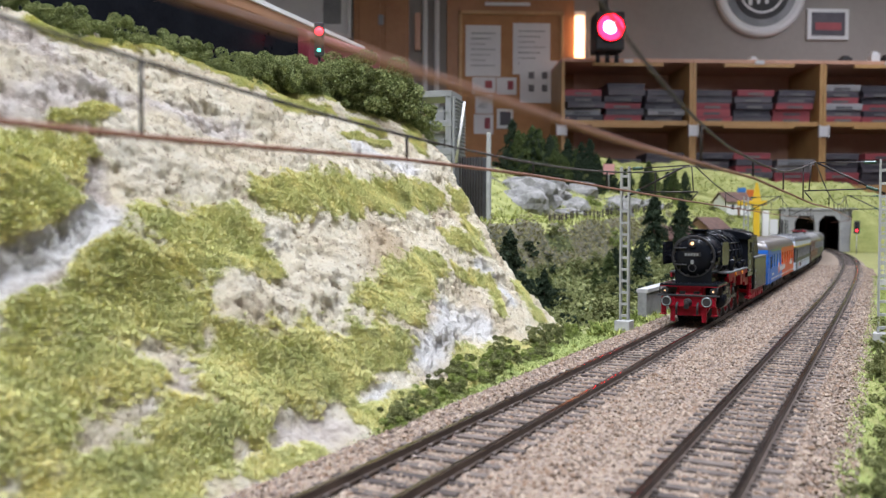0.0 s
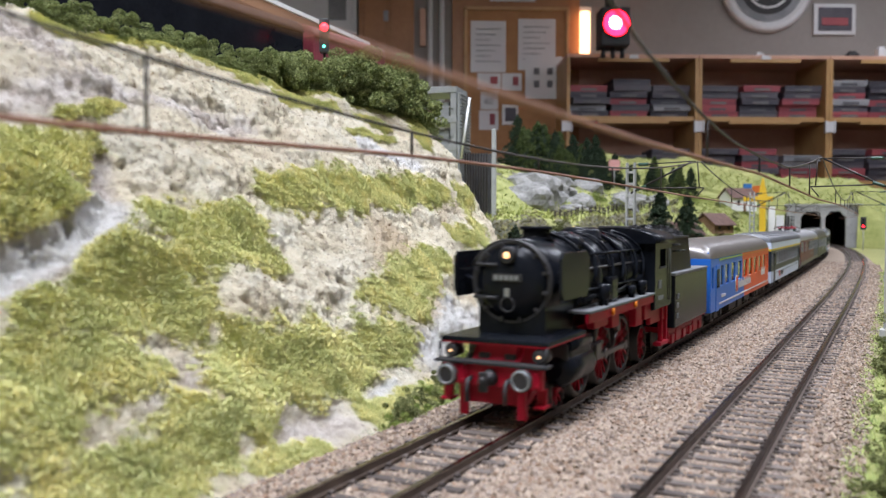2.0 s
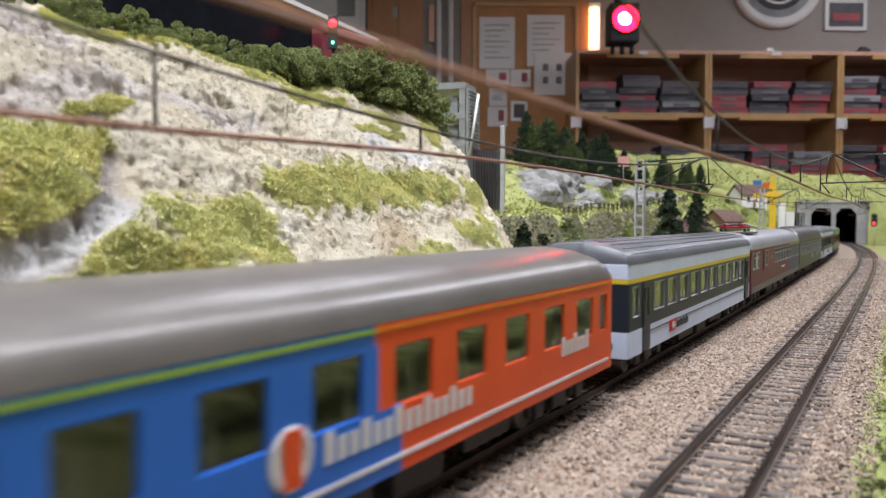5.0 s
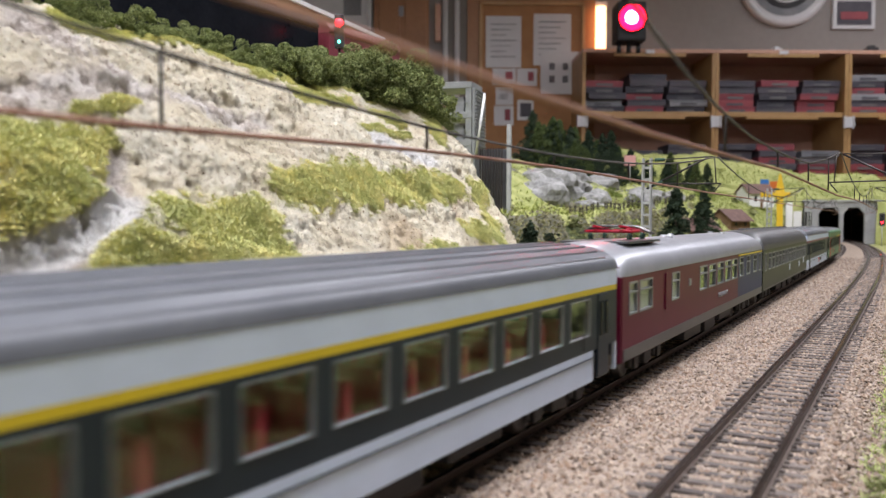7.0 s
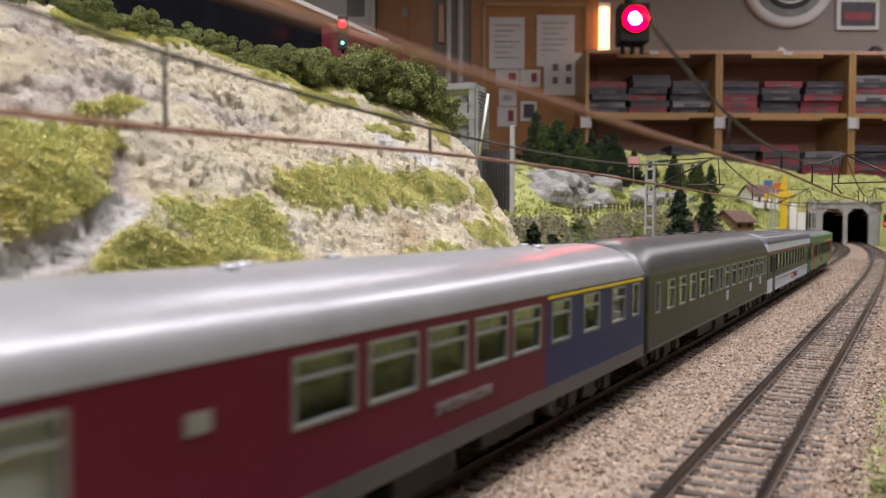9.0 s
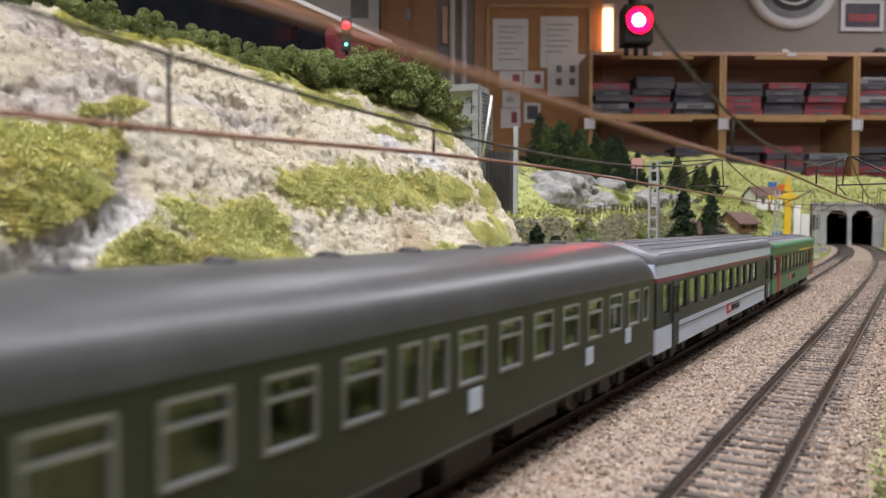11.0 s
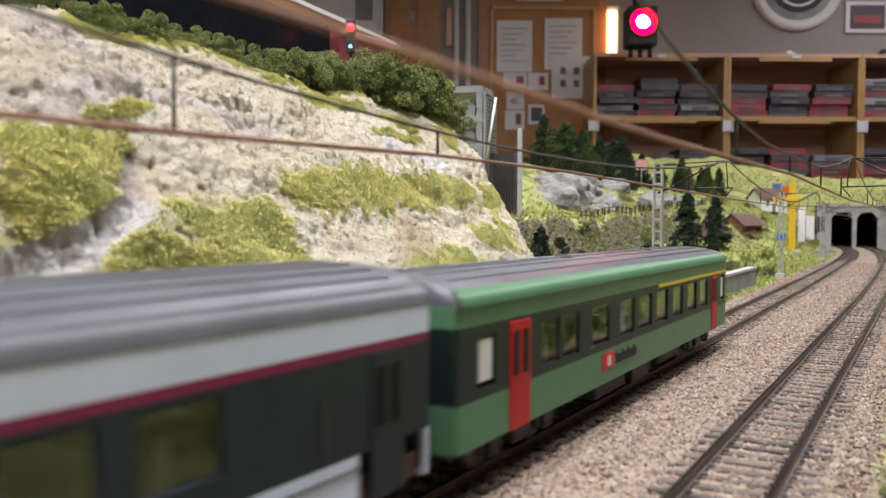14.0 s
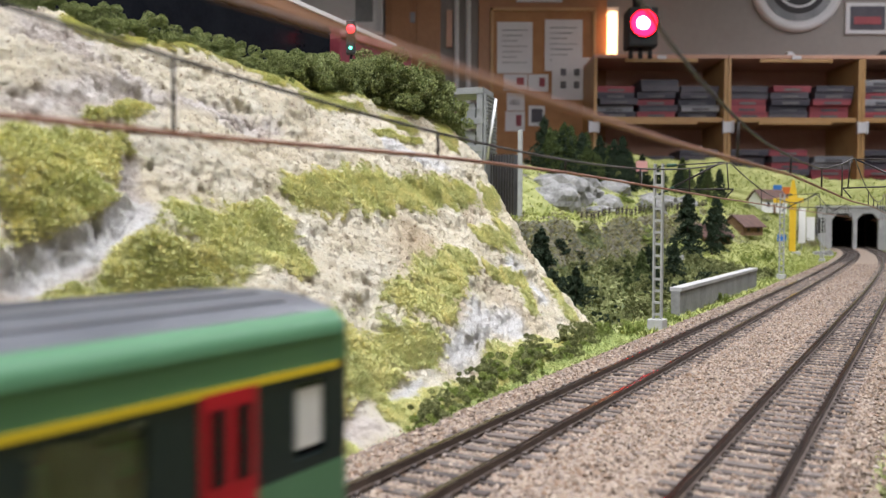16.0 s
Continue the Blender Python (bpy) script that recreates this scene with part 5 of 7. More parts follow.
def upper_train():
    """Dark coach and red wagon parked on the upper line behind the crest."""
    n = -0.352
    hd = math.atan2(ALONG.y, ALONG.x)
    bed = thing("upper_track", "upper level track on the plateau behind the bushes", "railway track", kind="structure")
    bm = bmesh.new()
    prism(bm, [(n - 0.02, 0.112), (n + 0.02, 0.112), (n + 0.015, 0.128), (n - 0.015, 0.128)], -0.1, 0.49, "x")
    for v in bm.verts:
        v.co = plan(v.co.x, v.co.y, v.co.z)
    part("track_bed", bm, M["ballast"], bed)
    for o in (-0.00825, 0.00825):
        bm = bmesh.new()
        prism(bm, [(n + o - 0.0005, 0.128), (n + o + 0.0005, 0.128), (n + o + 0.0005, 0.131), (n + o - 0.0005, 0.131)], -0.1, 0.49, "x")
        for v in bm.verts:
            v.co = plan(v.co.x, v.co.y, v.co.z)
        part("rail", bm, M["rail"], bed)
    for s0, s1, mt, label in ((0.16, 0.398, "black", "parked black coach on the upper line"), (0.408, 0.486, "wagon_red", "parked red wagon on the upper line")):
        Lc = s1 - s0
        t = thing("parked_wagon", label, "railway wagon", heading_pose(plan((s0 + s1) / 2, n, 0.131), hd), "parked wagons")
        bm = bmesh.new()
        box(bm, -Lc / 2, Lc / 2, -0.016, 0.016, 0.009, 0.036, 0.001)
        part("body", bm, M[mt], t)
        bm = bmesh.new()
        prism(bm, [(0.0165 * math.cos(math.pi * i / 14), 0.036 + 0.009 * math.sin(math.pi * i / 14)) for i in range(15)], -Lc / 2, Lc / 2, "x", True)
        part("roof", bm, M["black2" if mt == "black" else "wagon_roof"], t)
        for x in (-Lc * 0.36, -Lc * 0.36 + 0.026, Lc * 0.36, Lc * 0.36 - 0.026):
            bm = bmesh.new()
            for y in (-0.0082, 0.0082):
                rod(bm, (x, y - 0.0012, 0.0054), (x, y + 0.0012, 0.0054), 0.0054, seg=16)
            rod(bm, (x, -0.008, 0.0054), (x, 0.008, 0.0054), 0.001, seg=6)
            part("wheelset", bm, M["rail"], t)
        bm = bmesh.new()
        box(bm, -Lc / 2 + 0.01, Lc / 2 - 0.01, -0.012, 0.012, 0.005, 0.009)
        part("underframe", bm, M["black2"], t)
        if mt == "black":
            for i in range(12):
                bm = bmesh.new()
                box(bm, Lc * 0.30 + i * 0.0022, Lc * 0.30 + i * 0.0022 + 0.0014, -0.0166, -0.0163, 0.011, 0.014)
                part("letter_bar", bm, M["white_early"], t)
    # added post: lit lenses stand in for the wagon's red reflection and a green dot
    lamp = thing("shunting_signal", "added post with a glowing red patch and green dot", "signal", Matrix.Translation(plan(0.392, -0.315, 0.113)))
    bm = bmesh.new()
    rod(bm, (0, 0, 0), (0, 0, 0.038), 0.0009, seg=8)
    part("post", bm, M["black2"], lamp)
    bm = bmesh.new()
    box(bm, -0.0028, 0.0028, -0.003, 0.003, 0.038, 0.058, 0.0008)
    part("head", bm, M["black2"], lamp)
    for z, r, mt in ((0.0525, 0.0026, "red_led"), (0.0415, 0.0009, "green_led")):
        bm = bmesh.new()
        lathe(bm, (0, -0.003, z), (0, -1, 0), [(0, r), (0.001, r * 0.8), (0.0016, r * 0.2)], 14)
        part("lamp_lens", bm, M[mt], lamp, "glowing spot")
    sh = thing("upper_shelf", "long brown wooden shelf edge behind the upper line", "shelf", kind="structure")
    for nm, off0, off1, z0, z1, s0, s1, mt in (("shelf_edge", -0.012, 0.0, 0.2275, 0.2365, 0.0, 0.715, "cork"), ("edge_strip", -0.012, 0.002, 0.2367, 0.2405, 0.0, 0.722, "plate"),
                                              ("shelf_board", -0.19, -0.0125, 0.2275, 0.2365, 0.0, 0.715, "oak"), ("shelf_leg", -0.18, -0.165, -0.09, 0.2273, 0.1, 0.12, "oak"),
                                              ("shelf_leg", -0.18, -0.165, -0.09, 0.2273, 0.66, 0.68, "oak")):
        bm = bmesh.new()
        prism(bm, [(off0, z0), (off1, z0), (off1, z1), (off0, z1)], s0, s1, "x")
        for v in bm.verts:
            v.co = plan(v.co.x, v.co.y - 0.49 - 0.167 * (v.co.x - 0.535), v.co.z)
        part(nm, bm, M[mt], sh)


M["wagon_red"] = mat("wagon_dark_red", (0.13, 0.02, 0.03), (0.18, 0.03, 0.04), 60, 0.45)
M["wagon_roof"] = mat("wagon_roof_red", (0.30, 0.08, 0.09), (0.36, 0.10, 0.11), 60, 0.4)
M["red_led"] = mat("red_led", (1.0, 0.01, 0.02), (1.0, 0.02, 0.03), 30, 0.3, emit=9.0)
M["green_led"] = mat("green_led", (0.1, 1.0, 0.65), (0.2, 1.0, 0.7), 30, 0.3, emit=5.0)
upper_train()


M["fence_dark"] = mat("fence_dark_brown", (0.04, 0.035, 0.025), (0.075, 0.06, 0.045), 150, 0.8)


def fence():
    t = thing("fence", "dark wooden fence along the meadow terrace", "fence")
    prev = None
    for i in range(44):
        s = 0.86 + 0.0135 * i
        p = land_point(s, 0.236 - 0.03 * max(0, s - 0.9), 0.002)
        bm = bmesh.new()
        box(bm, -0.0008, 0.0008, -0.0008, 0.0008, 0, 0.0125, 0.0002)
        part("post", bm, M["fence_dark"], t, at=Matrix.Translation(p))
        if prev is not None:
            for z in (0.0065, 0.0108):
                bm = bmesh.new()
                rod(bm, prev + Vector((0, 0, z)), p + Vector((0, 0, z)), 0.0005, seg=6)
                part("rail", bm, M["fence_dark"], t)
        prev = p


fence()


def house(s, e, w, d, h, wall, turn, label):
    p = land_point(s, e, 0.004)
    t = thing("hut", label, "house", Matrix.Translation(p) @ Matrix.Rotation(radians(turn), 4, "Z"), "huts")
    bm = bmesh.new()
    prism(bm, [(-d / 2, 0), (d / 2, 0), (d / 2, h), (0, h + d * 0.36), (-d / 2, h)], -w / 2, w / 2, "x")
    part("wall", bm, M[wall], t)
    for sg in (-1, 1):
        bm = bmesh.new()
        prism(bm, [(0, h + d * 0.36 + 0.002), (0, h + d * 0.36 + 0.0035), (sg * (d / 2 + 0.005), h - 0.0015), (sg * (d / 2 + 0.005), h - 0.003)], -w / 2 - 0.004, w / 2 + 0.004, "x")
        part("roof", bm, M["roof_tile"], t, "dark brown roof")
    for x in (-w * 0.25, w * 0.25):
        bm = bmesh.new()
        box(bm, x - 0.003, x + 0.003, -d / 2 - 0.0008, -d / 2 + 0.0004, h * 0.4, h * 0.75)
        part("window", bm, M["black2"], t)
    bm = bmesh.new()
    box(bm, -0.003, 0.003, -d / 2 - 0.0007, -d / 2 + 0.0004, 0, h * 0.6)
    part("door", bm, M["timber"], t)


house(1.42, 0.155, 0.052, 0.040, 0.016, "timber", 35, "brown timber hut with dark roof on the meadow")
house(1.20, 0.17, 0.045, 0.036, 0.013, "timber", 20, "small brown timber barn with low roof")
house(1.85, 0.16, 0.06, 0.045, 0.03, "white_early", 15, "white walled house with brown roof")


def yellow_mast():
    p = land_point(1.47, 0.085, 0.003)
    t = thing("yellow_crane", "bright yellow model crane mast with jib", "crane", Matrix.Translation(p) @ Matrix.Rotation(radians(-20), 4, "Z"))
    bm = bmesh.new()
    box(bm, -0.005, 0.005, -0.005, 0.005, 0, 0.098, 0.0006)
    part("mast", bm, M["yellow"], t)
    bm = bmesh.new()
    box(bm, -0.030, 0.016, -0.006, 0.006, 0.084, 0.092, 0.0008)
    part("jib", bm, M["yellow"], t)
    bm = bmesh.new()
    prism(bm, [(-0.007, 0.092), (0.007, 0.092), (0.0015, 0.122), (-0.0015, 0.122)], -0.003, 0.003, "y")
    part("peak", bm, M["yellow"], t)
    bm = bmesh.new()
    box(bm, -0.012, 0.012, -0.012, 0.012, -0.004, 0.004, 0.0006)
    part("base", bm, M["concrete"], t)


yellow_mast()


def sign(name, p, w, h, z, mt, label, turn=0.0):
    t = thing(name, label, "sign", Matrix.Translation(p) @ Matrix.Rotation(radians(turn), 4, "Z"), "signs")
    bm = bmesh.new()
    rod(bm, (0, 0, -0.004), (0, 0, z), 0.0009, seg=8)
    part("post", bm, M["mast"], t)
    bm = bmesh.new()
    box(bm, -w / 2, w / 2, -0.0016, -0.0006, z - h / 2, z + h / 2, 0.0004)
    part("board", bm, M[mt], t)


sign("board_sign", land_point(1.42, 0.095), 0.014, 0.011, 0.024, "signblue", "blue sign board on a post in the meadow")
sign("board_sign", land_point(1.55, 0.075), 0.012, 0.060, 0.045, "white_early", "tall white board beside the yellow crane")
sign("board_sign", land_point(1.72, 0.07), 0.020, 0.045, 0.036, "white_early", "white leaning board near the tunnel", 20)
sign("board_sign", land_point(1.42, 0.33), 0.020, 0.018, 0.044, "pink", "pale pink board among the trees")
sign("board_sign", land_point(2.02, 0.15), 0.020, 0.022, 0.046, "signblue", "blue board on the hill above the tunnel")
sign("board_sign", land_point(2.06, 0.13), 0.020, 0.02, 0.046, "amber_early", "orange board on the hill above the tunnel")


def light_signal(p, red, label):
    t = thing("light_signal", label, "signal", Matrix.Translation(p) @ Matrix.Rotation(radians(-30), 4, "Z"), "light signals")
    bm = bmesh.new()
    rod(bm, (0, 0, -0.004), (0, 0, 0.045), 0.0011, seg=8)
    part("post", bm, M["mast"], t)
    bm = bmesh.new()
    box(bm, -0.006, 0.006, -0.003, 0.003, 0.044, 0.072, 0.001)
    part("head", bm, M["black2"], t)
    for z in (0.051, 0.058, 0.065):
        bm = bmesh.new()
        lathe(bm, (0, -0.003, z), (0, -1, 0), [(0, 0.0024), (0.001, 0.0018), (0.0014, 0.0004)], 14)
        part("lamp_lens", bm, M["red_led" if red and z < 0.055 else "black"], t)


light_signal(land_point(1.62, 0.05), False, "dark light signal on a post beside the line")
light_signal(plan(2.05, side_of(1, 2.05)[0] + 0.045, GROUND_Z), True, "light signal showing red near the tunnel")
for i, (s, e, w) in enumerate(((0.98, 0.16, 0.012), (1.18, 0.25, 0.03), (1.28, 0.27, 0.035), (1.1, 0.29, 0.028), (1.35, 0.24, 0.025), (1.02, 0.27, 0.02), (1.62, 0.055, 0.014), (1.66, 0.05, 0.02), (0.97, 0.315, 0.040), (1.02, 0.335, 0.046), (1.10, 0.335, 0.032), (1.16, 0.34, 0.026), (1.24, 0.33, 0.03))):
    bm = bmesh.new()
    r = random.Random(i)
    bmesh.ops.create_icosphere(bm, subdivisions=3, radius=1.0)
    for v in bm.verts:
        q = v.co.copy()
        v.co *= (1 + 0.35 * noise.noise(q * 1.7 + Vector((i * 5, 0, 0))) + 0.12 * noise.noise(q * 5))
        v.co = Vector((v.co.x, v.co.y * 0.8, v.co.z * 0.6)) * w
    solid("boulder", bm, M["boulder"], "grey and white boulder in the meadow", "boulder", m=Matrix.Translation(land_point(s, e, w * 0.1)) @ Matrix.Rotation(i * 1.3, 4, "Z"), group="boulders")

# ---------------------------------------------------------------- the train
# each vehicle: x forward, y towards the camera's side, z = 0 at the rail head; places along it in mm from its front
def mm(v):
    return v * 0.001


def paint(name, c, rough=0.38):
    return mat(name, c, tuple(min(1, q * 1.12 + 0.003) for q in c), 70, rough, spec=0.22, fine=900)


M.update({
    "stripe_lime": paint("stripe_lime", (0.22, 0.34, 0.04)),
    "c_blue": paint("coach_blue", (0.025, 0.13, 0.50)), "c_orange": paint("coach_orange", (0.62, 0.075, 0.012)),
    "c_dkgreen": paint("coach_dark_green", (0.014, 0.021, 0.029)), "c_white": paint("coach_light_grey", (0.50, 0.57, 0.69)),
    "c_yellow": paint("stripe_yellow", (0.56, 0.42, 0.02)), "c_magenta": paint("stripe_magenta", (0.17, 0.014, 0.06)),
    "c_wine": paint("coach_wine_red", (0.098, 0.001, 0.020)), "c_navy": paint("coach_navy", (0.011, 0.020, 0.088)),
    "c_olive": paint("coach_olive", (0.032, 0.038, 0.024)), "c_green": paint("coach_green", (0.080, 0.185, 0.098)),
    "c_bottle": paint("coach_bottle_green", (0.010, 0.019, 0.019)), "c_doorred": paint("door_red", (0.40, 0.006, 0.018)),
    "r_silver": mat("roof_silver", (0.31, 0.32, 0.34), (0.39, 0.40, 0.42), 60, 0.30, 0.4, fine=700), "r_grey": mat("roof_grey", (0.078, 0.083, 0.092), (0.118, 0.124, 0.134), 60, 0.38, fine=700),
    "r_brown": mat("roof_brown_grey", (0.13, 0.12, 0.11), (0.18, 0.165, 0.15), 60, 0.3, 0.2, fine=700), "r_dark": mat("roof_dark", (0.045, 0.047, 0.047), (0.07, 0.072, 0.072), 60, 0.34, fine=700),
    "frame_alu": mat("window_frame_alu", (0.24, 0.25, 0.255), (0.32, 0.33, 0.335), 90, 0.4, 0.4), "pane": glass_mat("window_pane", (0.58, 0.63, 0.62), 0.03),
    "seat_red": paint("seat_red", (0.62, 0.055, 0.075), 0.7), "seat_brown": paint("seat_brown", (0.085, 0.075, 0.05), 0.7), "floor_brown": paint("coach_floor", (0.09, 0.06, 0.045), 0.8),
    "wheel": mat("wheel_steel", (0.05, 0.045, 0.04), (0.12, 0.11, 0.10), 200, 0.4, 0.7), "steel": mat("rod_steel", (0.10, 0.095, 0.095), (0.19, 0.18, 0.175), 150, 0.38, 0.8),
    "coal": mat("coal", (0.012, 0.012, 0.013), (0.06, 0.06, 0.065), 400, 0.4, bump=0.0008), "boardtop": mat("running_board_grey", (0.10, 0.105, 0.11), (0.16, 0.165, 0.17), 150, 0.6),
    "white": paint("white_paint", (0.58, 0.58, 0.57)), "headlamp": mat("headlamp_glow", (1.0, 0.52, 0.22), (1.0, 0.58, 0.27), 30, 0.3, emit=1.8),
    "amber": paint("amber_cap", (0.55, 0.16, 0.01)), "sign_red": paint("sign_red", (0.55, 0.008, 0.015)), "cushion": paint("bellows_black", (0.012, 0.012, 0.013), 0.8)})

M["tyre_dark"] = mat("dark_tyre_steel", (0.022, 0.02, 0.02), (0.05, 0.046, 0.044), 200, 0.45, 0.4)
WHEELS = []   # wheelset, radius: they turn as the train runs


def wheelset(parent, x, rad, mt="wheel", spokes=0, name="wheelset"):
    """Axle with two wheels; its parts turn about y."""
    w = thing_part(name, parent, pose(x, 0, rad))
    for y in (-1, 1):
        bm = bmesh.new()
        if spokes:
            lathe(bm, (0, y * 0.0066, 0), (0, y, 0), [(0, rad + 0.0007), (0.0005, rad + 0.0007), (0.0007, rad), (0.0027, rad - 0.0001), (0.0027, rad * 0.84), (0.0012, rad * 0.83)], 36)
            part("tyre", bm, M["tyre_dark"], w)
            bm = bmesh.new()
            lathe(bm, (0, y * 0.0086, 0), (0, y, 0), [(0, rad * 0.30), (0.0008, rad * 0.26), (0.0010, 0.0008)], 20)
            for i in range(spokes):
                a = 2 * math.pi * i / spokes
                rod(bm, (math.cos(a) * rad * 0.2, y * 0.0084, math.sin(a) * rad * 0.2), (math.cos(a) * rad * 0.86, y * 0.0088, math.sin(a) * rad * 0.86), 0.00055, 0.00045, 6)
            part("spokes", bm, M["red"], w, "red spoked wheel centre")
        else:
            lathe(bm, (0, y * 0.0066, 0), (0, y, 0), [(0, rad + 0.0007), (0.0005, rad + 0.0007), (0.0007, rad), (0.0027, rad - 0.0001), (0.0026, rad * 0.8), (0.0016, rad * 0.5), (0.0024, 0.001)], 24)
            part("wheel", bm, M[mt], w)
    bm = bmesh.new()
    rod(bm, (0, -0.007, 0), (0, 0.007, 0), 0.001, seg=8)
    part("axle", bm, M["wheel"], w)
    WHEELS.append((w, rad, x))
    return w


def thing_part(name, parent, m):
    o = new(name)
    o.empty_display_size = 0.005
    o.parent = parent
    o.matrix_basis = m
    return o


def buffers(t, x, sgn, rim=None):
    for y in (-1, 1):
        bm = bmesh.new()
        lathe(bm, (x - sgn * 0.005, y * 0.0101, 0.0122), (sgn, 0, 0), [(0, 0.0012), (0.0035, 0.0012), (0.0036, 0.0028), (0.0043, 0.0028), (0.0046, 0.0018)], 20)
        part("buffer", bm, M["black2"], t)
        if rim:
            bm = bmesh.new()
            lathe(bm, (x - sgn * 0.0008, y * 0.0101, 0.0122), (sgn, 0, 0), [(0.0, 0.0025), (0.0006, 0.0025), (0.00062, 0.0020), (0.0003, 0.0020)], 24)
            part("buffer_ring", bm, M["frame_alu"], t, "white ring of the buffer head")


def bogie(t, x, rad=0.0054, base=0.0275, mt="black2", side=0.0118):
    b = thing_part("bogie", t, pose(x, 0, 0))
    for y in (-1, 1):
        bm = bmesh.new()
        box(bm, -base / 2 - 0.006, base / 2 + 0.006, y * side - 0.0012, y * side + 0.0012, 0.0066, 0.0090, 0.0003)
        for q in (-base / 2, base / 2):
            box(bm, q - 0.0024, q + 0.0024, y * side - 0.0014, y * side + 0.0018, 0.0034, 0.0072, 0.0004)
            for d in (-0.0042, 0.0042):
                rod(bm, (q + d, y * (side + 0.0004), 0.0044), (q + d, y * (side + 0.0004), 0.0078), 0.0010, seg=8)
        box(bm, -0.0045, 0.0045, y * side - 0.0016, y * side + 0.0016, 0.0036, 0.0086, 0.0005)
        part("bogie_frame", bm, M[mt], b)
    bm = bmesh.new()
    box(bm, -0.004, 0.004, -side, side, 0.0062, 0.0098, 0.0003)
    part("bolster", bm, M[mt], b)
    for q in (-base / 2, base / 2):
        wheelset(t, x + q, rad)
    return b


def coach(label, L, roof, bands, windows, doors=(), roof_ribs=0, ends=None, seats="seat_red", frames=True, side_w=0.0160, eave=0.0372, top=0.0462, skirt=0.0095, win_z=(0.0200, 0.0298), vents=()):
    """bands: (z0, z1, [(x0, x1, paint)]) in mm; windows: (centre, width) in mm from the front; doors: (centre, width, paint)."""
    t = thing("railway_coach", label, "railway coach", group="coaches of the train")
    h = L / 2

    def X(v):
        return h - mm(v)
    wz0, wz1 = win_z
    full = L * 1000
    end_in = 2.0
    for y in (-1, 1):
        for z0, z1, runs in bands:
            z0, z1 = mm(z0), mm(z1)
            for x0, x1, pt in runs:
                # cut the run at the windows where the band crosses them
                holes = [(c - w / 2, c + w / 2) for c, w in windows if z0 < wz1 - 1e-5 and z1 > wz0 + 1e-5 and c - w / 2 < x1 and c + w / 2 > x0]
                bm = bmesh.new()
                if holes:
                    lo, hi = max(z0, wz0), min(z1, wz1)
                    if lo > z0 + 1e-5:
                        box(bm, X(x1), X(x0), y * side_w - 0.0005, y * side_w + 0.0005, z0, lo)
                    if hi < z1 - 1e-5:
                        box(bm, X(x1), X(x0), y * side_w - 0.0005, y * side_w + 0.0005, hi, z1)
                    at = x0
                    for a, b in sorted(holes):
                        if a > at + 0.01:
                            box(bm, X(a), X(at), y * side_w - 0.0005, y * side_w + 0.0005, lo, hi)
                        at = max(at, b)
                    if at < x1 - 0.01:
                        box(bm, X(x1), X(at), y * side_w - 0.0005, y * side_w + 0.0005, lo, hi)
                else:
                    box(bm, X(x1), X(x0), y * side_w - 0.0005, y * side_w + 0.0005, z0, z1)
                part("side_panel", bm, M[pt], t)
        for c, w in windows:
            if frames:
                bm = bmesh.new()
                a, b, f = X(c + w / 2), X(c - w / 2), 0.0006 if frames == "split" else 0.0002
                yo, yi = y * (side_w + 0.0007), y * (side_w - 0.0006)
                ya, yb = min(yo, yi), max(yo, yi)
                for q in ((a, a + f, wz0, wz1), (b - f, b, wz0, wz1), (a + f, b - f, wz0, wz0 + f), (a + f, b - f, wz1 - f, wz1)):
                    box(bm, q[0], q[1], ya, yb, q[2], q[3])
                if w > 8 and frames == "split":
                    zc = wz0 + (wz1 - wz0) * 0.68
                    box(bm, a + f, b - f, ya, yb, zc - f / 2, zc + f / 2)
                part("window_frame", bm, M["frame_alu"], t)
            bm = bmesh.new()
            box(bm, X(c + w / 2) + 0.0003, X(c - w / 2) - 0.0003, y * (side_w - 0.0002) - 0.0002, y * (side_w - 0.0002) + 0.0002, wz0 + 0.0003, wz1 - 0.0003)
            part("window_pane", bm, M["pane"], t).visible_shadow = False
        for c, w, pt in doors:
            bm = bmesh.new()
            box(bm, X(c + w / 2), X(c - w / 2), y * (side_w + 0.0004) - 0.0004, y * (side_w + 0.0004) + 0.0004, 0.0085, 0.0305, 0.0002)
            d = part("door", bm, M[pt], t, "passenger door")
            for o in (-0.23, 0.23):
                bm = bmesh.new()
                box(bm, X(c + w * o) - mm(w) * 0.13, X(c + w * o) + mm(w) * 0.13, y * (side_w + 0.0009) - 0.0002, y * (side_w + 0.0009) + 0.0002, 0.0195, 0.0285, 0.0003)
                part("door_window", bm, M["black"], d)
    # roof: a low arch with rounded ends
    bm = bmesh.new()
    prof = []
    for i in range(23):
        a = math.pi * i / 22
        prof.append(((side_w + 0.0006) * math.cos(a) * (1 - 0.02 * math.sin(a)), eave + (top - eave) * math.sin(a) ** 0.8))
    rows = []
    dome = [(0.0, 0.92), (0.0006, 0.97), (0.0018, 0.995), (0.004, 1.0)] if roof_ribs else [(0.0, 0.42), (0.0012, 0.66), (0.004, 0.86), (0.009, 0.965), (0.015, 1.0)]
    for q, sc in [(0.0, 0.0)] + dome + [(full / 1000 - q, sc) for q, sc in reversed(dome)] + [(full / 1000, 0.0)]:
        rows.append([bm.verts.new((h - q, y * (0.97 + 0.03 * sc), eave + (z - eave) * sc)) for y, z in prof])
    for a, b in zip(rows, rows[1:]):
        for i in range(22):
            f = bm.faces.new((a[i], a[i + 1], b[i + 1], b[i]))
            f.smooth = True
    part("roof", bm, M[roof], t)
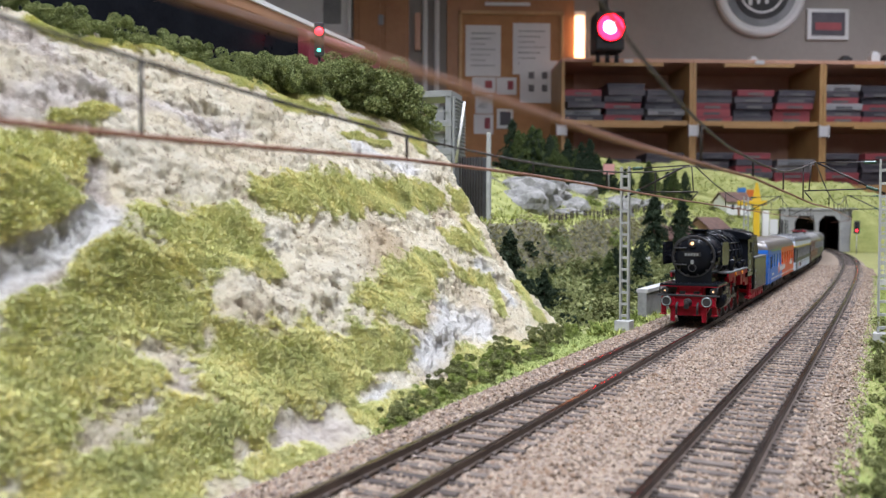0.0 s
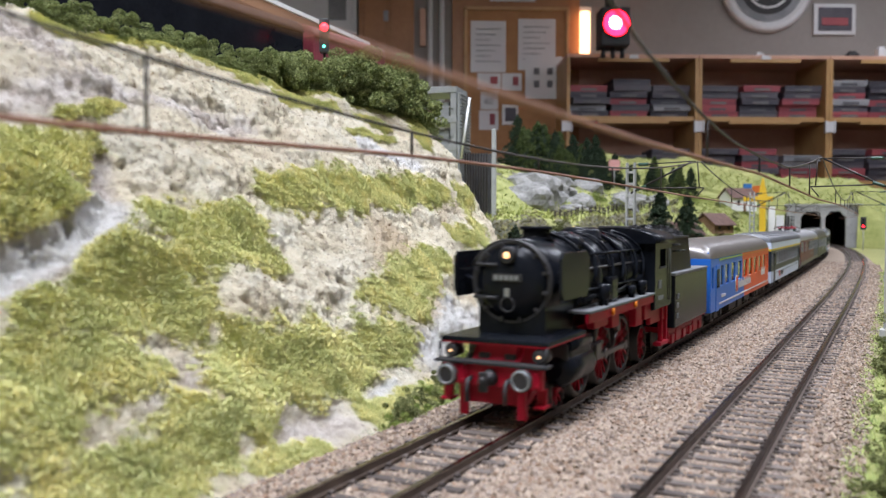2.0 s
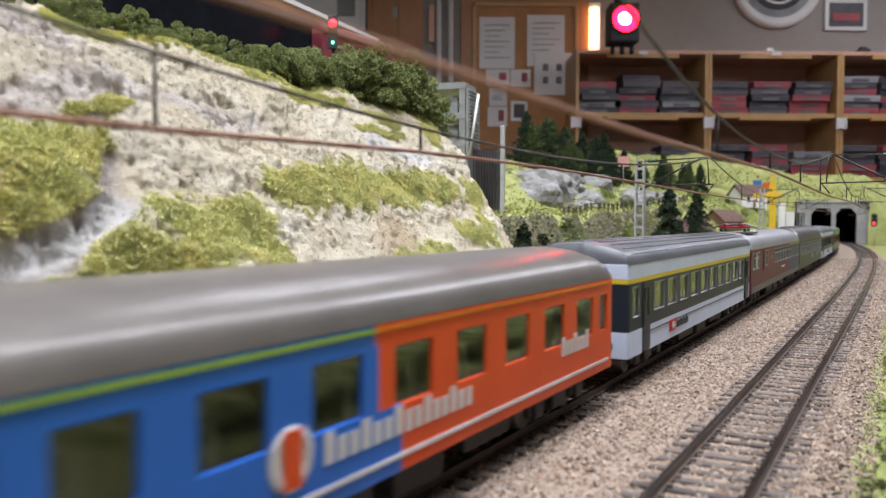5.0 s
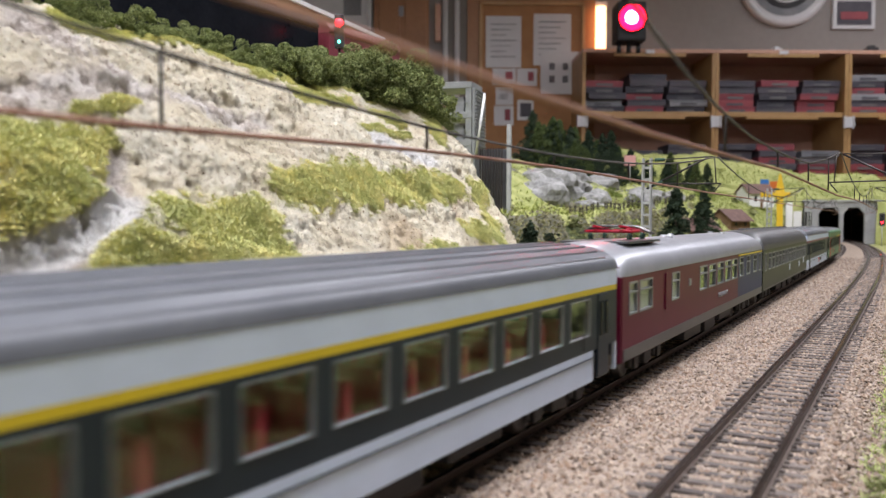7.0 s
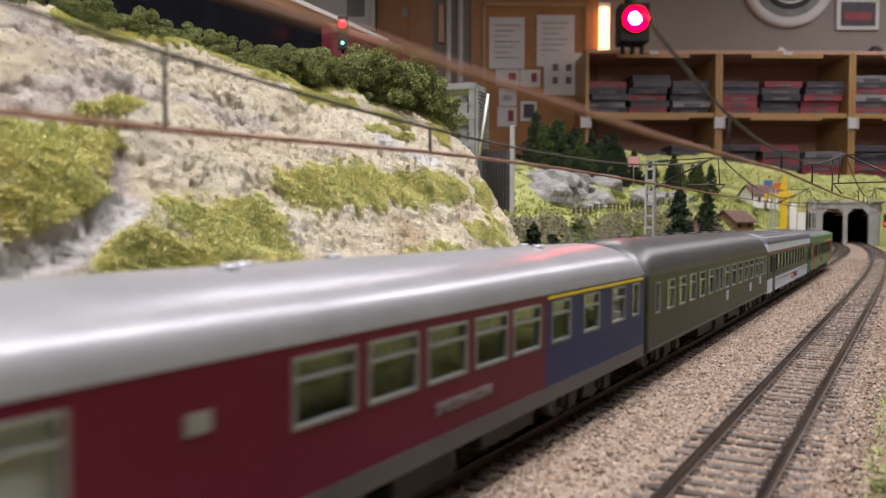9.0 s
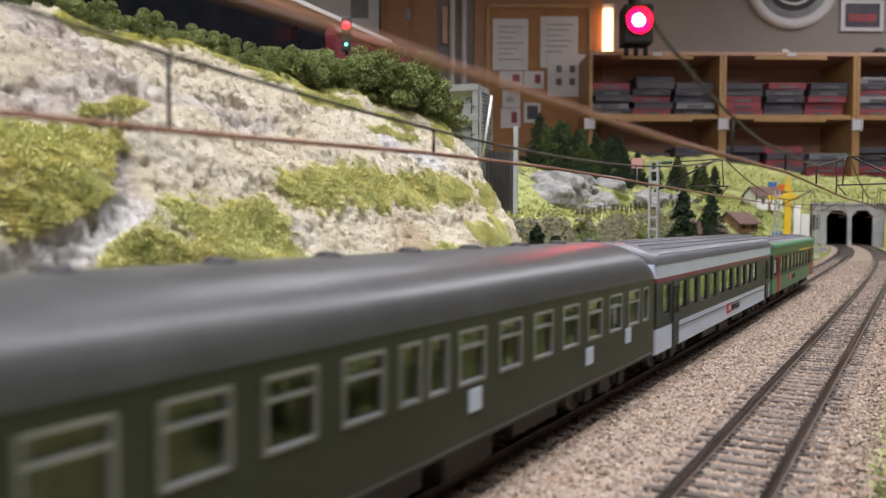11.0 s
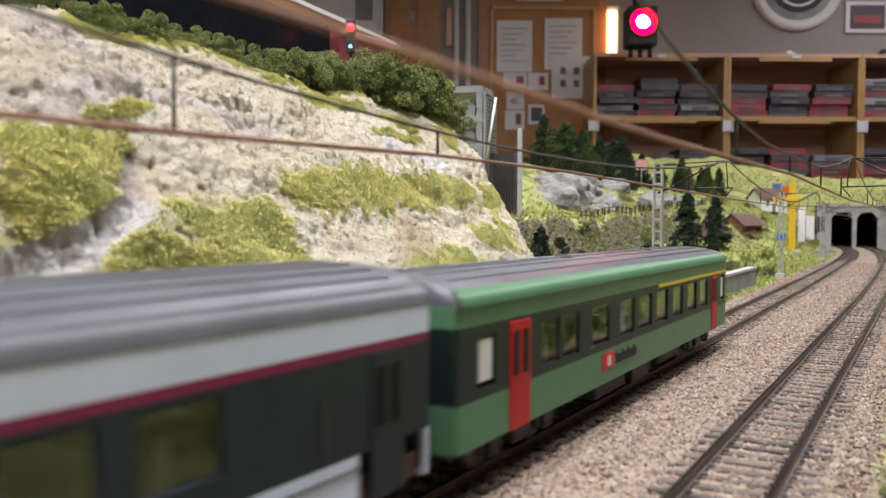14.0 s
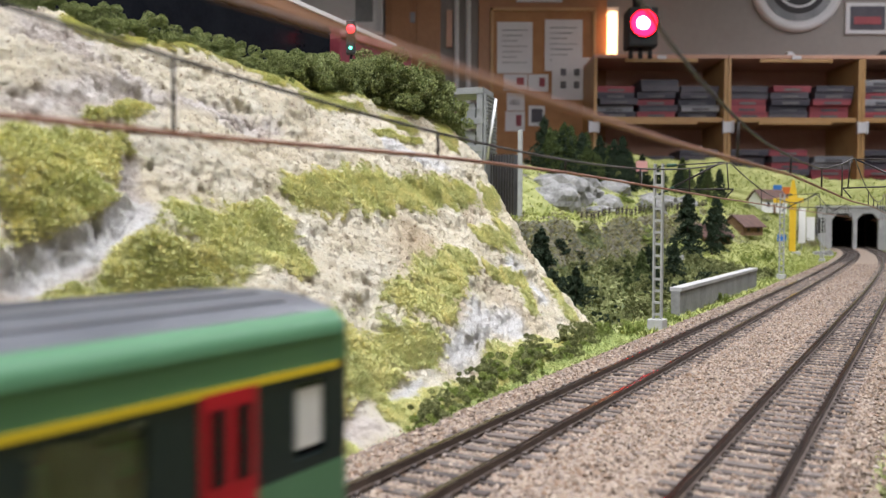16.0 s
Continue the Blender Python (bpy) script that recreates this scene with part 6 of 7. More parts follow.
    for i in range(roof_ribs):
        a = math.pi * (i + 1.2) / (roof_ribs + 1.4)
        y, z = side_w * math.cos(a), eave + (top - eave) * math.sin(a) ** 0.8
        bm = bmesh.new()
        rod(bm, (-h + 0.007, y, z), (h - 0.007, y, z), 0.00045, seg=6)
        part("roof_rib", bm, M[roof], t)
    for v, sd in vents:
        bm = bmesh.new()
        lathe(bm, (X(v), sd * 0.0, top - 0.0012), (0, 0, 1), [(0, 0.0026), (0.0014, 0.0026), (0.0020, 0.0016)], 14)
        part("roof_vent", bm, M["black2"], t, "dark roof vent")
    # ends with gangway
    for sgn in (-1, 1):
        bm = bmesh.new()
        box(bm, min(sgn * (h - 0.001), sgn * (h - 0.0022)), max(sgn * (h - 0.001), sgn * (h - 0.0022)), -side_w + 0.0006, side_w - 0.0006, skirt, eave + 0.003, 0.0003)
        part("end_wall", bm, M[ends or "c_dkgreen"], t)
        for z0, z1, runs in bands:
            pt = (min(runs) if sgn > 0 else max(runs))[2]
            e = sorted((sgn * (h - 0.0009), sgn * (h + 0.0001)))
            for y in (-1, 1):
                bm = bmesh.new()
                box(bm, e[0], e[1], *sorted((y * 0.0076, y * (side_w + 0.0003))), mm(z0), mm(z1), 0.0002)
                part("end_panel", bm, M[pt], t)
            if z0 > 30.5:
                bm = bmesh.new()
                box(bm, e[0], e[1], -0.0075, 0.0075, max(mm(z0), 0.0346), mm(z1)) if mm(z1) > 0.0348 else box(bm, e[0], e[1] - 0.0001, -0.0075, 0.0075, 0.0340, 0.0346)
                part("end_panel", bm, M[pt], t)
        bm = bmesh.new()
        for q in range(4):
            e = sgn * (h + 0.0002 + q * 0.0009)
            box(bm, e - 0.0004, e + 0.0004, -0.0072, 0.0072, 0.0125, 0.0345, 0.0003)
        part("gangway_bellows", bm, M["cushion"], t, "black rubber gangway bellows")
        buffers(t, sgn * (h + 0.0050), sgn)
    # floor, seats, underframe
    bm = bmesh.new()
    box(bm, -h + 0.002, h - 0.002, -side_w + 0.0007, side_w - 0.0007, skirt - 0.001, skirt + 0.003)
    part("floor", bm, M["floor_brown"], t)
    n = int((full - 50) / 9.5)
    for i in range(n):
        for y in (-0.0095, 0.0095):
            bm = bmesh.new()
            xx = X(26 + i * 9.5)
            box(bm, xx - 0.0011, xx + 0.0011, y - 0.005, y + 0.005, skirt + 0.003, 0.0262, 0.0004)
            box(bm, xx - 0.0036, xx, y - 0.005, y + 0.005, skirt + 0.003, 0.0175, 0.0004)
            part("seat", bm, M[seats], t)
    bm = bmesh.new()
    box(bm, -h + 0.003, h - 0.003, -0.0135, 0.0135, 0.0072, 0.0086)
    part("underframe", bm, M["black2"], t)
    for a, w, d in ((0.36, 0.11, 0.0042), (0.50, 0.08, 0.0052), (0.62, 0.10, 0.0036)):
        bm = bmesh.new()
        box(bm, X(full * (a + w)), X(full * a), -0.0125, 0.0125, 0.0086 - d - 0.0014, 0.0072, 0.0005)
        part("underfloor_box", bm, M["black2"], t)
    for v in (full * 0.15, full * 0.85):
        bogie(t, X(v))
    return t


def mark(t, L, x0, x1, z0, z1, mt, name="mark", label="", both=False, side=0.0160):
    for y in ((1, -1) if both else (1,)):
        bm = bmesh.new()
        box(bm, L / 2 - mm(x1), L / 2 - mm(x0), y * (side + 0.0006) - 0.00015, y * (side + 0.0006) + 0.00015, mm(z0), mm(z1))
        part(name, bm, M[mt], t, label)


def lettering(t, L, x0, x1, z, height, mt, count):
    """Unreadable lettering as plain bars."""
    w = (x1 - x0) / count
    for i in range(count):
        mark(t, L, x0 + i * w, x0 + i * w + w * 0.62, z, z + height * (1 if i % 3 else 1.35), mt, "letter_bar")


VEH = []


def put(ob, a, b):
    VEH.append((ob, (a + b) / 2, b - a))


# blue and orange coach with a swung colour break
a, b = 0.213, 0.431
L = b - a
f = L * 1000
wins = [(5.5, 4), (31, 8), (46, 11)] + [(66 + 21.5 * i, 12.5) for i in range(7)] + [(210, 6)]
c = coach("blue and orange passenger coach with grey roof", L, "r_brown",
          [(9.0, 20.0, [(1, 105, "c_blue"), (105, f - 1, "c_orange")]), (20.0, 30.5, [(1, 98, "c_blue"), (98, f - 1, "c_orange")]), (30.5, 34.0, [(1, 97, "c_blue"), (97, f - 1, "c_orange")])],
          wins, doors=((18, 8.5, "c_blue"),), ends="c_blue", seats="seat_brown", frames=False, eave=0.0338, top=0.0428)
mark(c, L, 22, 97, 32.5, 33.2, "stripe_lime", "stripe", both=True)
mark(c, L, 97, f - 4, 32.5, 33.2, "amber", "stripe", both=True)
mark(c, L, 22, f - 4, 11.3, 12.0, "white", "stripe", both=True)
bm = bmesh.new()
lathe(bm, (L / 2 - 0.0765, 0.0164, 0.0180), (0, 1, 0), [(0, 0.0045), (0.0004, 0.0045), (0.0004, 0.0033), (0.0002, 0.0033)], 28)
part("emblem", bm, M["white"], c, "round white emblem")
mark(c, L, 74.6, 78.4, 14.0, 22.0, "c_orange", "emblem_figure", side=0.0163)
lettering(c, L, 84, 131, 15.2, 3.4, "white", 15)
lettering(c, L, 178, 198, 17.2, 3.4, "white", 7)
lettering(c, L, 30, 42, 14.2, 1.2, "white", 6)
put(c, a, b)

# light grey coaches with dark window band
def band_coach(label, a, b, stripe, seats, first, frames, logo):
    L = b - a
    f = L * 1000
    d = 5 if stripe == "c_yellow" else 0   # this one has a shorter vestibule
    wins = [(13.5 - d, 8)] + [(first + i * (18.9 if stripe == "c_yellow" else 17.1), 14.4 if stripe == "c_yellow" else 12) for i in range(10)]
    c = coach(label, L, "r_grey", [(8.2, 16.2, [(30 - d, f - 20, "c_white"), (1, 21 - d, "c_white")]), (16.2, 30.8, [(1, f - 1, "c_dkgreen")]), (30.8, 32.2, [(1, f - 1, stripe)]), (32.2, 36.8, [(1, f - 1, "c_white")])],
              wins, doors=((25.5 - d, 9, "c_dkgreen"), (f - 12.5, 9, "c_dkgreen")), roof_ribs=9, seats=seats, frames=frames, win_z=(0.0202, 0.0298), eave=0.0366, top=0.0433)
    mark(c, L, 30 - d, f - 20, 14.2, 14.4, "c_dkgreen", "panel_line", both=True)
    mark(c, L, logo, logo + 9, 10.6, 14.6, "sign_red", "emblem", "red emblem field")
    mark(c, L, logo + 3.6, logo + 5.4, 11.4, 13.8, "white", "emblem_figure", side=0.0163)
    mark(c, L, logo + 2.4, logo + 6.6, 12.2, 13.0, "white", "emblem_figure", side=0.01635)
    lettering(c, L, logo + 11, logo + 30, 11.0, 2.2, "c_dkgreen", 11)
    for x in (30 - d, f - 20):
        mark(c, L, x - 8.4, x - 8.1, 17, 26, "r_dark", "grab_rail", both=True, side=0.0163)
    if seats == "seat_red":
        bm = bmesh.new()
        box(bm, -L / 2 + 0.03, L / 2 - 0.022, -0.0054, -0.0046, 0.0125, 0.0340)
        part("corridor_wall", bm, M["panel_brown"], c, "reddish brown corridor wall")
    put(c, a, b)
    return c


M["panel_brown"] = paint("coach_panel_brown", (0.46, 0.18, 0.14), 0.6)
band_coach("light grey and dark green coach with yellow stripe", 0.447, 0.684, "c_yellow", "seat_red", 37, True, 52)

# dining car with a pantograph
a, b = 0.6877, 0.957
L = b - a
f = L * 1000
wins = [(12, 9), (26, 15), (64.5, 11), (111, 14.5), (128.5, 14.5), (146, 14.5), (163.5, 14.5), (180.5, 14.5), (200, 12), (221, 12), (243, 12), (259.5, 7)]
c = coach("wine red and navy dining coach with silver roof and pantograph", L, "r_silver",
          [(9.0, 20.0, [(1, 191, "c_wine"), (191, f - 1, "c_navy")]), (20.0, 33.0, [(1, 191, "c_wine"), (191, f - 1, "c_navy")]), (33.0, 33.7, [(1, 191, "c_wine"), (191, f - 1, "c_navy")])],
          wins, ends="c_wine", seats="seat_brown", frames="split", eave=0.0335, top=0.0433, win_z=(0.0220, 0.0318))
mark(c, L, 49.5, 52.5, 20, 32, "c_wine", "hatch", both=True, side=0.0162)
for x, w in ((12, 8), (26, 14), (64.5, 10)):
    mark(c, L, x - w / 2, x + w / 2, 22.4, 31.2, "white", "window_blind", "pale window blind", side=0.0150)
mark(c, L, 85, 89, 25.5, 28, "frame_alu", "vent_grille")
mark(c, L, 192, f - 3, 32.3, 33.0, "c_yellow", "stripe", both=True)
mark(c, L, 2, f - 2, 9.2, 12.6, "r_dark", "sill", both=True)
txt = bpy.data.curves.new("lettering", "FONT")
txt.body, txt.size, txt.extrude, txt.align_x = "SPEISEWAGEN", 0.0030, 0.0001, "CENTER"
txt.space_character = 1.15
txt.materials.append(M["frame_alu"])
o = new("lettering", txt)
o.parent = c
o.matrix_basis = Matrix.Translation((L / 2 - 0.152, 0.0168, 0.0165)) @ Matrix.Rotation(math.pi, 4, "Z") @ Matrix.Rotation(math.pi / 2, 4, "X")
pan = thing_part("pantograph", c, pose(L / 2 - 0.046, 0, 0.0424) @ Matrix.Diagonal((0.85, 0.9, 0.82, 1)))
bm = bmesh.new()
box(bm, -0.020, 0.026, -0.0125, 0.0125, 0.0, 0.0010, 0.0003)
part("roof_platform", bm, M["r_dark"], pan, "dark roof platform")
for x in (-0.012, 0.006):
    for y in (-0.0075, 0.0075):
        bm = bmesh.new()
        lathe(bm, (x, y, 0.0012), (0, 0, 1), [(0.0, 0.0012), (0.0008, 0.0008), (0.0012, 0.0013), (0.0022, 0.0007), (0.0030, 0.0007)], 10)
        part("insulator", bm, M["insul"], pan)
for nm, q in (("base_frame", [((-0.013, -0.0085, 0.0045), (0.008, -0.0085, 0.0045)), ((-0.013, 0.0085, 0.0045), (0.008, 0.0085, 0.0045)), ((-0.013, -0.0085, 0.0045), (-0.013, 0.0085, 0.0045)), ((0.008, -0.0085, 0.0045), (0.008, 0.0085, 0.0045))]),
              ("lower_arm", [((0.007, -0.006, 0.0048), (-0.015, -0.005, 0.0066)), ((0.007, 0.006, 0.0048), (-0.015, 0.005, 0.0066)), ((-0.012, -0.006, 0.0048), (0.010, -0.005, 0.0066)), ((-0.012, 0.006, 0.0048), (0.010, 0.005, 0.0066))])):
    for p0, p1 in q:
        bm = bmesh.new()
        rod(bm, p0, p1, 0.0006, seg=8)
        part(nm, bm, M["red"], pan, "red pantograph tube")
for x in (-0.004, -0.001):
    bm = bmesh.new()
    pts = [Vector((x, y, 0.0066 - 0.003 * max(0, abs(y) - 0.008) / 0.006)) for y in np.linspace(-0.014, 0.014, 13)]
    tube(bm, pts, 0.0005)
    part("contact_strip", bm, M["steel"], pan)
for v, y in ((105, 0.004), (112, 0.0), (140, -0.004), (215, 0.004), (222, -0.003)):
    bm = bmesh.new()
    lathe(bm, (L / 2 - mm(v), y, 0.0423), (0, 0, 1), [(0, 0.0016), (0.0012, 0.0016), (0.0016, 0.001)], 10)
    part("roof_vent", bm, M["r_silver"], c)
put(c, a, b)

# olive express coach
a, b = 0.960, 1.212
L = b - a
f = L * 1000
wins = [(12, 6)] + [(29 + 16.5 * i, 10.8) for i in range(5)] + [(108, 7), (117, 7)] + [(129.5 + 16.75 * i, 10.8) for i in range(7)] + [(242, 6)]
c = coach("olive green express coach with dark rounded roof", L, "r_dark", [(9.0, 20.0, [(1, f - 1, "c_olive")]), (20.0, 32.8, [(1, f - 1, "c_olive")])],
          wins, ends="c_olive", seats="seat_brown", frames="split", eave=0.0326, top=0.0441, win_z=(0.0203, 0.0305), vents=[(v, 0) for v in range(30, 240, 26)])
for x, z in ((190, 14.5), (222, 16), (128, 15)):
    mark(c, L, x, x + 5, z, z + 4.2, "c_white", "placard")
mark(c, L, 3, f - 3, 9.6, 10.0, "r_dark", "sill", both=True)
put(c, a, b)

band_coach("light grey and dark coach with dark red stripe", 1.213, 1.455, "c_magenta", "seat_brown", 35, False, 116)

# green coach with red doors at the end of the train
a, b = 1.464, 1.699
L = b - a
f = L * 1000
wins = [(12, 7.5)] + [(43.5, 10.5), (56, 10.5), (77, 13.5), (99, 13.5), (117, 13.5), (135.5, 13.5), (155, 13.5), (175, 13.5), (193.5, 13.5)] + [(f - 8, 6)]
c = coach("two-tone green coach with red doors, last in the train", L, "r_grey", [(8.6, 17.4, [(1, f - 1, "c_green")]), (17.4, 31.2, [(1, f - 1, "c_bottle")]), (31.2, 35.2, [(1, f - 1, "c_green")])],
          wins, doors=((27, 10, "c_doorred"), (f - 23, 9, "c_doorred")), roof_ribs=7, seats="seat_brown", frames=False, ends="c_bottle", win_z=(0.0192, 0.0292), vents=((92, 0), (172, 0)), eave=0.0350, top=0.0406)
for y in (-1, 1):   # green shoulder that rounds over into the roof
    bm = bmesh.new()
    rows = [[bm.verts.new((x, y * (0.0168 * math.cos(q) + 0.0002), 0.0350 + 0.0057 * math.sin(q) ** 0.8)) for q in np.linspace(0.0, 0.50, 7)] for x in (-L / 2 + 0.001, L / 2 - 0.001)]
    for k in range(6):
        fc = bm.faces.new((rows[0][k], rows[0][k + 1], rows[1][k + 1], rows[1][k]))
        fc.smooth = True
    part("roof_shoulder", bm, M["c_green"], c, "glossy green roof shoulder")
mark(c, L, 131, f - 2, 30.2, 31.2, "c_yellow", "stripe", both=True)
mark(c, L, 78, 87, 12.2, 16.4, "sign_red", "emblem", "red emblem field")
mark(c, L, 81.6, 83.4, 13.0, 15.6, "white", "emblem_figure", side=0.0163)
lettering(c, L, 89, 108, 12.6, 2.4, "c_bottle", 11)
for x in (12, f - 8):
    mark(c, L, x - 2.6, x + 2.6, 20.4, 28.2, "white", "white_blind", "white window blind", side=0.0155)
put(c, a, b)

# ---------------------------------------------------------------- steam locomotive and tender
def locomotive():
    L = 0.142
    t = thing("steam_locomotive", "black steam locomotive with red frame and lit headlamps", "locomotive")

    def X(v):
        return L / 2 - mm(5.5 + v * 0.961)

    def b(name, x0, x1, y0, y1, z0, z1, mt, bev=0.0003, label=""):
        bm = bmesh.new()
        box(bm, X(x1), X(x0), mm(y0), mm(y1), mm(z0), mm(z1), bev)
        return part(name, bm, M[mt], t, label)
    buffers(t, X(0), 1, True)
    b("buffer_beam", 5.5, 7.5, -13.8, 13.8, 9.2, 14.6, "red", label="red buffer beam")
    b("beam_step", 4.2, 8.5, -15.4, 15.4, 14.6, 15.4, "black2", 0.0002, "dark footplate over the buffer beam")
    for y in (-10.1, 10.1):
        b("buffer_plate", 4.9, 5.5, y - 3.4, y + 3.4, 9.6, 14.4, "red", 0.0002)
        for dy in (-2.6, 2.6):
            for z in (10.4, 13.6):
                bm = bmesh.new()
                lathe(bm, (X(4.9), mm(y + dy), mm(z)), (1, 0, 0), [(0, 0.00045), (0.0003, 0.0003)], 8)
                part("bolt", bm, M["red"], t)
    for y in (-5.2, 5.2):   # brake hoses
        bm = bmesh.new()
        tube(bm, [(X(5.4), mm(y), 0.0112), (X(3.2), mm(y), 0.0108), (X(2.4), mm(y), 0.0085), (X(2.8), mm(y), 0.0055)], 0.0006, 8)
        part("brake_hose", bm, M["black2"], t, "black brake hose")
    for s in (-1, 1):   # guard irons and steps under the beam
        b("guard_iron", 6.5, 8.0, *sorted((s * 6.8, s * 9.2)), 1.2, 9.4, "red", 0.0003)
        b("front_step", 6.0, 10.5, *sorted((s * 11.4, s * 14.4)), 4.6, 5.3, "red", 0.0002)
        b("step_hanger", 7.6, 8.6, *sorted((s * 11.6, s * 14.2)), 5.3, 9.4, "red", 0.0002)
        bm = bmesh.new()
        rod(bm, (X(6.2), s * 0.0146, 0.0154), (X(6.2), s * 0.0146, 0.0196), 0.00035, seg=6)
        part("handrail", bm, M["black2"], t)
    bm = bmesh.new()
    prism(bm, [(-10.5e-3, 9.2e-3), (-8e-3, 4.4e-3), (8e-3, 4.4e-3), (10.5e-3, 9.2e-3)], X(13), X(8.2), "x")
    part("front_skirt", bm, M["red"], t, "red front skirt")
    bm = bmesh.new()
    prism(bm, [(X(9.0), 0.0150), (X(16.0), 0.0150), (X(16.0), 0.0193), (X(12.5), 0.0193)], -0.0068, 0.0068, "y")
    part("front_plate", bm, M["red"], t, "red sloping front frame plate")
    # black blocks on the plate stand in for its shaded holes
    for y in (-3.6, 3.6):
        b("frame_hatch", 9.4, 11.6, y - 1.6, y + 1.6, 15.2, 17.0, "black2", 0.0004)
    bm = bmesh.new()
    lathe(bm, (X(5.5), 0, 0.0115), (1, 0, 0), [(0, 0.0022), (0.002, 0.0018), (0.0024, 0.0008), (0.006, 0.0008)], 12)
    box(bm, X(1.5), X(0.6), -0.0012, 0.0012, 0.0085, 0.0135, 0.0003)
    part("coupler_hook", bm, M["black2"], t)
    b("front_deck", 7.0, 37, -14.8, 14.8, 19.8, 21.0, "black")
    b("deck_edge", 7.2, 37, -14.7, 14.7, 19.35, 19.8, "red", 0.0001)
    b("frame", 10, 138, -5.5, 5.5, 4.5, 19.3, "red", label="red locomotive frame")
    b("saddle", 19, 42, -9.5, 9.5, 20, 29, "black")
    for s in (-1, 1):   # cylinder block that hangs from the deck
        b("cylinder_block", 24, 43.5, *sorted((s * 5.6, s * 14.6)), 11.0, 19.3, "black", 0.0014, "black cylinder block")
        b("cylinder_cover", 22.6, 24, *sorted((s * 8.6, s * 14.4)), 13.6, 18.8, "black2", 0.0010)
    for s in (-1, 1):
        bm = bmesh.new()
        lathe(bm, (X(44), s * 0.0112, 0.0116), (1, 0, 0), [(0, 0.0026), (0.0008, 0.0047), (0.0195, 0.0047), (0.0203, 0.0040), (0.0216, 0.002)], 24)
        rod(bm, (X(43), s * 0.0128, 0.0178), (X(24), s * 0.0128, 0.0178), 0.0022, seg=16)
        part("cylinder", bm, M["black"], t, "black steam cylinder")
        y0, y1 = sorted((s * 9.0, s * 16.0))
        b("running_board", 37, 113, y0, y1, 25.2, 26.0, "boardtop", 0.0002, "grey topped running board")
        y0, y1 = sorted((s * 14.6, s * 15.6))
        b("valance", 37, 113, y0, y1, 22.6, 25.2, "red", 0.0002, "red running board valance")
        for v in (60, 86):
            bm = bmesh.new()
            lathe(bm, (X(v), s * 0.0156, 0.0240), (0, s, 0), [(0, 0.0011), (0.0006, 0.0011), (0.0008, 0.0006)], 12)
            part("lubricator", bm, M["amber"], t, "small amber cap")
        for v0, v1, z0, z1 in ((46, 60, 20.0, 23), (64, 72, 18.5, 23), (92, 100, 16, 23), (104, 113, 17, 23)):
            y0, y1 = sorted((s * 12.0, s * 14.4))
            b("bracket", v0, v1, y0, y1, z0, z1, "red", 0.0004, "red frame bracket")
        y0, y1 = sorted((s * 11.5, s * 13.0))
        b("slide_bar", 35, 60, y0, y1, 14.2, 15.4, "steel", 0.0002)
        b("crosshead", 50, 55, *sorted((s * 11, s * 14)), 10.6, 15.4, "steel", 0.0003)
        # smoke deflector
        bm = bmesh.new()
        prism(bm, [(X(17), 0.0305), (X(15.5), 0.0325), (X(15.5), 0.0410), (X(17), 0.0426), (X(36), 0.0426), (X(38), 0.0408), (X(38), 0.0322), (X(36), 0.0305)], *sorted((s * 0.0145, s * 0.0153)), "y")
        part("smoke_deflector", bm, M["black"], t, "black smoke deflector plate")
        for v in (22, 35):
            bm = bmesh.new()
            rod(bm, (X(v), s * 0.0105, 0.034), (X(v), s * 0.0150, 0.036), 0.0005, seg=6)
            part("stay", bm, M["black"], t)
        # lower headlamps
        bm = bmesh.new()
        lathe(bm, (X(12), s * 0.0122, 0.0172), (1, 0, 0), [(0, 0.0019), (0.004, 0.0019), (0.0046, 0.0015)], 16)
        part("lamp_body", bm, M["black2"], t)
        bm = bmesh.new()
        lathe(bm, (X(7.5), s * 0.0122, 0.0172), (1, 0, 0), [(0, 0.0005), (0.0005, 0.0003)], 14)
        part("headlamp", bm, M["headlamp"], t, "lit warm lower headlamp")
        bm = bmesh.new()
        rod(bm, (X(24), s * 0.0118, 0.0372), (X(112), s * 0.0118, 0.0372), 0.00035, seg=6)
        part("handrail", bm, M["steel"], t)
        bm = bmesh.new()
        pts = [(42, 28.5), (60, 29.5), (80, 29.0), (95, 31), (110, 32)]
        tube(bm, [(X(p), s * 0.0122, mm(q)) for p, q in pts], 0.0008, 8)
        part("steam_pipe", bm, M["black"], t)
        b("pump", 66, 74, *sorted((s * 10.5, s * 13.6)), 26, 34, "black", 0.0012)
        b("cab_step", 124, 136, *sorted((s * 12.5, s * 15.5)), 5.5, 7.0, "red")
        b("cab_ladder", 127, 128.2, *sorted((s * 13.5, s * 15.2)), 6, 20, "red", 0.0002)
        b("cab_ladder", 134, 135.2, *sorted((s * 13.5, s * 15.2)), 6, 20, "red", 0.0002)
        b("rear_frame", 112, 139, *sorted((s * 12.8, s * 14.4)), 14.5, 20, "red", 0.0005)
    # boiler
    bm = bmesh.new()
    lathe(bm, (X(113), 0, 0.0346), (1, 0, 0), [(0, 0.0124), (0.0288, 0.0122), (0.0289, 0.0118), (0.0653, 0.0114), (0.0654, 0.0115), (0.0890, 0.0115), (0.0898, 0.0108)], 48)
    part("boiler", bm, M["black"], t, "black riveted boiler")
    bm = bmesh.new()
    lathe(bm, (X(19.2), 0, 0.0346), (1, 0, 0), [(0, 0.0100), (0.0006, 0.0098), (0.0020, 0.0071), (0.0029, 0.0033), (0.0031, 0.0008)], 40)
    part("smokebox_door", bm, M["black"], t)
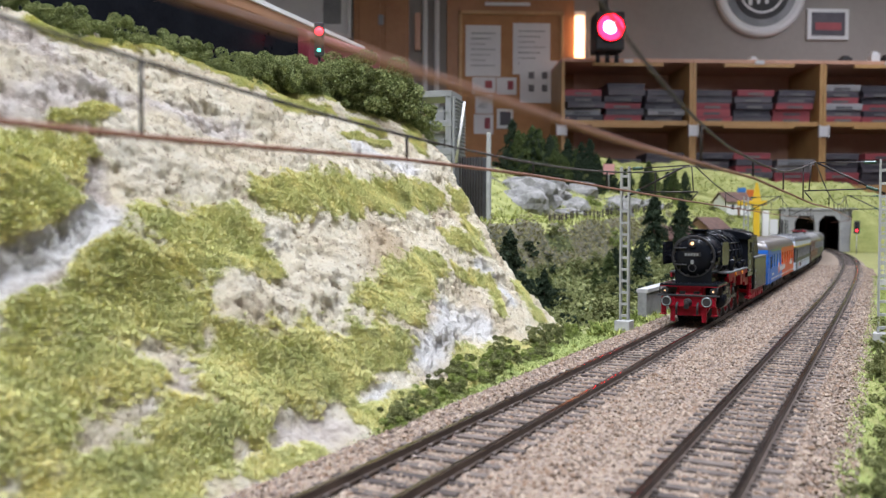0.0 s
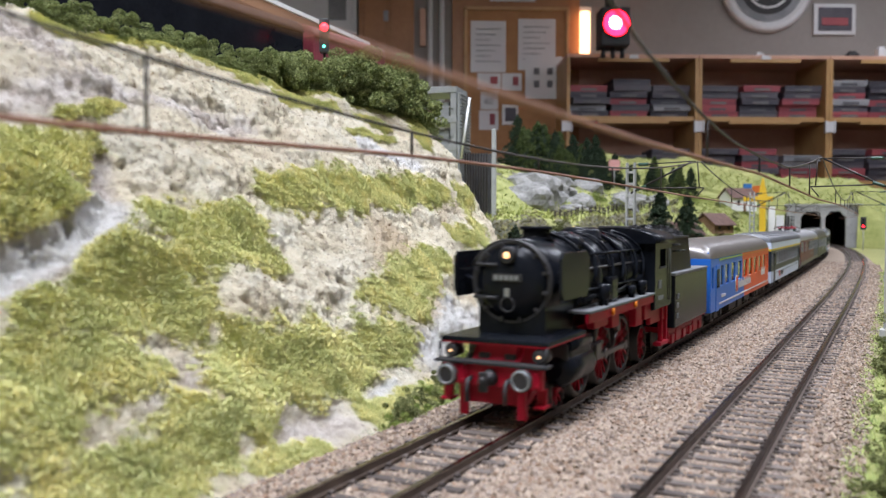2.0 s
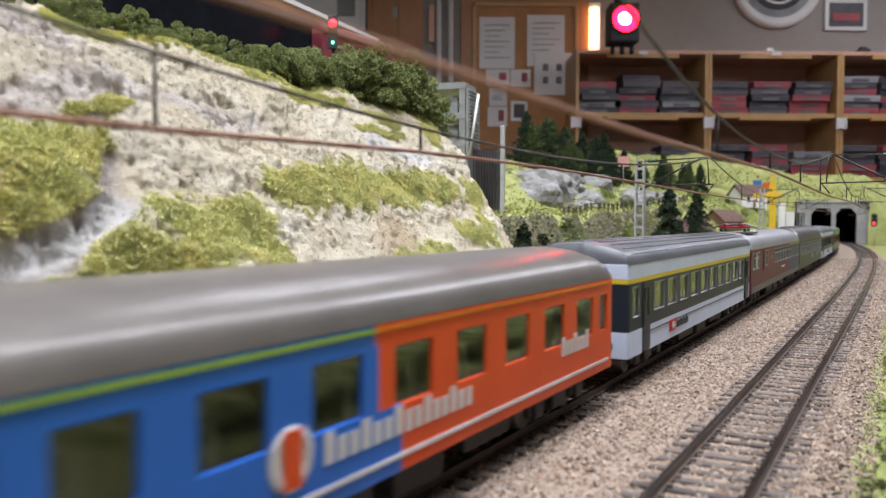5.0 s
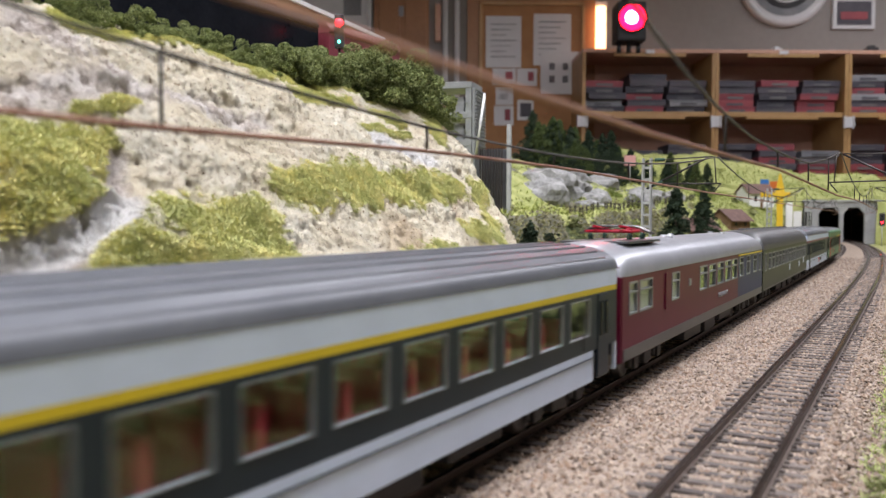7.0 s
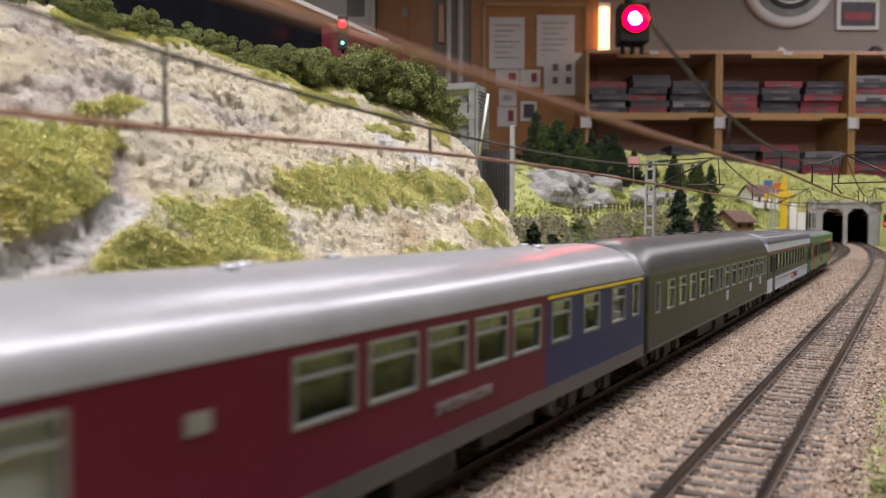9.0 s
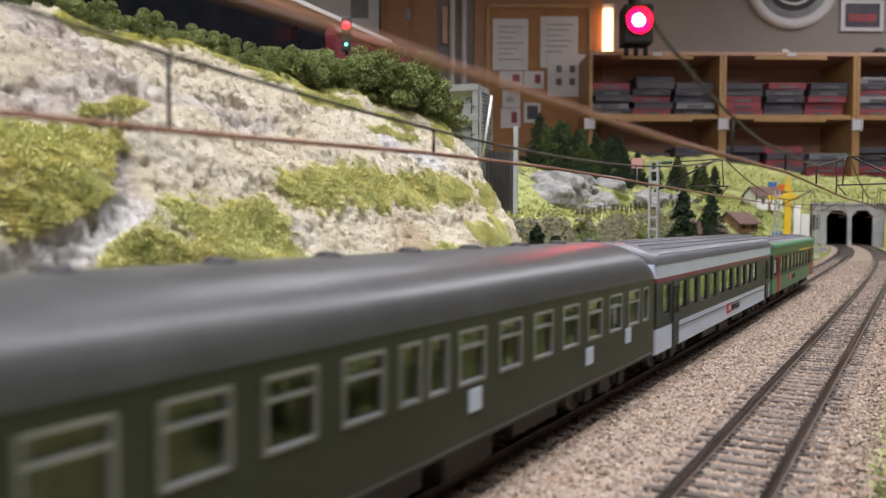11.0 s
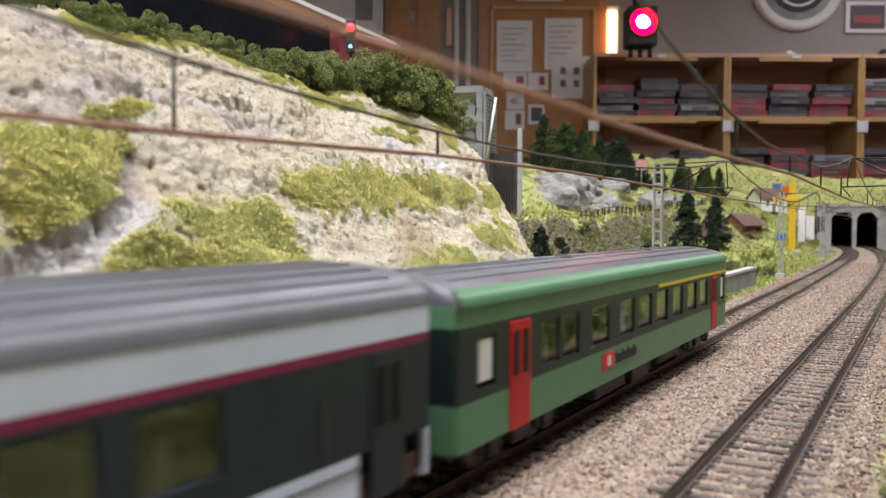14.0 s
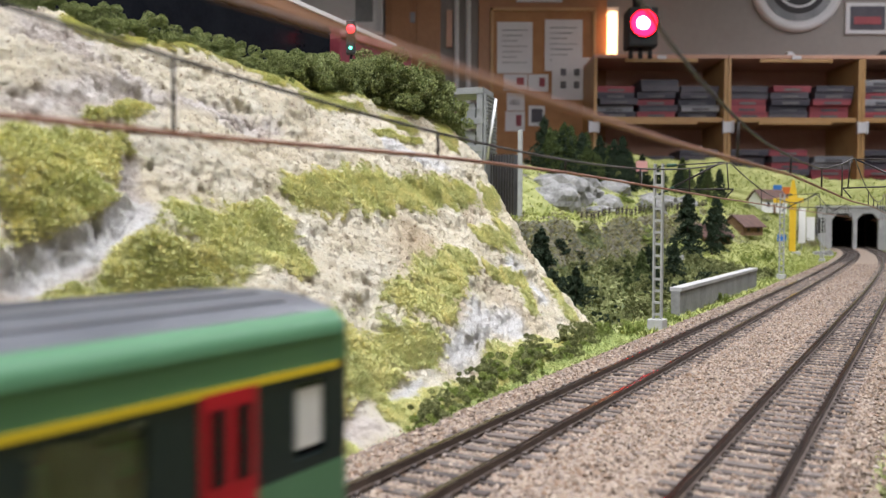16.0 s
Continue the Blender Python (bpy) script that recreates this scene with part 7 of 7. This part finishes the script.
    # smokebox front: rim, hinge straps, locking wheel, dogs and hand rail
    bm = bmesh.new()
    lathe(bm, (X(19.6), 0, 0.0346), (1, 0, 0), [(0, 0.0114), (0.0005, 0.0114), (0.0007, 0.0102), (0.0003, 0.0100)], 48)
    part("smokebox_rim", bm, M["black2"], t)
    for i in range(12):
        q = 2 * math.pi * (i + 0.5) / 12
        bm = bmesh.new()
        box(bm, -0.0006, 0.0006, -0.0005, 0.0005, -0.0009, 0.0009, 0.0002)
        part("door_dog", bm, M["black2"], t, at=Matrix.Translation((X(18.9), 0.0099 * math.sin(q), 0.0346 + 0.0099 * math.cos(q))) @ Matrix.Rotation(-q, 4, "X"))
    for z in (0.0305, 0.0392):
        bm = bmesh.new()
        rod(bm, (X(17.6), -0.0102, z), (X(16.4), -0.0030, z), 0.0005, seg=7)
        part("hinge_strap", bm, M["black2"], t)
    bm = bmesh.new()
    tube(bm, [(X(16.3), 0.0019 * math.cos(q), 0.0289 + 0.0019 * math.sin(q)) for q in np.linspace(0, 2 * math.pi, 17)], 0.0003, 6)
    part("locking_wheel", bm, M["black2"], t)
    bm = bmesh.new()
    tube(bm, [(X(17.2), 0.0112 * math.sin(q), 0.0346 + 0.0112 * math.cos(q)) for q in np.linspace(-1.15, 1.15, 19)], 0.00035, 6)
    part("front_handrail", bm, M["black2"], t)
    for i in range(22):   # rivets round the smokebox
        q = math.pi * (i - 2) / 17
        bm = bmesh.new()
        lathe(bm, (X(22), 0.01145 * math.cos(q), 0.0346 + 0.01145 * math.sin(q)), (0, math.cos(q), math.sin(q)), [(0, 0.00035), (0.00025, 0.0002)], 6)
        part("rivet", bm, M["black"], t)
    for v in (46, 60, 74, 88, 101):
        bm = bmesh.new()
        lathe(bm, (X(v), 0, 0.0346), (1, 0, 0), [(0, 0.0118), (0.0001, 0.01225), (0.0009, 0.01225), (0.0010, 0.0118)], 48)
        part("boiler_band", bm, M["band_grey"], t, "grey boiler band with highlight in its colour")
    # pipes that hug the boiler, and fittings on its flank
    for v, lo, hi, rad in ((42, -0.25, 1.45, 0.00055), (52, -0.1, 1.3, 0.0007), (66, 0.1, 1.4, 0.0004), (70, -0.3, 1.35, 0.0005), (82, -0.2, 1.3, 0.0007), (94, 0.0, 1.4, 0.00045), (98, -0.3, 1.1, 0.0006), (108, -0.2, 1.45, 0.0005)):
        for s in (-1, 1):
            bm = bmesh.new()
            run = [Vector((X(v + 1.5 * math.sin(3 * q)), s * 0.0129 * math.cos(q), 0.0346 + 0.0129 * math.sin(q))) for q in np.linspace(lo, hi, 9)]
            tube(bm, run, rad, 7)
            part("boiler_pipe", bm, M["black"], t)
    for v0, v1, z in ((40, 108, 0.0312), (50, 112, 0.0412), (64, 100, 0.0288)):
        for s in (-1, 1):
            bm = bmesh.new()
            y = math.sqrt(max(0.0131 ** 2 - (z - 0.0346) ** 2, 1e-8))
            rod(bm, (X(v0), s * y, z), (X(v1), s * y, z), 0.00045, seg=7)
            part("boiler_pipe", bm, M["black"], t)
    for v, w, z0, z1 in ((57, 7, 26, 32.5), (89, 5, 26, 30), (102, 6, 26.0, 31)):
        for s in (-1, 1):
            bm = bmesh.new()
            lathe(bm, (X(v), s * 0.0137, mm(z0)), (0, 0, 1), [(0, mm(w) * 0.22), (mm(z1 - z0) * 0.3, mm(w) * 0.22), (mm(z1 - z0) * 0.32, mm(w) * 0.32), (mm(z1 - z0) * 0.9, mm(w) * 0.32), (mm(z1 - z0), mm(w) * 0.18)], 14)
            part("pump", bm, M["black"], t, "black steam pump")
    for v, r0, z0, z1, nm in ((37, 0.0042, 45.5, 49.3, "chimney"), (60, 0.0040, 45, 47.6, "sand_dome"), (77, 0.0066, 44.5, 48.9, "steam_dome")):
        bm = bmesh.new()
        hh = mm(z1 - z0)
        prof = [(0, r0 * 1.25), (hh * 0.3, r0), (hh * 0.75, r0 * 0.98), (hh, r0 * 0.7)] if nm != "chimney" else [(0, r0 * 1.3), (hh * 0.25, r0 * 0.95), (hh * 0.72, r0 * 0.95), (hh * 0.75, r0 * 1.15), (hh, r0 * 1.15), (hh, r0 * 0.8), (hh * 0.6, r0 * 0.78)]
        lathe(bm, (X(v), 0, mm(z0)), (0, 0, 1), prof, 24)
        part(nm, bm, M["black"], t)
    bm = bmesh.new()
    lathe(bm, (X(54), 0.006, 0.0440), (1, 0, 0), [(0, 0.0022), (0.0005, 0.0030), (0.007, 0.0030), (0.0075, 0.0022)], 16)
    part("feed_heater", bm, M["black"], t)
    for v in (46, 88, 96, 105):
        bm = bmesh.new()
        lathe(bm, (X(v), 0.002 if v % 8 else -0.002, 0.0450), (0, 0, 1), [(0, 0.0014), (0.0015, 0.0014), (0.0018, 0.0008), (0.003, 0.0008)], 10)
        part("valve", bm, M["black"], t)
    bm = bmesh.new()
    lathe(bm, (X(20.5), 0, 0.0418), (1, 0, 0), [(0, 0.0023), (0.0042, 0.0023), (0.0048, 0.0019)], 18)
    part("lamp_body", bm, M["black2"], t)
    bm = bmesh.new()
    lathe(bm, (X(15.8), 0, 0.0418), (1, 0, 0), [(0, 0.0011), (0.0005, 0.0007)], 16)
    part("headlamp", bm, M["headlamp"], t, "lit warm headlamp")
    # number plate drawn as bars
    b("number_plate", 15.8, 16.2, -4.2, 4.2, 34.9, 37.0, "black2", 0)
    for i in range(5):
        b("digit_bar", 15.6, 15.8, -3.6 + i * 1.45, -2.6 + i * 1.45, 35.3, 36.6, "frame_alu", 0)
    b("emblem_bar", 15.7, 16.1, -0.7, 0.7, 31.0, 33.2, "frame_alu", 0)
    # cab
    for s in (-1, 1):
        y0, y1 = sorted((s * 15.2, s * 16.0))
        b("cab_side", 112, 119, y0, y1, 20, 43.4, "black", 0)
        b("cab_side", 119, 128, y0, y1, 20, 34.5, "black", 0)
        b("cab_side", 119, 128, y0, y1, 41.0, 43.4, "black", 0)
        b("cab_side", 128, 132, y0, y1, 20, 43.4, "black", 0)
        b("cab_door", 132.3, 140, *sorted((s * 14.8, s * 15.5)), 20, 43.4, "black", 0)
        b("window_frame", 118.5, 128.5, *sorted((s * 16.0, s * 16.3)), 34.0, 34.8, "black2", 0)
        b("cab_plate", 117, 121, *sorted((s * 16.0, s * 16.25)), 27.0, 30.0, "boardtop", 0)
        b("cab_plate", 116, 124, *sorted((s * 16.0, s * 16.25)), 23.0, 24.4, "boardtop", 0)
        bm = bmesh.new()
        rod(bm, (X(133), s * 0.0164, 0.022), (X(133), s * 0.0164, 0.041), 0.0003, seg=6)
        part("handrail", bm, M["black2"], t)
    bm = bmesh.new()
    prof = [(0.0166 * math.cos(math.pi * i / 16), 0.0432 + 0.0054 * math.sin(math.pi * i / 16) ** 0.8) for i in range(17)]
    prism(bm, prof, X(142), X(110), "x", True)
    part("cab_roof", bm, M["black"], t)
    for v in (116, 122, 128):
        b("roof_vent", v, v + 3, -6, 6, 48.2, 49.2, "black2", 0.0003)
    bm = bmesh.new()
    prism(bm, [(-0.0155, 0.020), (0.0155, 0.020), (0.0155, 0.0434), (-0.0155, 0.0434)], X(113.2), X(112.2), "x")
    part("cab_front", bm, M["black"], t)
    b("cab_floor", 113, 140, -15, 15, 19.5, 20.5, "black2", 0)
    # wheels
    wheelset(t, X(30), 0.0056, spokes=9, name="leading_wheelset")
    for v in (48, 70.5, 93):
        w = wheelset(t, X(v), 0.0100, spokes=14, name="driving_wheelset")
        for s in (-1, 1):
            bm = bmesh.new()
            rod(bm, (0.0035, s * 0.0095, 0), (0.0035, s * 0.0118, 0), 0.0008, seg=8)
            part("crank_pin", bm, M["steel"], w)
    wheelset(t, X(120), 0.0068, spokes=10, name="trailing_wheelset")
    for s in (-1, 1):
        rd = thing_part("coupling_rod", t, pose(X(70.5), s * 0.0114, 0.0100))
        bm = bmesh.new()
        box(bm, -0.0226, 0.0226, -0.0004, 0.0004, -0.0007, 0.0007, 0.0002)
        for q in (-0.02162, 0.0, 0.02162):
            lathe(bm, (q, -0.0006, 0), (0, 1, 0), [(0, 0.0015), (0.0012, 0.0015)], 12)
        part("rod_bar", bm, M["steel"], rd, "steel coupling rod")
        # valve gear: combination lever, radius rod and expansion link
        for p, q, w in (((52, 15.5), (56, 23.0), 0.0006), ((56, 21.5), (76, 20.0), 0.0005), ((76, 16.5), (76.5, 23.2), 0.0010), ((76, 16.8), (70.5, 12.0), 0.0005)):
            bm = bmesh.new()
            rod(bm, (X(p[0]), s * 0.0126, mm(p[1])), (X(q[0]), s * 0.0126, mm(q[1])), w, seg=7)
            part("valve_gear", bm, M["steel"], t, "steel valve gear rod")
        RODS.append(rd)
    return t


RODS = []
# greyer than the boiler: part of the bands' highlight is in the colour
M["band_grey"] = mat("boiler_band_grey", (0.03, 0.032, 0.037), (0.06, 0.063, 0.07), 120, 0.3, 0.5)


def tender():
    L = 0.067
    t = thing("tender", "black coal tender with red underframe and coal", "tender")

    def b(name, x0, x1, y0, y1, z0, z1, mt, bev=0.0003, label=""):
        bm = bmesh.new()
        box(bm, L / 2 - mm(x1), L / 2 - mm(x0), mm(y0), mm(y1), mm(z0), mm(z1), bev)
        return part(name, bm, M[mt], t, label)
    b("tank", 1, 66, -16, 16, 10, 30.5, "black", 0.0006, "black water tank")
    b("tank_rim", 1, 66, -16.2, 16.2, 30.0, 31.2, "boardtop", 0.0003)
    bm = bmesh.new()
    prism(bm, [(-0.0135, 0.031), (0.0135, 0.031), (0.0120, 0.0450), (-0.0120, 0.0450)], L / 2 - 0.043, L / 2 - 0.0005, "x")
    part("coal_bunker", bm, M["black"], t)
    b("bunker_rim", 0.5, 43.5, -12.4, 12.4, 44.2, 45.2, "black2", 0.0002)
    r = np.random.RandomState(4)
    C = np.stack([L / 2 - 0.003 - 0.037 * r.rand(900), (r.rand(900) - 0.5) * 0.021, np.zeros(900)], -1)
    C[:, 2] = 0.0446 + 0.0040 * np.cos(C[:, 1] / 0.0105 * 1.3) * (0.5 + 0.6 * r.rand(900))
    V, F = crumbs(C, 0.0013, r)
    o = new("coal", arrays("coal", V, F, M["coal"]))
    o.parent = t
    o["kind"] = "stuff"
    b("coal_bed", 3, 41, -10.5, 10.5, 44, 46.2, "coal", 0.0006)
    for s in (-1, 1):
        for v, z in ((14, 41.5), (16, 39), (24, 39)):
            b("bunker_step", v, v + 3.5, *sorted((s * 12.6, s * 14.4)), z, z + 0.6, "black2", 0.0001)
        for v, z in ((4, 17.5), (4, 13.5), (5, 21)):
            b("placard", v, v + 3, *sorted((s * 16.0, s * 16.25)), z, z + 2.0, "boardtop", 0)
    b("water_hatch", 48, 58, -5, 5, 31, 34, "black2", 0.0008)
    b("underframe", 1, 66, -13.5, 13.5, 7.8, 10, "red", 0.0003, "red tender underframe")
    for v in (17, 50):
        bogie(t, L / 2 - mm(v), 0.0056, 0.021, "red", 0.0125)
    b("buffer_beam", 66, 67, -15, 15, 9, 15, "red")
    buffers(t, -L / 2 - 0.0045, -1)
    return t


put(locomotive(), -0.002, 0.140)
put(tender(), 0.1415, 0.2085)

# ---------------------------------------------------------------- sleepers and ballast stones
def sleeper_bm():
    bm = bmesh.new()
    box(bm, -0.0013, 0.0013, -0.0145, 0.0145, -0.0042, -0.0022, 0.0002)
    for y in (-0.00825, 0.00825):
        for d in (-0.0016, 0.0016):
            box(bm, -0.0006, 0.0006, y + d - 0.0005, y + d + 0.0005, -0.0023, -0.0015)
    return bm


SLEEPER = mesh_from(sleeper_bm(), "sleeper", M["sleeper"])
R = random.Random(3)
for k in (0, 1):
    for i in range(200):
        p, h = on_line(k, 0.0 + i * 0.0070)
        ob = new("sleeper", SLEEPER)
        ob.parent = TRACKS[k]
        ob.matrix_basis = heading_pose(p, h + R.uniform(-0.02, 0.02), R.uniform(-0.0002, 0.0001))
    bm = bmesh.new()
    for i in list(range(-60, 0)) + list(range(200, 340)):
        p, h = on_line(k, i * 0.0070)
        d, o = Vector((math.cos(h), math.sin(h), 0)), Vector((-math.sin(h), math.cos(h), 0))
        vs = [bm.verts.new(p + d * x + o * y + Vector((0, 0, z))) for x in (-0.0013, 0.0013) for y in (-0.0145, 0.0145) for z in (-0.0042, -0.0022)]
        for f in ((0, 1, 3, 2), (4, 6, 7, 5), (0, 4, 5, 1), (2, 3, 7, 6), (1, 5, 7, 3)):
            bm.faces.new([vs[q] for q in f])
    tagged(part("sleepers_far", bm, M["sleeper"], TRACKS[k]), kind="stuff")


def stones():
    r = np.random.RandomState(9)
    out = []
    for s0, s1, per_mm2, size in ((0.06, 0.42, 1.05, 0.00062), (0.42, 0.75, 0.6, 0.00075), (0.75, 1.3, 0.28, 0.00095)):
        count = int((s1 - s0) * 0.118 * 1e6 * per_mm2)
        s = s0 + (s1 - s0) * r.rand(count)
        a = np.array([side_of(0, q)[0] for q in np.linspace(s0, s1, 60)])
        b = np.array([side_of(1, q)[0] for q in np.linspace(s0, s1, 60)])
        g = np.linspace(s0, s1, 60)
        a, b = np.interp(s, g, a), np.interp(s, g, b)
        u = r.rand(count)
        n = a - 0.034 + u * (b - a + 0.062)
        z = np.interp(n - a, (-0.036, -0.032, -0.024), (GROUND_Z - 0.0008, GROUND_Z, -0.0030)) + np.interp(n - b, (0.017, 0.024, 0.03), (0, GROUND_Z + 0.0030, GROUND_Z + 0.0024))
        da, db = np.abs(n - a), np.abs(n - b)
        rail = (np.abs(da - 0.00825) < 0.0016) | (np.abs(db - 0.00825) < 0.0016)
        inside = (da < 0.0145) | (db < 0.0145)
        z = z + r.normal(0, 0.00022, count) + 0.0001 * inside
        keep = ~rail & ~(inside & (r.rand(count) < 0.08))
        out.append((s[keep], n[keep], z[keep], np.full(keep.sum(), size)))
    s, n, z, sz = (np.concatenate(q) for q in zip(*out))
    C = np.stack([ALONG.x * s + ASIDE.x * n, ALONG.y * s + ASIDE.y * n, z], -1)
    base = np.array(((1, 0, 0), (-1, 0, 0), (0, 1, 0), (0, -1, 0), (0, 0, 1), (0, 0, -1)), dtype=float)
    k = len(C)
    A = r.rand(k) * 2 * np.pi
    c, si = np.cos(A), np.sin(A)
    J = base[None] * (0.65 + 0.7 * r.rand(k, 6, 1)) + r.normal(0, 0.22, (k, 6, 3))
    X = J[..., 0] * c[:, None] - J[..., 1] * si[:, None]
    Y = J[..., 0] * si[:, None] + J[..., 1] * c[:, None]
    V = C[:, None] + np.stack([X, Y, J[..., 2] * 0.8], -1) * (sz * (0.7 + 0.6 * r.rand(k)))[:, None, None]
    f = np.array(((0, 2, 4), (2, 1, 4), (1, 3, 4), (3, 0, 4), (2, 0, 5), (1, 2, 5), (3, 1, 5), (0, 3, 5)))
    F = (f[None] + 6 * np.arange(k)[:, None, None]).reshape(-1, 3)
    me = arrays("ballast_stones", V.reshape(-1, 3), F, M["stones"])
    tagged(new("ballast_stones", me), "beige and grey ballast stones between the rails", "gravel", kind="stuff")


stones()

# ---------------------------------------------------------------- motion
RUN = ((0.0, 0.0), (2.2, 0.2755), (3.5, 0.4405), (4.1, 0.518), (6.4, 0.811), (7.0, 0.888), (8.2, 1.037), (9.0, 1.136), (12.5, 1.570), (14.5, 1.832), (16.0, 2.0336))
NOSE = 0.426


def run_at(t):
    """How far the train has gone, smoothly between the stations above."""
    ts = np.linspace(t - 0.6, t + 0.6, 25)
    a, b = [q for q, _ in RUN], [q for _, q in RUN]
    d = np.interp(ts, a, b)
    d = np.where(ts < 0, ts * 0.1252, d)
    d = np.where(ts > 16, b[-1] + (ts - 16) * 0.1344, d)
    return float(d.mean())


def car_pose(t, mid, span):
    a = NOSE - run_at(t) + mid
    p, _ = on_line(0, a - span)
    q, _ = on_line(0, a + span)
    d = p - q
    return heading_pose((p + q) / 2, math.atan2(d.y, d.x))


def motions():
    for ob, mid, length in VEH:
        walk(ob, [(i * 0.5, car_pose(i * 0.5, mid, length * 0.34)) for i in range(33)])
    step = 1 / 15
    gone = [(i * step, run_at(i * step)) for i in range(241)]
    for ob, rad, x in WHEELS:
        walk(ob, [(t, pose(x, 0, rad) @ Matrix.Rotation(d / rad, 4, "Y")) for t, d in gone])
    for ob in RODS:
        base = ob.matrix_basis.copy()
        walk(ob, [(t, Matrix.Translation((0.0035 * math.cos(d / 0.0100), 0, -0.0035 * math.sin(d / 0.0100))) @ base) for t, d in gone])


motions()
